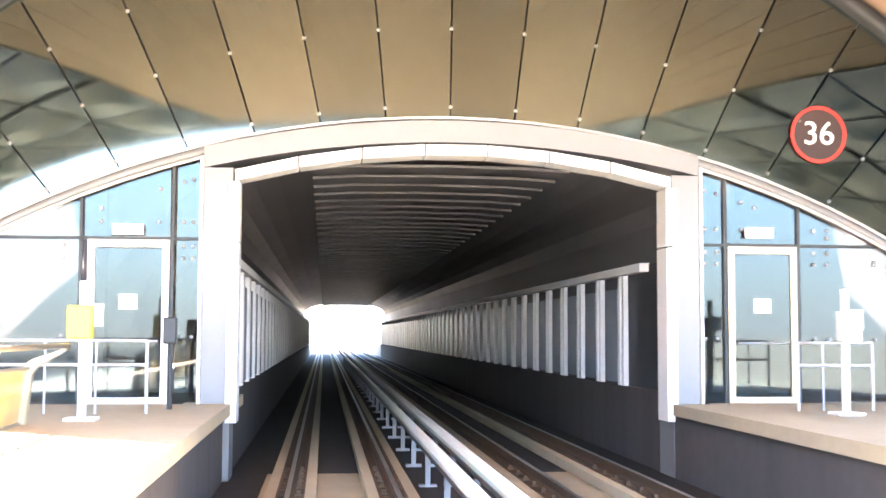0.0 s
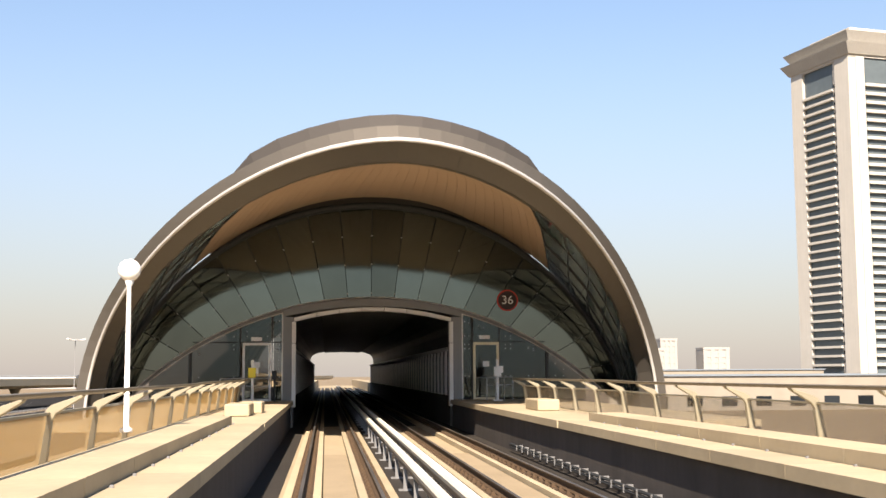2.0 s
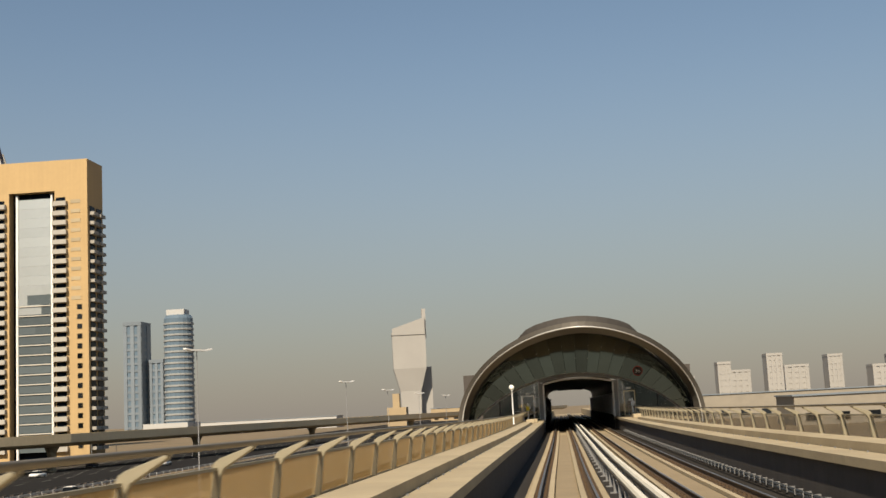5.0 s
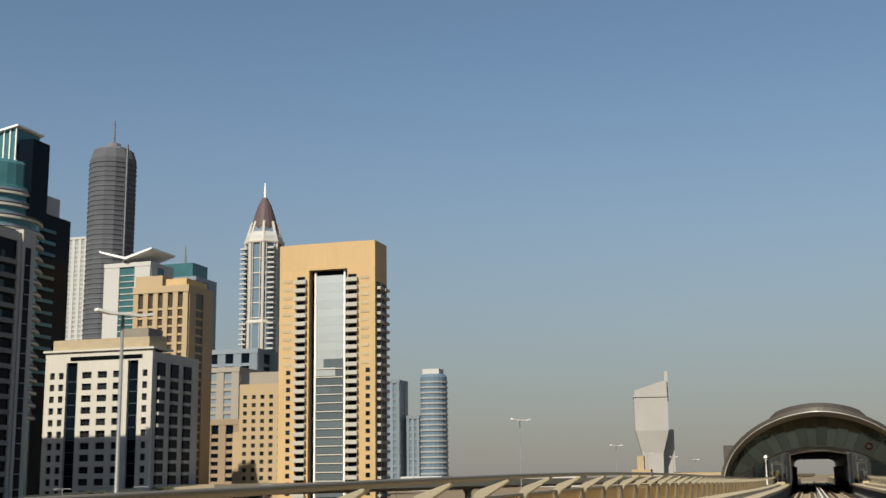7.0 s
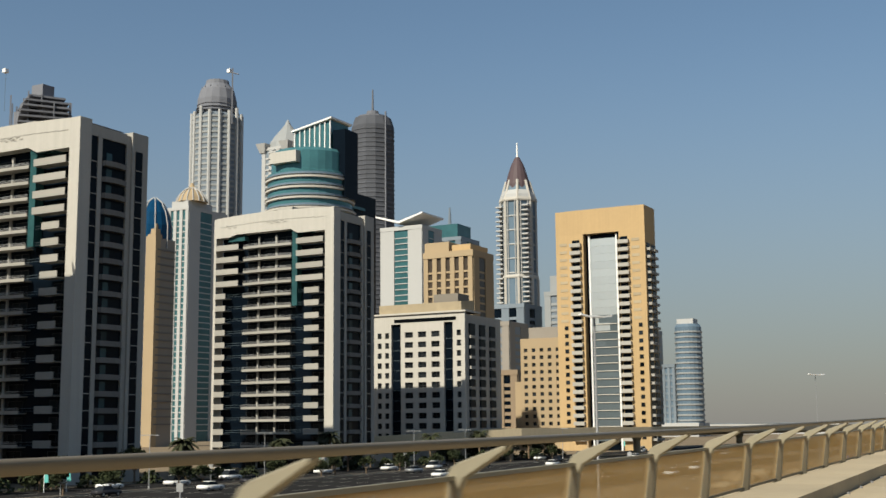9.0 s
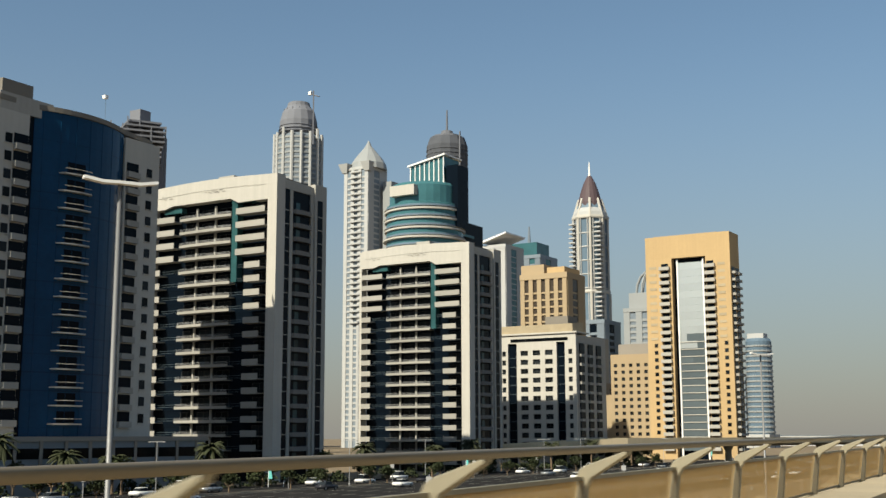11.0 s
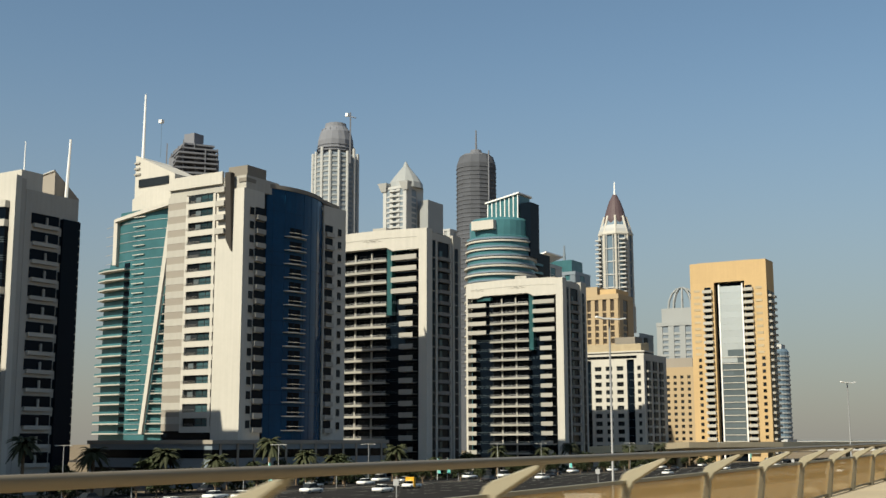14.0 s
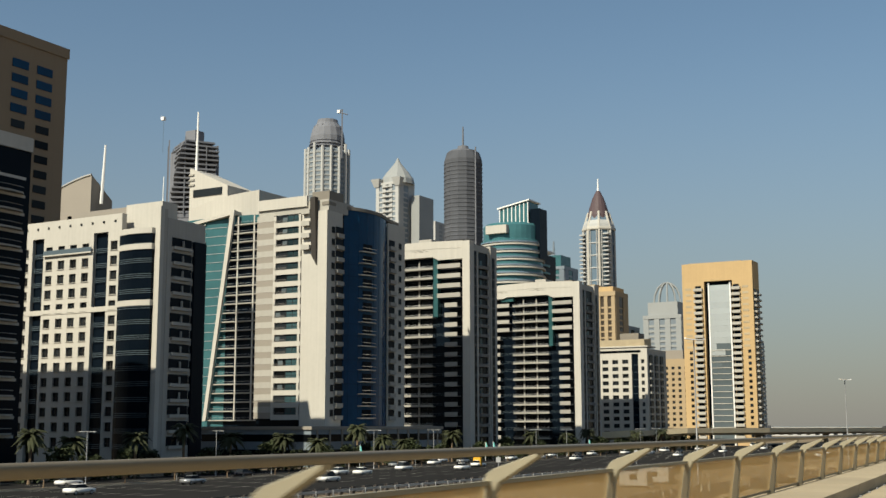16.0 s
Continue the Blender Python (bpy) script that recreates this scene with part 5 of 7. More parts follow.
def teal_tower():
    """Round-fronted teal glass tower with white rings and a tilted glass crown."""
    t = thing("teal_glass_tower", "round teal glass tower with white rings and a tilted crown", "tower")
    cx, cy, r = -226.0, 142.0, 14.5
    bm = bmesh.new()
    lathe(bm, cx, cy, [(r, G), (r, 86.5), (r - 1.2, 87), (r - 1.2, 93.5), (r - 2, 94.6)], 32)
    part("shaft", bm, TEAL_GLASS, t, "teal glass shaft")
    for k, z in enumerate(floors(20, 87, 3.55)):
        bm = bmesh.new()
        lip = 1.2 if z < 76 else 0.7
        lathe(bm, cx, cy, [(r + 0.1, z), (r + lip, z + 0.1), (r + lip, z + 0.75), (r + 0.1, z + 0.8)], 40)
        part("ring_band", bm, WHITE, t, "white ring band")
        bm = bmesh.new()
        lathe(bm, cx, cy, [(r + 0.7, z + 1.15), (r + 0.8, z + 1.2), (r + 0.7, z + 1.25)], 40)
        part("glazing_line", bm, GALV, t)
        bm = bmesh.new()
        lathe(bm, cx, cy, [(r + 0.02, z + 0.8), (r + 0.08, z + 0.85), (r + 0.08, z + 2.0), (r + 0.02, z + 2.05)], 40)
        part("dark_band", bm, FAR_BLUE, t, "blue glass band")
    part("side_block", boxed(-223, -214.5, 146, 166, G, 82), DARK_GLASS, t, "dark glass side block")
    sb = cube_mesh("side_balcony", TEAL_GLASS, 1.6, 9.0, 1.0)
    for z in floors(30, 80, 3.55):
        piece("side_balcony", sb, t, -214.4, 153, z)
    part("white_box", boxed(-232, -221.5, 127, 138, 89.2, 93), WHITE, t, "white roof box")
    roof = lambda x: 102.7 + (x + 231) * 0.186
    bm = bmesh.new()
    prism(bm, [(-231, 140), (-216.5, 140), (-216.5, 151), (-231, 151)], 94.6, lambda x, y: roof(x))
    part("crown", bm, TEAL_GLASS, t, "tilted teal glass crown")
    for i in range(8):
        x = -231 + 14.5 * i / 7
        part("crown_rib", boxed(x - 0.18, x + 0.18, 139.6, 140, 94.6, roof(x)), WHITE_TRIM, t)
    part("crown_sill", boxed(-232, -215.6, 139.3, 152, 94.5, 95.2), WHITE_TRIM, t)
    bm = bmesh.new()
    prism(bm, [(-232, 139), (-215.6, 139), (-215.6, 152), (-232, 152)], 0, 0.6)
    for v in bm.verts:
        v.co.z += roof(v.co.x) + 0.1
    part("crown_cap", bm, WHITE_TRIM, t)
    part("stair_head", boxed(-215.4, -210.6, 140, 148, 78, 101.5), DARK_GLASS, t)


teal_tower()


def sail_tower():
    """Bowed teal tower with a slanting white fin, a white crown and a mast."""
    t = thing("sail_tower", "bowed teal glass tower with a slanting white fin and mast", "apartment tower")
    bm = bmesh.new()
    front = arc_plan(-283, -236, -27, 4.0, 16)
    prism(bm, front + [(-236, -5), (-283, -5)], G, lambda x, y: 57.5 if x < -279 else 63.5 if x < -275 else 75.0)
    part("glass_front", bm, TEAL_GLASS, t, "bowed teal glass front")
    fl = floors(4, 73, 3.05)
    # terraces on one side, narrow balconies behind the fin on the other
    sl = bmesh.new()
    prism(sl, [(x, y) for x, y in front[:6]] [::-1] + [(-284.2, -26), (-283.4, -29.5), (-278, -31.6), (-268.6, -32.6)], 0, 0.4)
    sl = mesh_of("terrace", sl, PALE_SHADE)
    rail = bmesh.new()
    prism(rail, [(-284.2, -26), (-283.4, -29.5), (-278, -31.6), (-268.6, -32.6), (-268.6, -32.4), (-277.9, -31.4), (-283.2, -29.4), (-284.0, -26)], 0.4, 1.0)
    rail = mesh_of("glass_rail", rail, TEAL_GLASS)
    line = bmesh.new()
    prism(line, front + [(x, y - 0.12) for x, y in front[::-1]], 0, 0.16)
    line = mesh_of("floor_line", line, GALV)
    box_ = cube_mesh("dark_window", DARK_GLASS, 2.2, 0.5, 1.5)
    post_ = cube_mesh("balcony_post", WHITE, 0.5, 0.3, 2.65)
    bay_line = cube_mesh("bay_line", WHITE, 5.0, 0.3, 0.22)
    part("inner_wall", boxed(-257.0, -237.0, -30.6, -29.8, G, 72.0), DARK_GLASS, t, "dark recessed wall")
    for z in fl:
        if z < 57:
            piece("terrace", sl, t, 0, 0, z), piece("glass_rail", rail, t, 0, 0, z)
            piece("dark_window", box_, t, -269.4, -30.4, z + 0.9)
        piece("floor_line", line, t, 0, 0, z)
        x = -258.6 + 0.15 * (z - 9) + 0.8
        sr = cube_mesh("balcony", SLAB, -237 - x, 2.2, 0.4)
        piece("balcony", sr, t, (x - 237) / 2, -31.0, z)
        piece("balcony_rail", cube_mesh("balcony_rail", GALV, -237 - x, 0.06, 0.07), t, (x - 237) / 2, -32.0, z + 1.05)
        for q in (-246.5, -239.5):
            if q > x + 1:
                piece("balcony_post", post_, t, q, -31.9, z + 0.4)
        piece("bay_line", bay_line, t, -264, -31.3, z + 1.4)
    bm = bmesh.new()
    v = [bm.verts.new(q) for q in ((-259.3, -33.2, 4), (-257.9, -33.2, 4), (-257.9, -32.3, 4), (-259.3, -32.3, 4), (-249.1, -33.2, 76.5), (-247.4, -33.2, 76.5), (-247.4, -32.3, 76.5), (-249.1, -32.3, 76.5))]
    for f in FACES:
        bm.faces.new([v[i] for i in f])
    part("fin", bm, WHITE, t, "slanting white fin")
    bm = bmesh.new()
    v = [bm.verts.new(q) for q in ((-275.4, -31, 72), (-248, -33.2, 75), (-248, -28, 75), (-275.4, -28, 72), (-275.4, -31, 73), (-248, -33.2, 76.4), (-248, -28, 76.4), (-275.4, -28, 73))]
    for f in FACES:
        bm.faces.new([v[i] for i in f])
    part("fin_head", bm, WHITE, t)
    part("edge_fin", boxed(-276.2, -274.6, -30.6, -28, 58, 73), WHITE, t, "white edge fin")
    bm = bmesh.new()
    prism(bm, arc_plan(-272.5, -242, -26.5, 3.4, 10) + [(-242, -8), (-272.5, -8)], 75, lambda x, y: 80 + (x + 272) * 0.14)
    part("crown_wall", bm, WHITE, t, "white bowed crown wall")
    top = thing("mast_tower", "white stepped roof top with a slim mast", "tower")
    bm = bmesh.new()
    prism(bm, [(-288.5, -10), (-270, -10), (-270, 6), (-288.5, 6)], 70, lambda x, y: 100.2 - (x + 288.5) * 0.46)
    part("wedge", bm, WHITE, top, "white sloping wedge")
    part("louvre", boxed(-286.5, -272.5, -10.3, -10, 88.5, 91.3), PANE, top)
    for z in (93.0, 95.0, 97.0):
        part("ledge", boxed(-288.7, -286.0 - (z - 93) * 0.1, -10.5, -10, z, z + 0.6), SLAB, top)
    part("shaft", boxed(-300, -268, -6, 20, G, 70), FAR_GREY, top)
    bm = bmesh.new()
    stick(bm, (-287.2, -8, 96), (-287.0, -8, 122.5), 0.6, 8, 0.3)
    part("mast", bm, WHITE_TRIM, top, "slim white mast")


sail_tower()


def tan_tower():
    t = thing("tan_tower", "tall tan stone tower with paired blue windows", "tower")
    x0, x1, y0, y1 = -260.0, -247.0, -160.0, -111.5
    part("wall", boxed(x0, x1, y0, y1, G, 109.0), TAN_WALL, t, "tan stone wall")
    part("parapet", boxed(x0 - 0.3, x1 + 0.4, y0 - 0.3, y1 + 0.4, 109.0, 112.0), TAN_WALL, t)
    win = cube_mesh("window", BLUE_GLASS, 0.5, 5.6, 2.4)
    small = cube_mesh("window", PANE, 0.5, 4.6, 2.2)
    for z in floors(20, 108, 4.3):
        for y in (-128.5, -119.8, -150, -141.3):
            piece("window", win if z > 88 else small, t, x1, y, z)


tan_tower()


# ---- further towers ----
def slab_tower(name, label, x0, x1, y0, depth, top, wall, glass, cols, pitch=3.6, z0=0.0, category="tower", group="", band=1.6, glazed_end=False):
    """Tower with piers of render between bays of banded glass."""
    t = thing(name, label, category, group)
    part("core", boxed(x0, x1, y0 + 0.6, y0 + depth, G, top), glass, t, "glass bays")
    w = (x1 - x0) / (2 * cols + 1)
    pier = mesh_of("pier", boxed(0, w, 0, 0.9, 0, top - G), wall)
    for i in range(cols + 1):
        piece("pier", pier, t, x0 + 2 * i * w, y0 - 0.1, G)
    part("side_pier", boxed(x1 - 0.2, x1 + 0.3, y0 + 0.8, y0 + depth * 0.3, G, top), wall, t)
    if not glazed_end:
        part("side_pier", boxed(x1 - 0.2, x1 + 0.3, y0 + depth * 0.6, y0 + depth, G, top), wall, t)
    part("head", boxed(x0 - 0.2, x1 + 0.4, y0 - 0.3, y0 + depth, top, top + 2.5), wall, t)
    sl = mesh_of("floor_band", boxed(x0 + 0.1, x1 + 0.1, y0 + 0.15, y0 + depth - 1, 0, band), wall)
    for z in floors(z0, top - 2, pitch):
        piece("floor_band", sl, t, 0, 0, z)
    return t


ye = slab_tower("yellow_flats", "ochre block of flats with tall window bays", -235.3, -212.7, 238.0, 19, 70.5, SAND_WALL, BROWN_GLASS, 5, 3.2, 0, "apartment block", band=0.8)
part("upper_step", boxed(-235.3, -224, 239, 255, 73, 77.2), SAND_WALL, ye)
part("upper_step", boxed(-222.5, -214, 239, 255, 73, 75.6), ORANGE, ye)
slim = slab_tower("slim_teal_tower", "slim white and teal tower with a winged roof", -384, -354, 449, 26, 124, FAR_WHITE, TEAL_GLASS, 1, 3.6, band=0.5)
bm = bmesh.new()
for sg in (-1, 1):
    v = [bm.verts.new(p) for p in ((-369, 446, 128), (-369 + sg * 17, 446, 133), (-369 + sg * 17, 474, 133), (-369, 474, 128), (-369, 446, 129.4), (-369 + sg * 17, 446, 134), (-369 + sg * 17, 474, 134), (-369, 474, 129.4))]
    for f in FACES:
        bm.faces.new([v[i] for i in f])
bmesh.ops.recalc_face_normals(bm, faces=bm.faces)
part("winged_roof", bm, WHITE_TRIM, slim, "white winged roof")
tt = slab_tower("teal_top_tower", "grey tower with a teal glass top", -396, -366, 525, 28, 128, FAR_GREY, TEAL_GLASS, 3, 3.6)
part("top", boxed(-392, -370, 528, 548, 130, 140), TEAL_GLASS, tt)
bm = bmesh.new()
stick(bm, (-377, 530, 140), (-377, 530, 152), 1.2, 6, 0.5)
part("mast", bm, FAR_GREY, tt)
st = slab_tower("stepped_tower", "pale stepped tower with an open ribbed dome", -277, -249, 460, 26, 78, HAZE_GLASS, FAR_GREY, 3, 3.6)
part("step", boxed(-274, -252, 462, 484, 80, 90), HAZE_GLASS, st)
for k in range(10):
    a = math.pi * 2 * k / 10
    bm = bmesh.new()
    pts = [Vector((-263 + 10 * math.cos(a) * math.cos(u), 473 + 10 * math.sin(a) * math.cos(u), 90 + 15 * math.sin(u))) for u in (0, 0.4, 0.8, 1.2, 1.55)]
    for p, q in zip(pts, pts[1:]):
        stick(bm, p, q, 0.6, 6)
    part("dome_rib", bm, HAZE_GLASS, st)


def rocket_tower():
    """Octagonal white-ribbed tower with a maroon dome and a spire."""
    t = thing("spire_tower", "slender white-ribbed glass tower with a maroon dome and spire", "tower")
    cx, cy = -426.0, 752.0
    bm = bmesh.new()
    lathe(bm, cx, cy, [(16, G), (16, 128), (15, 130), (15, 196), (13, 205), (10, 214)], 8, math.pi / 8)
    part("shaft", bm, FAR_BLUE, t, "blue glass shaft")
    for k in range(8):
        a = math.pi / 8 + k * math.pi / 4
        bm = bmesh.new()
        stick(bm, (cx + 16.2 * math.cos(a), cy + 16.2 * math.sin(a), G), (cx + 16.2 * math.cos(a), cy + 16.2 * math.sin(a), 128), 1.3, 6)
        stick(bm, (cx + 15.3 * math.cos(a), cy + 15.3 * math.sin(a), 128), (cx + 15.3 * math.cos(a), cy + 15.3 * math.sin(a), 198), 1.2, 6)
        stick(bm, (cx + 15.3 * math.cos(a), cy + 15.3 * math.sin(a), 198), (cx + 10 * math.cos(a), cy + 10 * math.sin(a), 215), 1.2, 6)
        part("rib", bm, WHITE, t, "white rib")
    for z in (128, 196):
        bm = bmesh.new()
        lathe(bm, cx, cy, [(16.6, z), (17, z + 1), (16.6, z + 3)], 8, math.pi / 8)
        part("belt", bm, WHITE, t)
    for k in range(8):
        a = k * math.pi / 4
        for q in (-3.4, 3.4):
            px, py = cx + 14.9 * math.cos(a) - q * math.sin(a), cy + 14.9 * math.sin(a) + q * math.cos(a)
            bm = bmesh.new()
            stick(bm, (px, py, G), (px, py, 196), 0.5, 4)
            part("thin_rib", bm, FAR_WHITE, t, "thin white rib")
    for z in floors(132, 196, 12.5):
        bm = bmesh.new()
        lathe(bm, cx, cy, [(15.3, z), (15.7, z + 0.3), (15.7, z + 1.0), (15.3, z + 1.3)], 8, math.pi / 8)
        part("belt", bm, FAR_WHITE, t)
    bm = bmesh.new()
    lathe(bm, cx, cy, [(15.6, 199), (15.2, 202), (13.6, 205.5), (13.2, 206)], 8, math.pi / 8)
    part("neck_band", bm, FAR_WHITE, t, "white neck band")
    slabs = mesh_of("floor_band", boxed(-15.4, -9.5, -14, -8, 0, 1.2), FAR_WHITE)
    slabs2 = mesh_of("floor_band", boxed(9.5, 15.4, -14, -8, 0, 1.2), FAR_WHITE)
    for z in floors(10, 196, 4.2):
        piece("floor_band", slabs, t, cx, cy, z), piece("floor_band", slabs2, t, cx, cy, z)
    bm = bmesh.new()
    lathe(bm, cx, cy, [(11.4, 205), (10.8, 212), (8.6, 221), (5.6, 230), (2.0, 237)], 16)
    part("dome", bm, MAROON, t, "maroon pointed dome")
    bm = bmesh.new()
    stick(bm, (cx, cy, 233), (cx, cy, 250), 1.2, 8, 0.5)
    part("spire", bm, WHITE_TRIM, t)


rocket_tower()


def shell_tower(name, label, cx, cy, r, top, mat, lip, frame_every=8.0, z_from=0.0, mast=0.0, sides=20):
    t = thing(name, label, "tower")
    bm = bmesh.new()
    lathe(bm, cx, cy, [(r, G), (r, top * 0.97), (r * 0.86, top)], sides)
    part("shaft", bm, mat, t)
    for z in floors(z_from, top * 0.97, frame_every):
        bm = bmesh.new()
        lathe(bm, cx, cy, [(r + 0.05, z), (r + 0.5, z + 0.2), (r + 0.5, z + 1.3), (r + 0.05, z + 1.5)], sides)
        part("floor_edge", bm, lip, t)
    if mast:
        bm = bmesh.new()
        stick(bm, (cx, cy, top), (cx, cy, top + mast), 1.4, 6, 0.6)
        part("mast", bm, RAW, t)
    return t


dk = shell_tower("dark_tower", "dark round concrete tower still being built", -611, 809, 21.5, 309, DARK_RAW, DARK_RAW, 4.6, 60, 0, sides=14)
bm = bmesh.new()
lathe(bm, -611, 809, [(17, 306), (16, 311), (7, 312), (6, 317), (1.2, 318), (0.7, 340)], 10)
part("lift_core", bm, RAW, dk, "bare concrete lift core")
bm = bmesh.new()
box(bm, -590.3, -589.0, 798, 799.3, 40, 312)
part("hoist", bm, RAW, dk, "builders' hoist mast")
ct = thing("crane_tower", "pale ribbed tower under scaffolding with a crane on top", "tower")
cx, cy = -724.0, 703.5
bm = bmesh.new()
lathe(bm, cx, cy, [(24.5, G), (23.7, 300), (20, 303)], 16)
part("shaft", bm, FAR_GREY, ct, "grey ribbed shaft")
bm = bmesh.new()
lathe(bm, cx, cy, [(19.5, 302), (19, 318), (16.5, 328), (12, 334), (11, 338)], 16)
part("scaffold_top", bm, RAW, ct, "bare concrete top")
for k in range(16):
    a = 2 * math.pi * k / 16
    bm = bmesh.new()
    stick(bm, (cx + 24.2 * math.cos(a), cy + 24.2 * math.sin(a), G), (cx + 24 * math.cos(a), cy + 24 * math.sin(a), 304 if k % 4 else 308), 1.7, 6)
    part("rib", bm, FAR_WHITE, ct, "pale rib")
for z in floors(120, 300, 5.2):
    bm = bmesh.new()
    lathe(bm, cx, cy, [(23.9, z), (24.3, z + 0.3), (24.3, z + 2.0), (23.9, z + 2.3)], 16)
    part("floor_band", bm, HAZE_GLASS, ct, "pale floor band")
for k in range(14):
    a = 2 * math.pi * k / 14
    bm = bmesh.new()
    stick(bm, (cx + 19.6 * math.cos(a), cy + 19.6 * math.sin(a), 300), (cx + 15 * math.cos(a), cy + 15 * math.sin(a), 331), 0.5, 4)
    part("scaffold_pole", bm, RAW, ct)
for z in floors(305, 336, 3.4):
    bm = bmesh.new()
    r = 20.5 - (z - 305) * 0.24 - max(0, z - 322) * 0.35
    lathe(bm, cx, cy, [(r, z), (r + 1, z + 0.5), (r, z + 1.2)], 16)
    part("scaffold_deck", bm, RAW, ct)
bm = bmesh.new()
stick(bm, (cx + 26, cy - 10, 290), (cx + 26, cy - 10, 345), 0.9, 4)
stick(bm, (cx + 20, cy - 10, 343), (cx + 33, cy - 10, 338), 0.6, 4)
part("crane", bm, RAW, ct)
part("crane_cab", boxed(cx + 20.5, cx + 24, cy - 12, cy - 9, 341, 344.5), WHITE_TRIM, ct)
# twisted tower under construction
uc = thing("twisting_tower", "twisting bare concrete tower under construction", "tower")
for k, z in enumerate(floors(60, 262, 4.4)):
    a = radians(0.45 * (z - 60))
    g = 30.0 - max(0.0, z - 250) * 0.9 + 0.8 * math.sin(z)
    bm = bmesh.new()
    prism(bm, [(-702 + g * math.cos(a + q), 480 + g * math.sin(a + q)) for q in (0.4, math.pi / 2 + 0.1, math.pi + 0.4, 3 * math.pi / 2 + 0.1)], z, z + (1.5 if z > 190 else 3.6))
    part("floor_slab", bm, RAW, uc)
bm = bmesh.new()
prism(bm, [(-718, 466), (-686, 466), (-686, 496), (-718, 496)], G, 250)
part("core", bm, RAW, uc)
bm = bmesh.new()
prism(bm, [(-708, 474), (-696, 474), (-696, 486), (-708, 486)], 250, 272)
part("lift_core", bm, RAW, uc, "bare lift core")
for i in range(16):
    bm = bmesh.new()
    a = 2 * math.pi * i / 16
    r = 22 + 3 * math.sin(3 * i)
    stick(bm, (-702 + r * math.cos(a), 480 + r * math.sin(a), 190), (-702 + r * math.cos(a), 480 + r * math.sin(a), 258 + random.uniform(-4, 5)), 0.7, 4)
    part("column", bm, RAW, uc)
bm = bmesh.new()
stick(bm, (-722, 460, 250), (-722, 460, 281), 0.25, 4)
part("crane", bm, FAR_BLUE, uc)
part("crane_cab", boxed(-724, -720.5, 458, 461.5, 281, 284), WHITE_TRIM, uc)
uc.location = (-7, -10.5, 0)
pt = slab_tower("crowned_tower", "pale tower with a wide cornice and a pyramid roof", -608, -582, 622, 30, 238, FAR_WHITE, FAR_GREY, 3, 5)
for a, b in ((-612, -602), (-588, -578)):
    bm = boxed(a, b, 618, 626, 236, 244)
    for v in bm.verts:
        if v.co.z < 240:
            v.co.x += 2.5 if v.co.x < (a + b) / 2 else -2.5
            v.co.y = max(v.co.y, 621)
    part("capital", bm, FAR_WHITE, pt, "flared white capital")
bal_ = bmesh.new()
prism(bal_, arc_plan(-6, 6, 0, 2.0, 6) + [(6, 1), (-6, 1)], 0, 1.5)
bal_ = mesh_of("bow_balcony", bal_, FAR_WHITE)
for z in floors(100, 238, 5):
    piece("bow_balcony", bal_, pt, -595, 621.6, z)
bm = bmesh.new()
lathe(bm, -594, 640, [(17, 240.5), (16, 246), (12, 252), (7, 258), (3, 263), (0.6, 268)], 12)
part("dome", bm, HAZE_GLASS, pt, "pale pointed dome")
part("side_wing", boxed(-578, -569, 640, 668, G, 228), HAZE_GLASS, pt)
dc = slab_tower("domed_tower", "white tower with teal glass strips and a gold lattice dome", -604, -584, 500, 46, 166, FAR_WHITE, TEAL_GLASS, 3, 4.5, band=0.8)
part("upper_storey", boxed(-602, -586, 502, 530, 168.5, 173.5), FAR_WHITE, dc)
bm = bmesh.new()
lathe(bm, -592, 513, [(12, 173.5), (10.5, 177.5), (7, 182), (3, 185), (0.8, 189)], 16)
part("dome", bm, SAND_WALL, dc, "gold dome")
for k in range(16):
    a = 2 * math.pi * k / 16
    bm = bmesh.new()
    pts = [(-592 + r * math.cos(a), 513 + r * math.sin(a), z) for r, z in ((12.2, 173.5), (10.7, 177.7), (7.2, 182.2), (3.1, 185.2))]
    for q, w_ in zip(pts, pts[1:]):
        stick(bm, q, w_, 0.4, 5)
    part("dome_rib", bm, FAR_WHITE, dc)
ob = thing("peach_tower", "peach tower with blue glass strips and a rounded blue glass top", "tower")
# peach body drawn in taupe, so the flank's shade sits in the colour
part("core", boxed(-457.4, -436.6, 300.6, 316.4, G, 105), TAUPE, ob, "flank with its shade put into a taupe colour")
for a, b in ((-458, -451.6), (-443.0, -436)):
    part("pier", boxed(a, b, 300, 304, G, 104 if a < -450 else 106), SAND_WALL, ob, "peach stone pier")
    for k in range(3):
        part("pier_step", boxed(a + 0.8 + k * 0.8, b - 0.8 - k * 0.8, 300.6 + k, 306, 104 + 3 * k, 107.2 + 3 * k), SAND_WALL, ob)
part("glass_strip", boxed(-451.6, -443.0, 300.4, 302, G, 100), BLUE_GLASS, ob, "blue glass strip")
cross = cube_mesh("white_bar", FAR_WHITE, 8.6, 0.5, 0.7)
for z in floors(2, 98, 4.1):
    piece("white_bar", cross, ob, -447.3, 300.2, z)
for z in (22.0, 40.0, 58.0, 76.0):
    part("wide_bar", boxed(-451.6, -443.0, 299.9, 300.8, z, z + 1.6), SAND_WALL, ob)
ledge = cube_mesh("side_ledge", DIM_SLAB, 1.2, 14.0, 0.8)
for z in floors(4, 102, 4.1):
    piece("side_ledge", ledge, ob, -436.2, 308.5, z)
bm = bmesh.new()
lathe(bm, -446, 309.5, [(9.5, 100), (9.5, 113), (8, 120), (5, 126), (1, 129)], 16)
part("top", bm, BLUE_GLASS, ob, "rounded blue glass top")
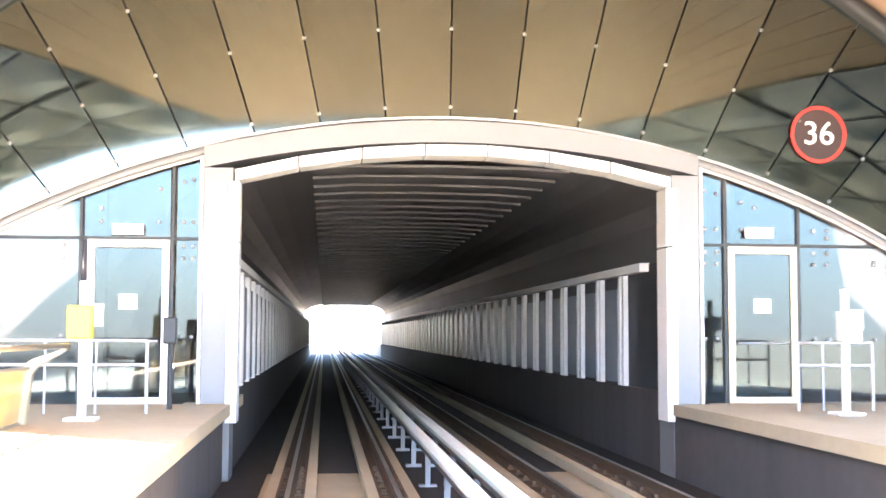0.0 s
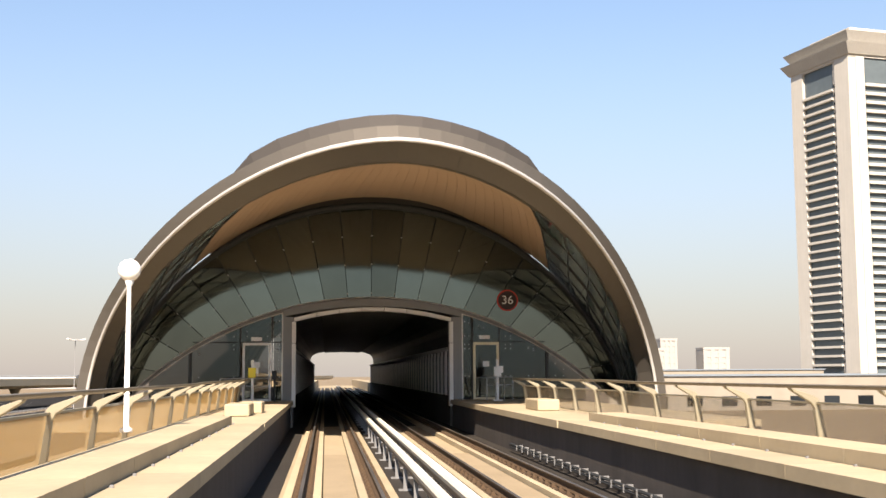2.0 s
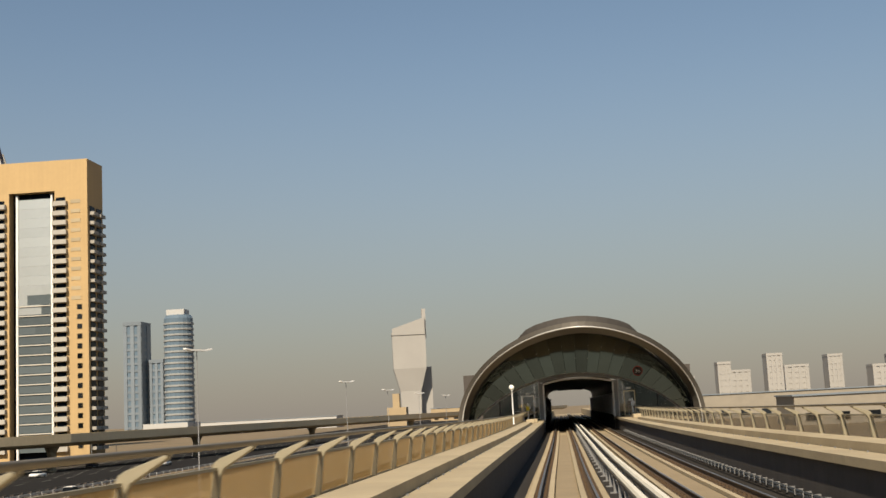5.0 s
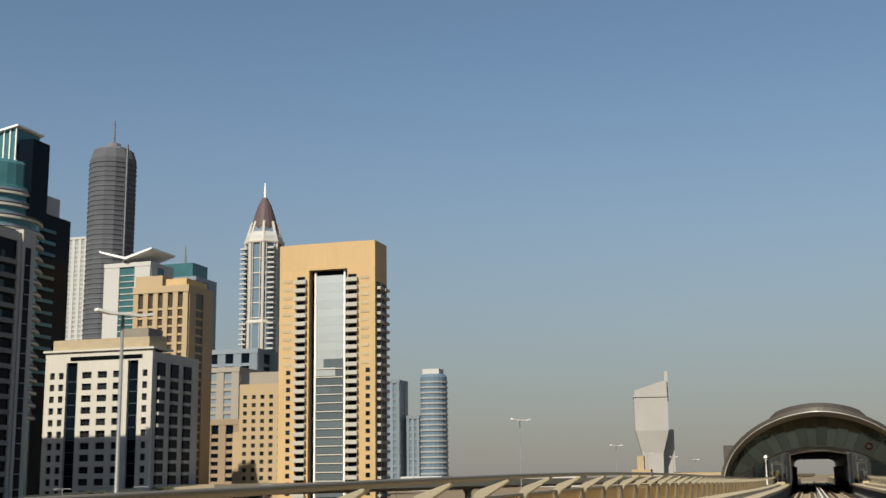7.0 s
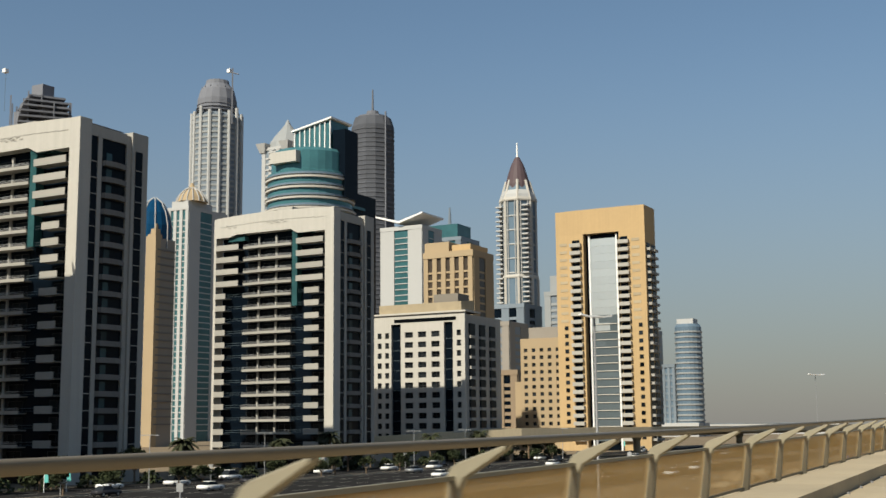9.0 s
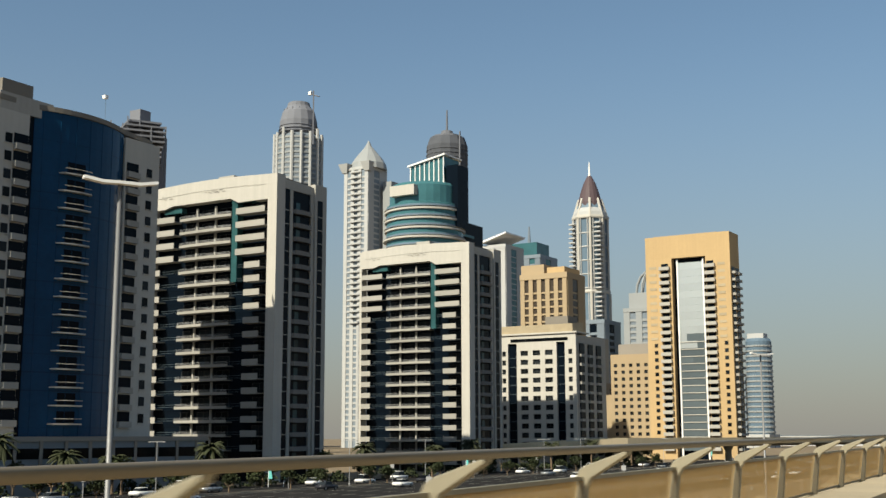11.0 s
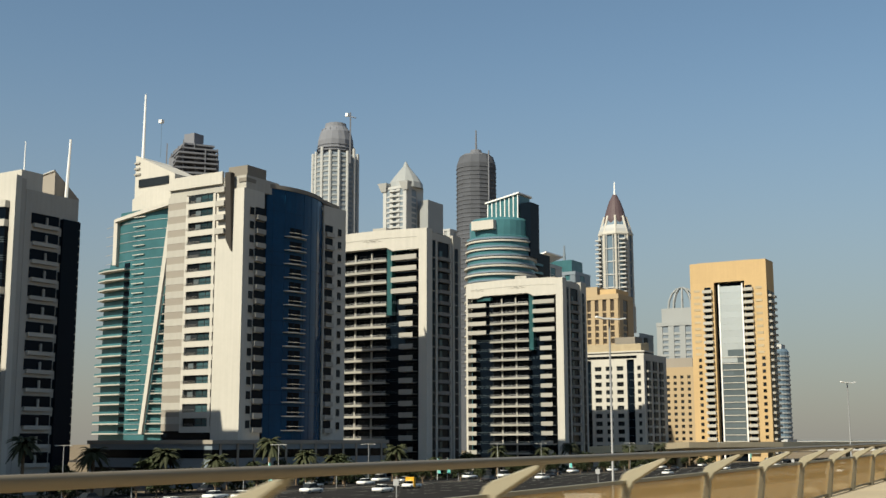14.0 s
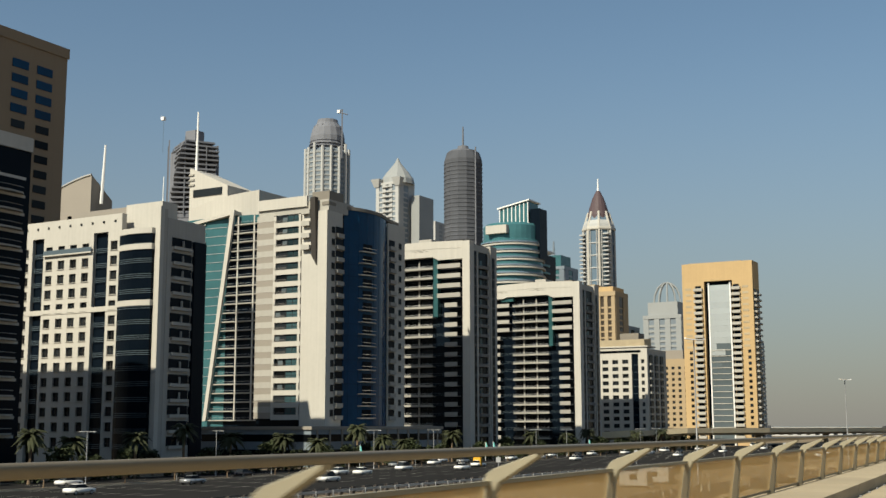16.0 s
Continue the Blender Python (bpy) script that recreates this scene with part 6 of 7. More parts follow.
for k in range(8):
    a = 2 * math.pi * k / 8
    bm = bmesh.new()
    pts = [(-446 + r * math.cos(a), 309.5 + r * math.sin(a), z) for r, z in ((9.7, 100), (9.7, 113), (8.2, 120), (5.2, 126), (1, 129.2))]
    for q, w_ in zip(pts, pts[1:]):
        stick(bm, q, w_, 0.3, 5)
    part("top_rib", bm, FAR_WHITE, ob)
slab_tower("ribbed_tower", "slim pale ribbed tower far behind the row", -749, -722, 940, 30, 258, FAR_WHITE, HAZE_GLASS, 3, 5)
py = thing("sail_roof_tower", "grey tower with a curved sail roof, side balconies and a mast", "tower")
part("body", boxed(-480, -437, 82.6, 100, G, 108), DARK_GLASS, py, "dark glass body")
for x in (-480, -466, -452, -439.5):
    part("pier", boxed(x, x + 3, 82, 84, G, 110), TAUPE, py)
line_ = cube_mesh("floor_band", TAUPE, 40, 0.6, 1.2)
ledge = cube_mesh("side_balcony", SLAB, 2.6, 9.0, 0.6)
for z in floors(2, 108, 3.9):
    piece("floor_band", line_, py, -459, 82.2, z)
    piece("side_balcony", ledge, py, -436.6, 94, z)
bm = bmesh.new()
rows = []
for k in range(9):
    f = k / 8
    x = -480 + 44 * f
    rows.append([bm.verts.new(q) for q in ((x, 82, 108), (x, 82, 117 + 14 * math.sin(f * 1.35)), (x - 3 * f, 100, 116 + 4 * f), (x - 3 * f, 100, 108))])
for a, b in zip(rows, rows[1:]):
    for q in range(4):
        bm.faces.new((a[q], a[(q + 1) % 4], b[(q + 1) % 4], b[q]))
bm.faces.new(rows[0]), bm.faces.new(rows[-1][::-1])
bmesh.ops.recalc_face_normals(bm, faces=bm.faces)
part("sail_roof", bm, TAUPE, py, "curved grey sail roof")
bm = bmesh.new()
for a, b in zip(range(8), range(1, 9)):
    stick(bm, *[(-480 + 5.5 * k, 81.8, 117 + 14 * math.sin(k / 8 * 1.35)) for k in (a, b)], 0.5, 6)
part("roof_edge", bm, FAR_WHITE, py, "pale roof edge")
bm = bmesh.new()
stick(bm, (-434.6, 88, 116), (-433.2, 88, 147), 0.9, 6, 0.5)
part("mast", bm, WHITE_TRIM, py, "slim white mast")
fr = shell_tower("round_tower", "round blue glass tower in the haze", -268, 720, 10.2, 79, FAR_BLUE, HAZE_GLASS, 4, 0)
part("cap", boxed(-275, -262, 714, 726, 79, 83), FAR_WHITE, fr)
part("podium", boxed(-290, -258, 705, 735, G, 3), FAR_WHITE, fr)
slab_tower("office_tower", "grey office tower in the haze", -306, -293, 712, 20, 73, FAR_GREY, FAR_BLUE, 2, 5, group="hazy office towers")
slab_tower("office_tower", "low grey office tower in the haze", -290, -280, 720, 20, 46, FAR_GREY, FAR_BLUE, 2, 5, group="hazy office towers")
# tan walls given taupe, which puts haze and shade into their colour
slab_tower("office_tower", "office tower toned grey-brown as in haze and shade, with grey bands", -330, -282, 420, 26, 58, TAUPE, FAR_GREY, 5, 4, group="hazy office towers")
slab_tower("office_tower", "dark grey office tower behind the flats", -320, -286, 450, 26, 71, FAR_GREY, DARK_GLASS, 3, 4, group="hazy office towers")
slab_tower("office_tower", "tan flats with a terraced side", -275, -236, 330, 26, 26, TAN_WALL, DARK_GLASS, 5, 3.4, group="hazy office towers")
# pale wedge tower on a narrow waist, far away
wt = thing("wedge_tower", "pale wedge-topped tower with a narrow foot in the haze", "tower")
bm = bmesh.new()
loops = []
for w, z in ((13, G), (14, 30), (22, 60), (22.5, 104)):
    loops.append([bm.verts.new((-200 + sx * w, 1500 + sy * w * 0.7, z)) for sx, sy in ((-1, -1), (1, -1), (1, 1), (-1, 1))])
for a, b in zip(loops, loops[1:]):
    for k in range(4):
        bm.faces.new((a[k], a[(k + 1) % 4], b[(k + 1) % 4], b[k]))
bm.faces.new(loops[-1])
part("shaft", bm, HAZE_RENDER, wt)
part("slot", boxed(-223, -178, 1484, 1516, 105, 109), HAZE_RENDER, wt)
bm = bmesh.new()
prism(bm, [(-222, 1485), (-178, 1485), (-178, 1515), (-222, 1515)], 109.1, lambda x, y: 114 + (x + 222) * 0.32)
part("wedge", bm, HAZE_RENDER, wt)
part("blade", boxed(-181, -176, 1490, 1505, 100, 140), HAZE_RENDER, wt)
part("side_block", boxed(-186, -170, 1510, 1530, G, 62), HAZE_RENDER, wt)
wt.matrix_basis = Matrix.Translation((-200, 1500, 0)) @ Matrix.Rotation(radians(9), 4, "Z") @ Matrix.Translation((200, -1500, 0))
ys = thing("gate_house", "small yellow stepped gate house far down the road", "building")
part("base", boxed(-126, -112, 760, 772, G, 6), SAND_WALL, ys)
part("tower", boxed(-122, -117, 762, 768, 6, 16), SAND_WALL, ys)

# tall white hotel tower on the other side, turned so that its corner points at the line
ht = thing("hotel_tower", "tall cream tower with dark window bands and a flared crown", "tower")
W, D, ZT = 41.0, 36.0, 133.0 - G
part("core", boxed(-W + 0.5, -0.5, 0.8, D, 0, ZT), SLATE_GLASS, ht, "dark glass core")
for a, b in ((-W, -W + 8.5), (-9.5, 0)):
    part("pier", boxed(a, b, -0.5, 3.0, 0, ZT), WHITE, ht, "cream pier")
part("window_column", boxed(-11.6, -9.5, 0.2, 2.0, 0, ZT), WHITE, ht, "cream strip with small windows")
part("side_pier", boxed(-0.6, 0.5, 3.0, 7.0, 0, ZT), WHITE, ht, "cream pier")
part("side_pier", boxed(-0.6, 0.5, D - 6, D, 0, ZT), WHITE, ht, "cream pier")
band = cube_mesh("floor_band", WHITE, W - 20.2, 2.6, 1.0)
side_band = cube_mesh("floor_band", WHITE, 2.0, D - 13.2, 1.2)
slot_ = cube_mesh("small_window", PANE, 1.0, 0.4, 1.6)
for z in floors(12, ZT - 9, 3.75):
    piece("floor_band", band, ht, -W / 2 - 1.55, 0.6, z)
    piece("floor_band", side_band, ht, 0.0, D / 2 + 0.5, z)
    piece("small_window", slot_, ht, -10.5, 0.1, z + 1.2)
for z in (3.0, 7.0):
    part("base_band", boxed(-W + 8.6, 0.6, -0.8, D, z, z + 1.0), WHITE, ht)
part("neck", boxed(-W, 0.2, -0.4, D, ZT, ZT + 5), WHITE, ht)
for z0, g in ((ZT + 1.0, 1.0), (ZT + 6.0, 0.0)):
    bm = bmesh.new()
    prism(bm, [(-W - g, -g), (g, -g), (g, D), (-W - g, D)], z0, z0 + 4.5)
    for v in bm.verts:
        if v.co.z > z0 + 1:
            v.co.x += -2.6 if v.co.x < -10 else 2.6
            v.co.y += -2.6 if v.co.y < 5 else 0
    part("cornice", bm, PALE_SHADE, ht, "flared cornice")
part("top_storey", boxed(-W + 10, -3, 3, D - 6, ZT + 5, ZT + 13.5), WHITE, ht)
ht.location, ht.rotation_euler = (216, 430, G), (0, 0, radians(-78))
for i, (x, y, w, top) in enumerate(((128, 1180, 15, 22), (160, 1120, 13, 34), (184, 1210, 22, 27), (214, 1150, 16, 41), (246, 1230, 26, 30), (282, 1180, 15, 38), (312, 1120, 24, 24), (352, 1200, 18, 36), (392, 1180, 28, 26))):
    slab_tower("hazy_block", "pale low block far off in the haze", x, x + w, y, 26, top, HAZE_RENDER, HAZE_RENDER, 3, 6, group="far hazy blocks")

# ---- a neighbour of the row, whose shadow lies on the grid tower ----
row = slab_tower("row_tower", "white apartment tower with a dark glazed end and balconies", -212, -150, -236, 28, 50, WHITE, DARK_GLASS, 4, 3.2, category="apartment tower", band=0.5, glazed_end=True)
bm = bmesh.new()
prism(bm, [(0, -4.2), (1.1, -3.2), (1.5, 0), (1.1, 3.2), (0, 4.2)], 0, 0.3)
for a, b in (((1.1, -3.2), (1.5, 0)), ((1.5, 0), (1.1, 3.2))):
    stick(bm, (*a, 1.1), (*b, 1.1), 0.05, 4)
end_balcony = mesh_of("end_balcony", bm, SLAB)
for z in floors(0.0, 46, 3.2):
    piece("end_balcony", end_balcony, row, -149.95, -213.5, z + 0.52)

# ---- ground, roads ----
bm = bmesh.new()
n = 24
edge = [-4000, -2000, -1000, -500, -260, -150, -90, -40, 0, 60, 150, 400, 1000, 2500, 4500]
grid = [[bm.verts.new((x, y, G - 0.02)) for x in edge] for y in edge]
for a, b in zip(grid, grid[1:]):
    for i in range(len(edge) - 1):
        bm.faces.new((a[i], a[i + 1], b[i + 1], b[i]))
tagged(part("ground", bm, SAND), "dusty sand-coloured ground reaching the horizon", "ground", kind="structure")
for x0, x1, name, label in ((-78, -64, "road", "dark asphalt works road with pale lane lines"), (-128, -82, "road", "dark asphalt carriageway with pale lane lines"), (-146, -131, "road", "asphalt service road before the towers")):
    bm = bmesh.new()
    prism(bm, [(x0, -700), (x1, -700), (x1, 1600), (x0, 1600)], G - 0.3, G + 0.02)
    tagged(part(name, bm, ASPHALT), label, "road", kind="structure")
lines = thing("lane_lines", "pale painted lane lines on the asphalt", "road marking", kind="stuff")
bm = bmesh.new()
for lane in (-72.3, -68.6, -124.4, -120.7, -117, -113.3, -109.6, -105.9, -102.2, -138.5):
    for k in range(70):
        y = -420 + 12 * k
        box(bm, lane - 0.08, lane + 0.08, y, y + 4, G + 0.02, G + 0.026)
for lane in (-77.4, -64.6, -127.4, -82.6):
    box(bm, lane - 0.08, lane + 0.08, -600, 1200, G + 0.02, G + 0.026)
part("line", bm, LINE, lines)
for x in (-63.4, -81.4, -128.6, -130.4, -146.6):
    bm = bmesh.new()
    prism(bm, [(x - 0.15, -700), (x + 0.15, -700), (x + 0.15, 1200), (x - 0.15, 1200)], G - 0.1, G + 0.16)
    tagged(part("kerb", bm, KERB), "pale concrete kerb", "kerb", kind="structure")
# guard rail along the middle strip
grail = thing("road_barrier", "grey steel crash barrier on short posts", "barrier")
bm = bmesh.new()
box(bm, -79.2, -79.05, -420, 420, G + 0.45, G + 0.78)
part("beam", bm, GALV, grail)
gp = cube_mesh("barrier_post", GALV, 0.14, 0.14, 0.8)
for k in range(200):
    piece("barrier_post", gp, grail, -78.95, -400 + 4 * k, G)
bar2 = thing("concrete_barrier", "low concrete barrier between the carriageway and the verge", "barrier")
seg = bmesh.new()
prism(seg, [(-0.3, -1.9), (0.3, -1.9), (0.3, 1.9), (-0.3, 1.9)], 0, 1.0)
for v in seg.verts:
    if v.co.z > 0.5:
        v.co.x *= 0.4
seg = mesh_of("barrier_segment", seg, KERB)
for k in range(180):
    piece("barrier_segment", seg, bar2, -32.2, -420 + 4 * k, G)


# ---- tall masts with winged heads, road lamps ----
def mast_lamp(x, y, top):
    t = thing("mast_lamp", "tall grey lamp mast with two flat wing-like heads", "street lamp", "tall lamp masts")
    bm = bmesh.new()
    lathe(bm, x, y, [(0.24, G), (0.24, G + 0.3), (0.14, G + 0.5), (0.09, top)] if top > 10 else [(0.2, G), (0.2, G + 0.3), (0.07, G + 0.5), (0.04, top)], 12)
    part("mast", bm, FRAME, t, smooth=True)
    for sd in (-1, 1):
        bm = bmesh.new()
        pts = [(0, 0.0), (0.8, -0.02), (1.6, 0.12)]
        a = [bm.verts.new((x + sd * p * 0.55, y + sd * p * 0.9, top + z)) for p, z in pts]
        b = [bm.verts.new((x + sd * p * 0.55, y + sd * p * 0.9, top + z - 0.14)) for p, z in pts]
        c = [bm.verts.new((x + sd * p * 0.55 + 0.35, y + sd * p * 0.9 - 0.2, top + z)) for p, z in pts]
        d = [bm.verts.new((x + sd * p * 0.55 + 0.35, y + sd * p * 0.9 - 0.2, top + z - 0.14)) for p, z in pts]
        for i in range(2):
            for u, w in ((a, b), (c, d), (a, c), (b, d)):
                bm.faces.new((u[i], u[i + 1], w[i + 1], w[i]))
        for i in (0, 2):
            bm.faces.new((a[i], b[i], d[i], c[i]))
        bmesh.ops.recalc_face_normals(bm, faces=bm.faces)
        part("lamp_head", bm, WHITE_TRIM, t, "flat white lamp head")


for y, top in ((-194, 13.5), (-91, 11.5), (5, 9.6), (87, 8.0), (135, 7.2), (190, 7.0), (260, 7.0)):
    mast_lamp(-35, y, top)


def road_lamp(x, y):
    t = thing("road_lamp", "short grey road lamp with a straight double arm", "street lamp", "road lamps")
    bm = bmesh.new()
    lathe(bm, x, y, [(0.16, G), (0.16, G + 0.4), (0.08, G + 0.6), (0.06, G + 8.6)], 10)
    part("pole", bm, GALV, t)
    bm = bmesh.new()
    box(bm, x - 1.6, x + 1.6, y - 0.05, y + 0.05, G + 8.55, G + 8.65)
    for q in (-1.9, 1.3):
        box(bm, x + q, x + q + 0.6, y - 0.13, y + 0.13, G + 8.5, G + 8.62)
    part("arm", bm, GALV, t, "straight double arm")


for k in range(12):
    road_lamp(-138.5 if k % 2 else -129.4, -212 + 42.5 * k)


# ---- planting ----
def palm(x, y, h, seed):
    rnd = random.Random(seed)
    t = thing("date_palm", "dusty green date palm on the verge before the towers", "palm tree", "row of palms")
    bm = bmesh.new()
    rings = [(0.34, G), (0.26, G + 0.6)] + [(0.24 + 0.03 * (i % 2), G + 0.6 + (h - 1.2) * i / 8) for i in range(1, 9)]
    lathe(bm, x, y, rings, 9)
    part("trunk", bm, TRUNK, t)
    bm = bmesh.new()
    top = Vector((x, y, G + h - 0.6))
    for k in range(60):
        az = rnd.uniform(0, 2 * math.pi)
        up = rnd.uniform(-0.5, 1.3)
        ln = rnd.uniform(2.4, 3.4)
        side = Vector((-math.sin(az), math.cos(az), 0))
        prev = None
        for i in range(6):
            f = i / 5
            p = top + Vector((math.cos(az) * ln * f * math.cos(up * 0.6), math.sin(az) * ln * f * math.cos(up * 0.6), ln * f * math.sin(up) - 1.5 * f * f * ln * 0.45))
            w = 0.42 * math.sin(math.pi * min(0.95, 0.12 + 0.85 * f))
            cur = [bm.verts.new(p + side * w + Vector((0, 0, -0.35 * w))), bm.verts.new(p + Vector((0, 0, 0.06))), bm.verts.new(p - side * w + Vector((0, 0, -0.35 * w)))]
            if prev:
                bm.faces.new((prev[0], prev[1], cur[1], cur[0]))
                bm.faces.new((prev[1], prev[2], cur[2], cur[1]))
            prev = cur
    part("crown", bm, GREEN, t, "drooping green fronds")


rp = random.Random(7)
for k, (y, h) in enumerate(((-240, 9), (-226, 8), (-212, 8.6), (-200, 7.4), (-187, 8), (-173, 9.6), (-157, 7.8), (-142, 7.6), (-126, 6.4), (-112.5, 9.6), (-98, 7), (-88, 6), (-66, 8), (-20, 7.6), (14, 7), (32, 8.4), (74, 7.4), (98, 8), (134, 7.6))):
    palm(-143.0 + rp.uniform(-2.5, 2.5), y, h, k)


def leaf_cloud(seed, wide, high, count, leaf):
    """An uneven crown of small leaves gathered in clumps, with gaps between them."""
    rnd = random.Random(seed)
    clumps = []
    for i in range(11):
        a, e, r = rnd.uniform(0, 6.283), rnd.uniform(-0.35, 1.5), rnd.uniform(0.35, 0.85)
        clumps.append((Vector((wide * r * math.cos(a) * math.cos(e), wide * r * math.sin(a) * math.cos(e), high * r * math.sin(e))), rnd.uniform(0.28, 0.5) * wide))
    bm = bmesh.new()
    for i in range(count):
        c, r = rnd.choice(clumps)
        d = Vector((rnd.gauss(0, 1), rnd.gauss(0, 1), rnd.gauss(0, 0.8))).normalized() * r * rnd.uniform(0.6, 1.0)
        u = Vector((rnd.uniform(-1, 1), rnd.uniform(-1, 1), rnd.uniform(-1, 1))).normalized() * leaf
        w = u.cross(Vector((rnd.uniform(-1, 1), rnd.uniform(-1, 1), 1.0))).normalized() * leaf * 0.7
        bm.faces.new([bm.verts.new(c + d + q) for q in (u, w, -u, -w)])
    return mesh_of("crown", bm, SHRUB)


crowns = [leaf_cloud(40 + k, 2.6, 2.0, 520, 0.3) for k in range(4)]


def tree_trunk(h):
    bm = bmesh.new()
    lathe(bm, 0, 0, [(0.24, 0), (0.17, 0.4), (0.13, h * 0.62)], 8)
    for k in range(4):
        a = 1.57 * k + 0.4
        stick(bm, (0, 0, h * 0.55), (1.1 * math.cos(a), 1.1 * math.sin(a), h * 0.95), 0.08, 6, 0.03)
    return mesh_of("trunk", bm, TRUNK)


trunks = [tree_trunk(2.6), tree_trunk(3.4)]
for k in range(46):
    t = thing("street_tree", "dark dusty broadleaf tree at the foot of the towers", "tree", "trees before the towers")
    j = k % 2
    piece("trunk", trunks[j], t)
    piece("crown", crowns[k % 4], t, 0, 0, (2.7, 3.5)[j], rp.uniform(0, 6))
    t.location = (rp.uniform(-148.6, -140.5), -300 + 10.2 * k + rp.uniform(-3.5, 3.5), G - 0.03)
    t.scale = (1, 1, 1) if k % 3 else (1.25, 1.25, 1.15)
for k in range(34):
    t = thing("street_tree", "small dark dusty tree on the strip between the carriageways", "tree", "trees between the roads")
    piece("trunk", trunks[k % 2], t)
    piece("crown", crowns[(k + 1) % 4], t, 0, 0, (2.7, 3.5)[k % 2], rp.uniform(0, 6))
    t.location = (rp.choice((-129.5, -129.5, -129.6)), -310 + 13.0 * k + rp.uniform(-5, 5), G - 0.03)
    t.scale = (0.75, 0.75, 0.75)
for k in range(60):
    y = -290 + 7.6 * k + rp.uniform(-4, 4)
    t = thing("shrub", "dark green clipped shrub on the verge", "shrub", "verge shrubs")
    bm = bmesh.new()
    for i in range(170):
        a, e, r = rp.uniform(0, 6.283), rp.uniform(0.05, 1.5), rp.uniform(0.6, 1.0)
        c = Vector((-144.5 + 2.0 * r * math.cos(a) * math.cos(e), y + 2.6 * r * math.sin(a) * math.cos(e), G + 2.3 * r * math.sin(e)))
        u = Vector((rp.uniform(-1, 1), rp.uniform(-1, 1), rp.uniform(-1, 1))).normalized() * 0.34
        w = u.cross(Vector((rp.uniform(-1, 1), rp.uniform(-1, 1), 1.0))).normalized() * 0.26
        bm.faces.new([bm.verts.new(c + q) for q in (u, w, -u, -w)])
    part("leaves", bm, SHRUB, t)
    bm = bmesh.new()
    stick(bm, (-144.5, y, G), (-144.5, y, G + 1.6), 0.12, 6)
    part("stem", bm, TRUNK, t)


# ---- cars ----
def car(paint, label, tall=1.48, long=4.6):
    t = thing("car", label, "car", "cars on the road")
    w, L = 0.9, long / 2
    bm = bmesh.new()
    side = [(-L, 0.35), (-L + 0.05, 0.78), (-L + 0.9, 0.9), (L - 1.0, 0.95), (L - 0.08, 0.88), (L, 0.4), (L - 0.3, 0.28), (-L + 0.3, 0.28)]
    a = [bm.verts.new((-w, y, z)) for y, z in side]
    b = [bm.verts.new((w, y, z)) for y, z in side]
    for i in range(8):
        bm.faces.new((a[i], a[(i + 1) % 8], b[(i + 1) % 8], b[i]))
    bm.faces.new(a), bm.faces.new(b[::-1])
    bmesh.ops.recalc_face_normals(bm, faces=bm.faces)
    bmesh.ops.bevel(bm, geom=bm.edges[:], offset=0.05, segments=2, affect="EDGES")
    part("body", bm, paint, t, smooth=True)
    bm = bmesh.new()
    v = [bm.verts.new(p) for p in ((-0.82, -L + 1.2, 0.88), (0.82, -L + 1.2, 0.88), (0.82, L - 0.7, 0.9), (-0.82, L - 0.7, 0.9), (-0.66, -L + 1.9, tall - 0.06), (0.66, -L + 1.9, tall - 0.06), (0.66, L - 1.3, tall - 0.06), (-0.66, L - 1.3, tall - 0.06))]
    for f in FACES:
        bm.faces.new([v[i] for i in f])
    part("glasshouse", bm, PANE, t, "dark windows")
    bm = boxed(-0.67, 0.67, -L + 1.88, L - 1.28, tall - 0.07, tall)
    bmesh.ops.bevel(bm, geom=bm.edges[:], offset=0.025, segments=1, affect="EDGES")
    part("roof", bm, paint, t)
    for x in (-0.84, 0.84):
        for y in (-L + 0.85, L - 0.85):
            bm = bmesh.new()
            stick(bm, (x - 0.1, y, 0.32), (x + 0.1, y, 0.32), 0.32, 16)
            wh = part("wheel", bm, TYRE, t, "black tyre")
            bm = bmesh.new()
            stick(bm, (x - 0.11, y, 0.32), (x + 0.11, y, 0.32), 0.19, 12)
            part("rim", bm, GALV, wh)
    for x in (-0.6, 0.6):
        part("lamp", boxed(x - 0.18, x + 0.18, -L - 0.01, -L + 0.06, 0.62, 0.74), LETTER, t, "head lamp")
    return t


fleet = [car(CAR_WHITE, "white saloon car on the road"), car(CAR_SILVER, "silver saloon car on the road"), car(CAR_DARK, "dark saloon car on the road"), car(CAR_WHITE, "tall white four-wheel-drive car on the road", 1.85, 4.9)]
spots = []
for y, x in ((-213, -132), (-199, -118.5), (-181.5, -103.7), (-171.5, -130), (-153.6, -115), (-155.5, -119.2), (-136, -138), (-128, -121), (-100, -117.5), (-75, -135), (-73, -143), (-58, -123), (-43, -136.7), (-40.8, -118), (-20, -126), (-8, -140), (12, -106), (30, -122), (51, -128.8), (62, -122), (75, -110), (88, -137), (104, -121), (120, -133), (140, -112), (176, -96), (228, -140), (160, -137), (-120, -111), (-92, -134), (10.4, -71.7), (58, -70.4), (30, -66.8), (-110, -134), (-30, -134), (2, -135), (20, -138), (40, -134), (66, -135), (82, -134)):
    spots.append((x, y))
for k, (x, y) in enumerate(spots):
    which = (0, 1, 3, 2, 0, 0, 2, 3)[k % 8]
    m = pose(x, y, G + 0.02, 0, 0, (0 if x > -100 else 180) + rp.uniform(-2, 2))
    if k < 4:
        fleet[which if k != 1 else 1].matrix_basis = m if k in (0, 1) else fleet[which].matrix_basis
    copy_thing(fleet[which], m)
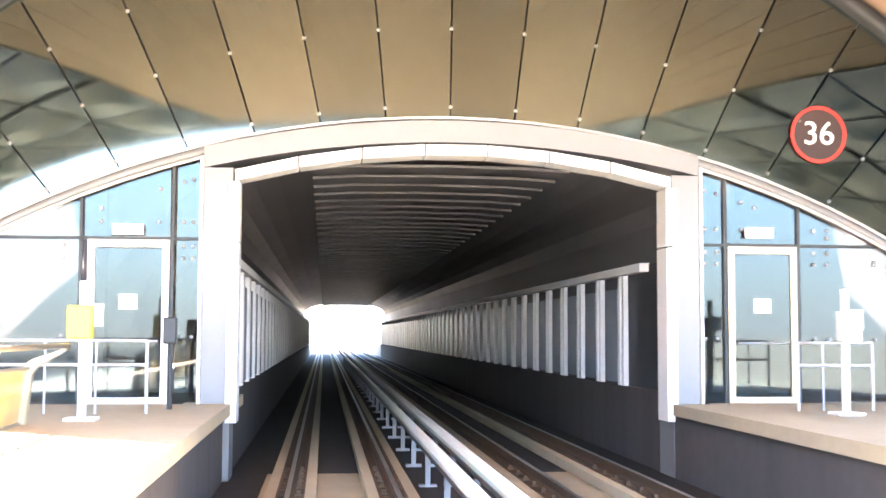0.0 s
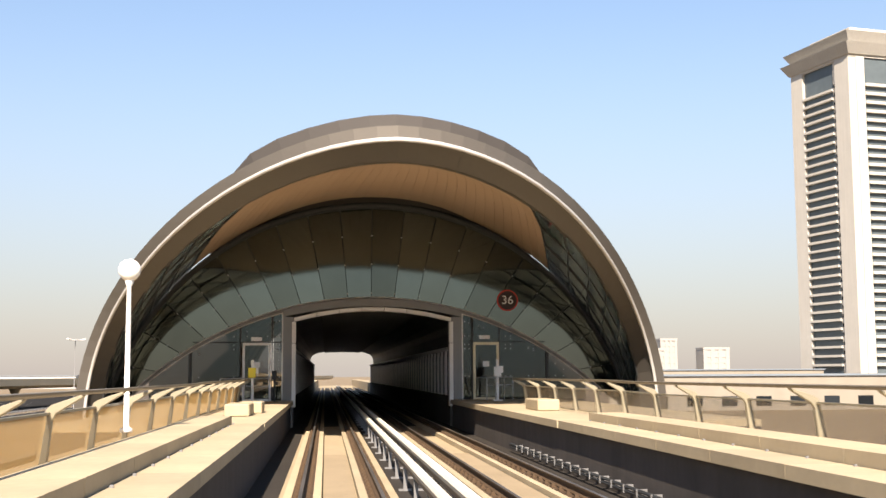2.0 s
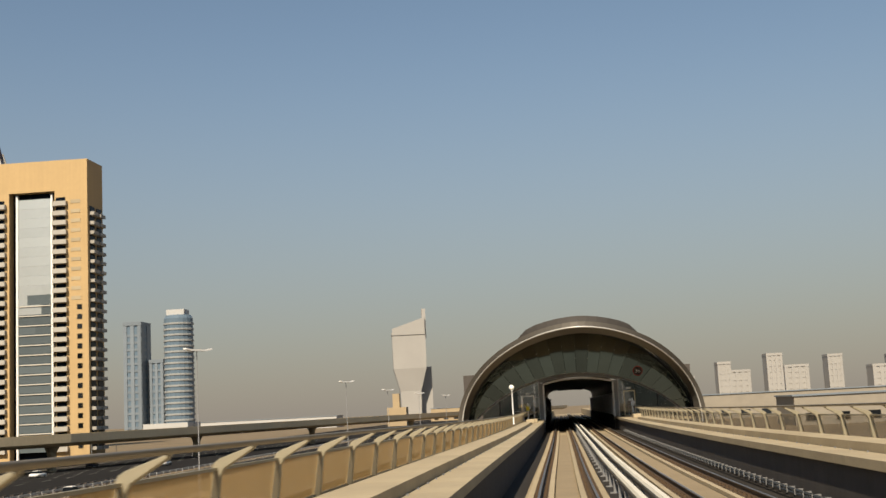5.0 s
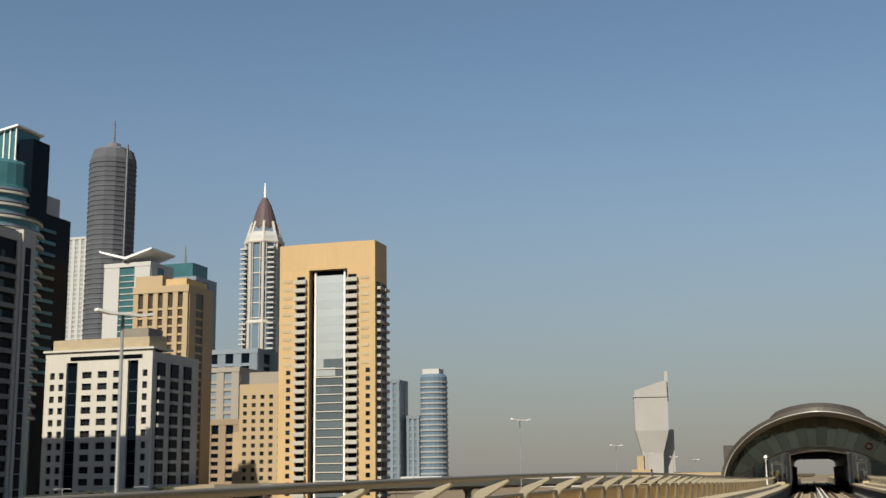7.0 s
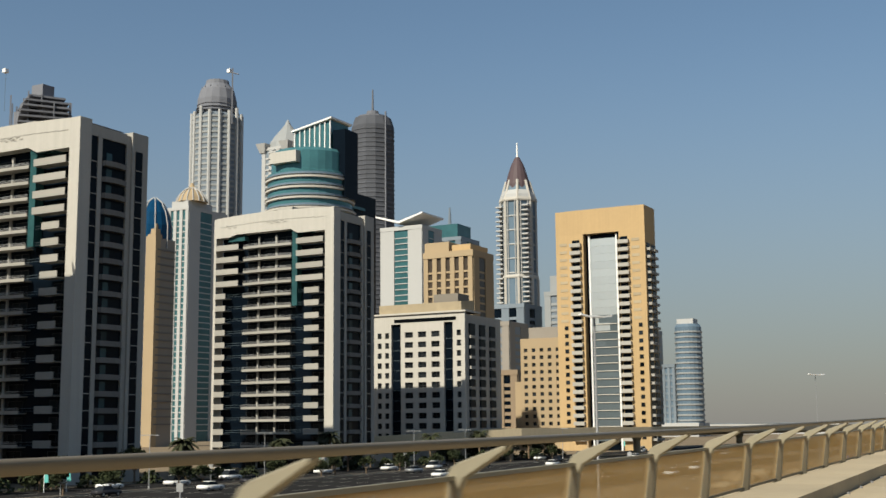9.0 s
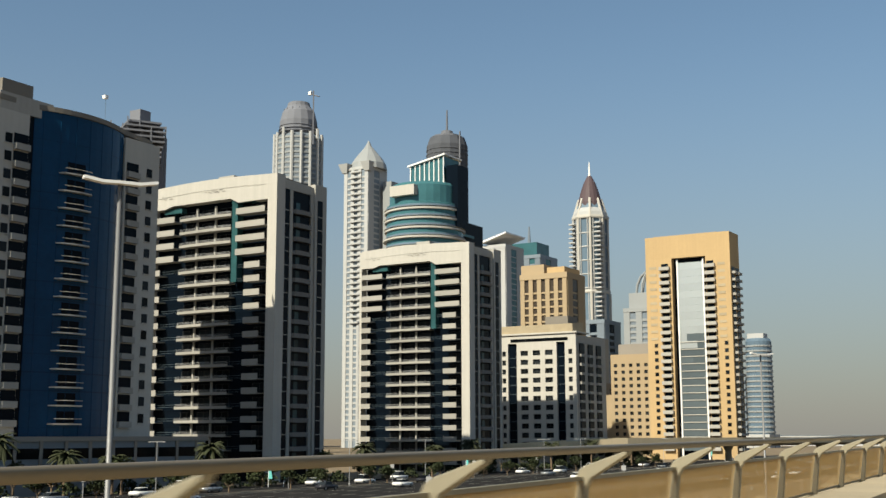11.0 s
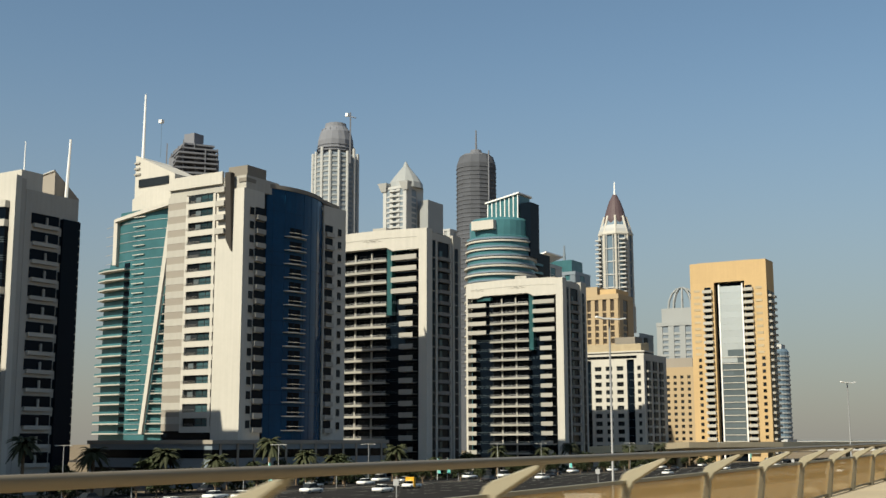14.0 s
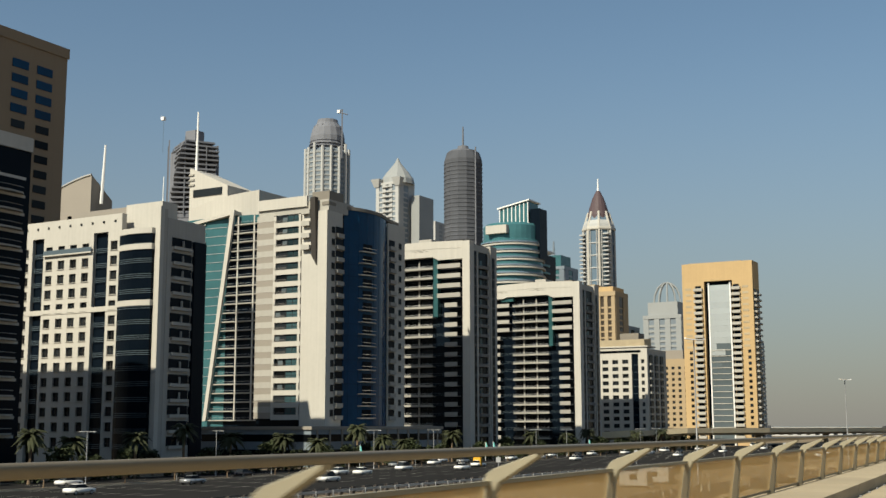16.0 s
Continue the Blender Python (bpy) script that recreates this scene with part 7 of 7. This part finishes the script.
for f_, (x, y) in zip(fleet, ((-112, -230), (-108, 210), (-120, 190), (-133, 205))):
    f_.matrix_basis = pose(x, y, G + 0.02, 0, 0, 180)

# ---- signs, flags and works clutter ----
for x, y in ((-139, -54.6), (-139, -50), (-150, 236), (-139, -118), (-139, 20)):
    f = thing("banner_flag", "teal feather flag on a white pole by the road", "flag", "roadside flags")
    bm = bmesh.new()
    stick(bm, (x, y, G), (x, y, G + 5.2), 0.06, 8)
    part("pole", bm, WHITE_TRIM, f)
    bm = bmesh.new()
    prism(bm, [(x + 0.06, y - 0.015), (x + 0.95, y - 0.015), (x + 0.95, y + 0.015), (x + 0.06, y + 0.015)], G + 1.6, G + 5.0)
    for v in bm.verts:
        if v.co.x > x + 0.5 and v.co.z > G + 3:
            v.co.x -= 0.6
    part("cloth", bm, FLAG, f, "teal cloth")
for k, (x, y) in enumerate(((-130, -190), (-130, -163), (-130, -136), (-130, -108), (-130, -60), (-130, -26), (-130, 8), (-130, 40), (-82, -160), (-82, -90), (-82, -20), (-82, 50))):
    s_ = thing("road_sign", "small grey road sign on a grey pole", "road sign", "road signs")
    bm = bmesh.new()
    stick(bm, (x, y, G), (x, y, G + 4.2), 0.07, 8)
    part("pole", bm, GALV, s_)
    part("plate", boxed(x - 0.45, x + 0.45, y - 0.1, y - 0.06, G + 3.0, G + 3.9), GALV, s_, "blank grey plate")
for x, y, w, d_, h, mat, name, label in ((-52, -162, 5, 3, 2.6, WHITE, "site_cabin", "white site cabin on the sandy verge"), (-50.8, -175, 4.5, 2.6, 2.4, WHITE, "site_cabin", "white site cabin on the sandy verge"), (-117.5, -100.4, 2.0, 0.8, 2.2, AMBER, "roadworks_board", "yellow roadworks board beside the lane")):
    c = thing(name, label, "site equipment")
    bm = boxed(x - w / 2, x + w / 2, y - d_ / 2, y + d_ / 2, G + 0.25, G + h)
    bmesh.ops.bevel(bm, geom=bm.edges[:], offset=0.06, segments=1, affect="EDGES")
    part("box", bm, mat, c)
    part("skid", boxed(x - w / 2 + 0.2, x + w / 2 - 0.2, y - d_ / 2 + 0.2, y + d_ / 2 - 0.2, G - 0.02, G + 0.26), DARK_FRAME, c)
    if mat is WHITE:
        part("window", boxed(x - 0.6, x + 0.6, y - d_ / 2 - 0.03, y - d_ / 2, G + 1.2, G + 2.0), PANE, c)
    else:
        part("stripe", boxed(x - w / 2 + 0.1, x + w / 2 - 0.1, y - d_ / 2 - 0.02, y - d_ / 2, G + h * 0.5, G + h * 0.65), DARK_FRAME, c)
# mounds and blocks on the verge below the fence
for k in range(40):
    x, y = rp.uniform(-30, -9), -330 + 10.5 * k + rp.uniform(-3, 3)
    b_ = thing("concrete_block", "pale concrete block lying on the sandy verge", "block", "blocks on the verge")
    bm = boxed(-rp.uniform(0.4, 1.1), rp.uniform(0.4, 1.1), -0.5, 0.5, 0, rp.uniform(0.5, 1.0))
    bmesh.ops.bevel(bm, geom=bm.edges[:], offset=0.05, segments=1, affect="EDGES")
    ob_ = part("block", bm, KERB, b_)
    b_.location, b_.rotation_euler = (x, y, G - 0.02), (0, 0, rp.uniform(0, 3))

# picket barrier along the near carriageway, works fencing and rubble on the sandy verge
pick = thing("picket_barrier", "low dark picket barrier along the carriageway", "barrier")
part("rail", boxed(-79.9, -79.8, -330, 120, G + 0.9, G + 1.0), DARK_FRAME, pick)
pk = cube_mesh("picket", SHADE_GREY, 0.5, 0.5, 1.0)
for k in range(150):
    piece("picket", pk, pick, -79.85, -330 + 3 * k, G)
rub = thing("rubble", "pale rubble and stones scattered on the sandy verge", "rubble", kind="stuff")
bm = bmesh.new()
for k in range(1300):
    x, y, r = rp.uniform(-60, -6), rp.uniform(-330, 60), rp.uniform(0.12, 0.6) ** 1.4
    bmesh.ops.create_icosphere(bm, subdivisions=1, radius=r, matrix=Matrix.Translation((x, y, G + r * 0.3)) @ Matrix.Diagonal((1, rp.uniform(0.6, 1.5), rp.uniform(0.4, 0.8), 1)))
part("stone", bm, KERB, rub)
for k in range(34):
    x, y = rp.uniform(-58, -8), -330 + 11.5 * k + rp.uniform(-4, 4)
    m_ = thing("sand_heap", "low heap of pale sand on the verge", "heap", "sand heaps")
    bm = bmesh.new()
    r = rp.uniform(1.5, 3.4)
    lathe(bm, 0, 0, [(r, -0.05), (r * 0.8, r * 0.18), (r * 0.45, r * 0.36), (r * 0.12, r * 0.44)], 14)
    for v in bm.verts:
        v.co.x += 0.14 * r * math.sin(3.1 * v.co.y + k)
        v.co.y += 0.14 * r * math.sin(2.7 * v.co.x + k)
    part("heap", bm, CONCRETE if k % 3 else BED, m_, smooth=True)
    m_.location = (x, y, G)
for k in range(26):
    x, y = rp.uniform(-30, -9), -325 + 14.5 * k + rp.uniform(-5, 5)
    b_ = thing("verge_bush", "dusty green bush on the sandy verge", "shrub", "verge bushes")
    piece("leaves", crowns[k % 4], b_, 0, 0, 0.7)
    piece("stem", trunks[0], b_)
    b_.location, b_.scale = (x, y, G - 0.05), (0.42, 0.42, 0.42)
hoard = thing("works_hoarding", "white works hoarding of plain panels on the verge", "hoarding")
hp = cube_mesh("panel", WHITE, 0.08, 2.35, 2.0)
for k in range(60):
    if k % 11 not in (4, 5):
        piece("panel", hp, hoard, -31.3 + 0.25 * math.sin(k), -250 + 2.45 * k, G, 0.03 * math.sin(2 * k))
board = thing("blue_sign", "blue road sign board with white bars on two posts", "road sign")
for y in (-91.5, -86.5):
    part("post", boxed(-14.3, -14.1, y - 0.1, y + 0.1, G, -1.5), GALV, board)
part("plate", boxed(-14.1, -14.0, -92.5, -85.0, -4.2, -0.45), SIGN_BLUE, board, "blue plate")
for y, wd, z in ((-91.5, 3.4, -1.4), (-91.5, 5.0, -2.4), (-91.5, 2.6, -3.4)):
    part("bar", boxed(-14.0, -13.98, y, y + wd, z, z + 0.45), LETTER, board, "white bar of writing")

# ---- road flyover beyond the highway ----
fly = thing("flyover", "beige concrete road flyover on piers", "flyover", kind="structure")
pts = [(-176, 60), (-140, 115), (-122, 170), (-108, 240), (-92, 330), (-70, 450), (-40, 620), (0, 900)]
bm = bmesh.new()
prof = [(-5.6, 1.3), (-5.3, 1.3), (-5.25, 0.25), (5.25, 0.25), (5.3, 1.3), (5.6, 1.3), (5.6, -0.7), (2.4, -1.6), (-2.4, -1.6), (-5.6, -0.7)]
loops = []
for i, (x, y) in enumerate(pts):
    a, b = pts[max(0, i - 1)], pts[min(len(pts) - 1, i + 1)]
    d = Vector((b[0] - a[0], b[1] - a[1])).normalized()
    drop = 0.0 if i else -3.0
    loops.append([bm.verts.new((x + p * d.y, y - p * d.x, z + drop)) for p, z in prof])
for a, b in zip(loops, loops[1:]):
    for k in range(10):
        bm.faces.new((a[k], a[(k + 1) % 10], b[(k + 1) % 10], b[k]))
bm.faces.new(loops[0]), bm.faces.new(loops[-1][::-1])
bmesh.ops.recalc_face_normals(bm, faces=bm.faces)
part("deck", bm, LIT_PARAPET, fly, "beige parapets and deck, brightened as if sunlit")
for x, y in pts[1:-1]:
    bm = bmesh.new()
    lathe(bm, x, y, [(1.1, G), (1.1, -3), (1.8, -1.6)], 16)
    part("pier", bm, CONCRETE, fly)
# long low buildings on the other side
for x, y, w, d_, top, mat in ((70, 260, 220, 30, 1.2, KERB), (40, 430, 160, 30, 3.0, KERB), (-330, 900, 140, 30, 2.0, FAR_WHITE), (-120, 1000, 90, 30, 4.0, SAND_WALL), (330, 380, 120, 40, 4.5, TAN_WALL)):
    lb = thing("long_shed", "long low pale building on the plain", "building", "long low buildings")
    part("wall", boxed(x, x + w, y, y + d_, G, top), mat, lb)
    part("roof", boxed(x - 0.5, x + w + 0.5, y - 0.5, y + d_ + 0.5, top, top + 0.5), FAR_GREY, lb)
    sh = cube_mesh("opening", PANE, 4.0, 0.3, 2.4)
    for i in range(int(w / 9)):
        piece("opening", sh, lb, x + 5 + 9 * i, y, G + 1.2)
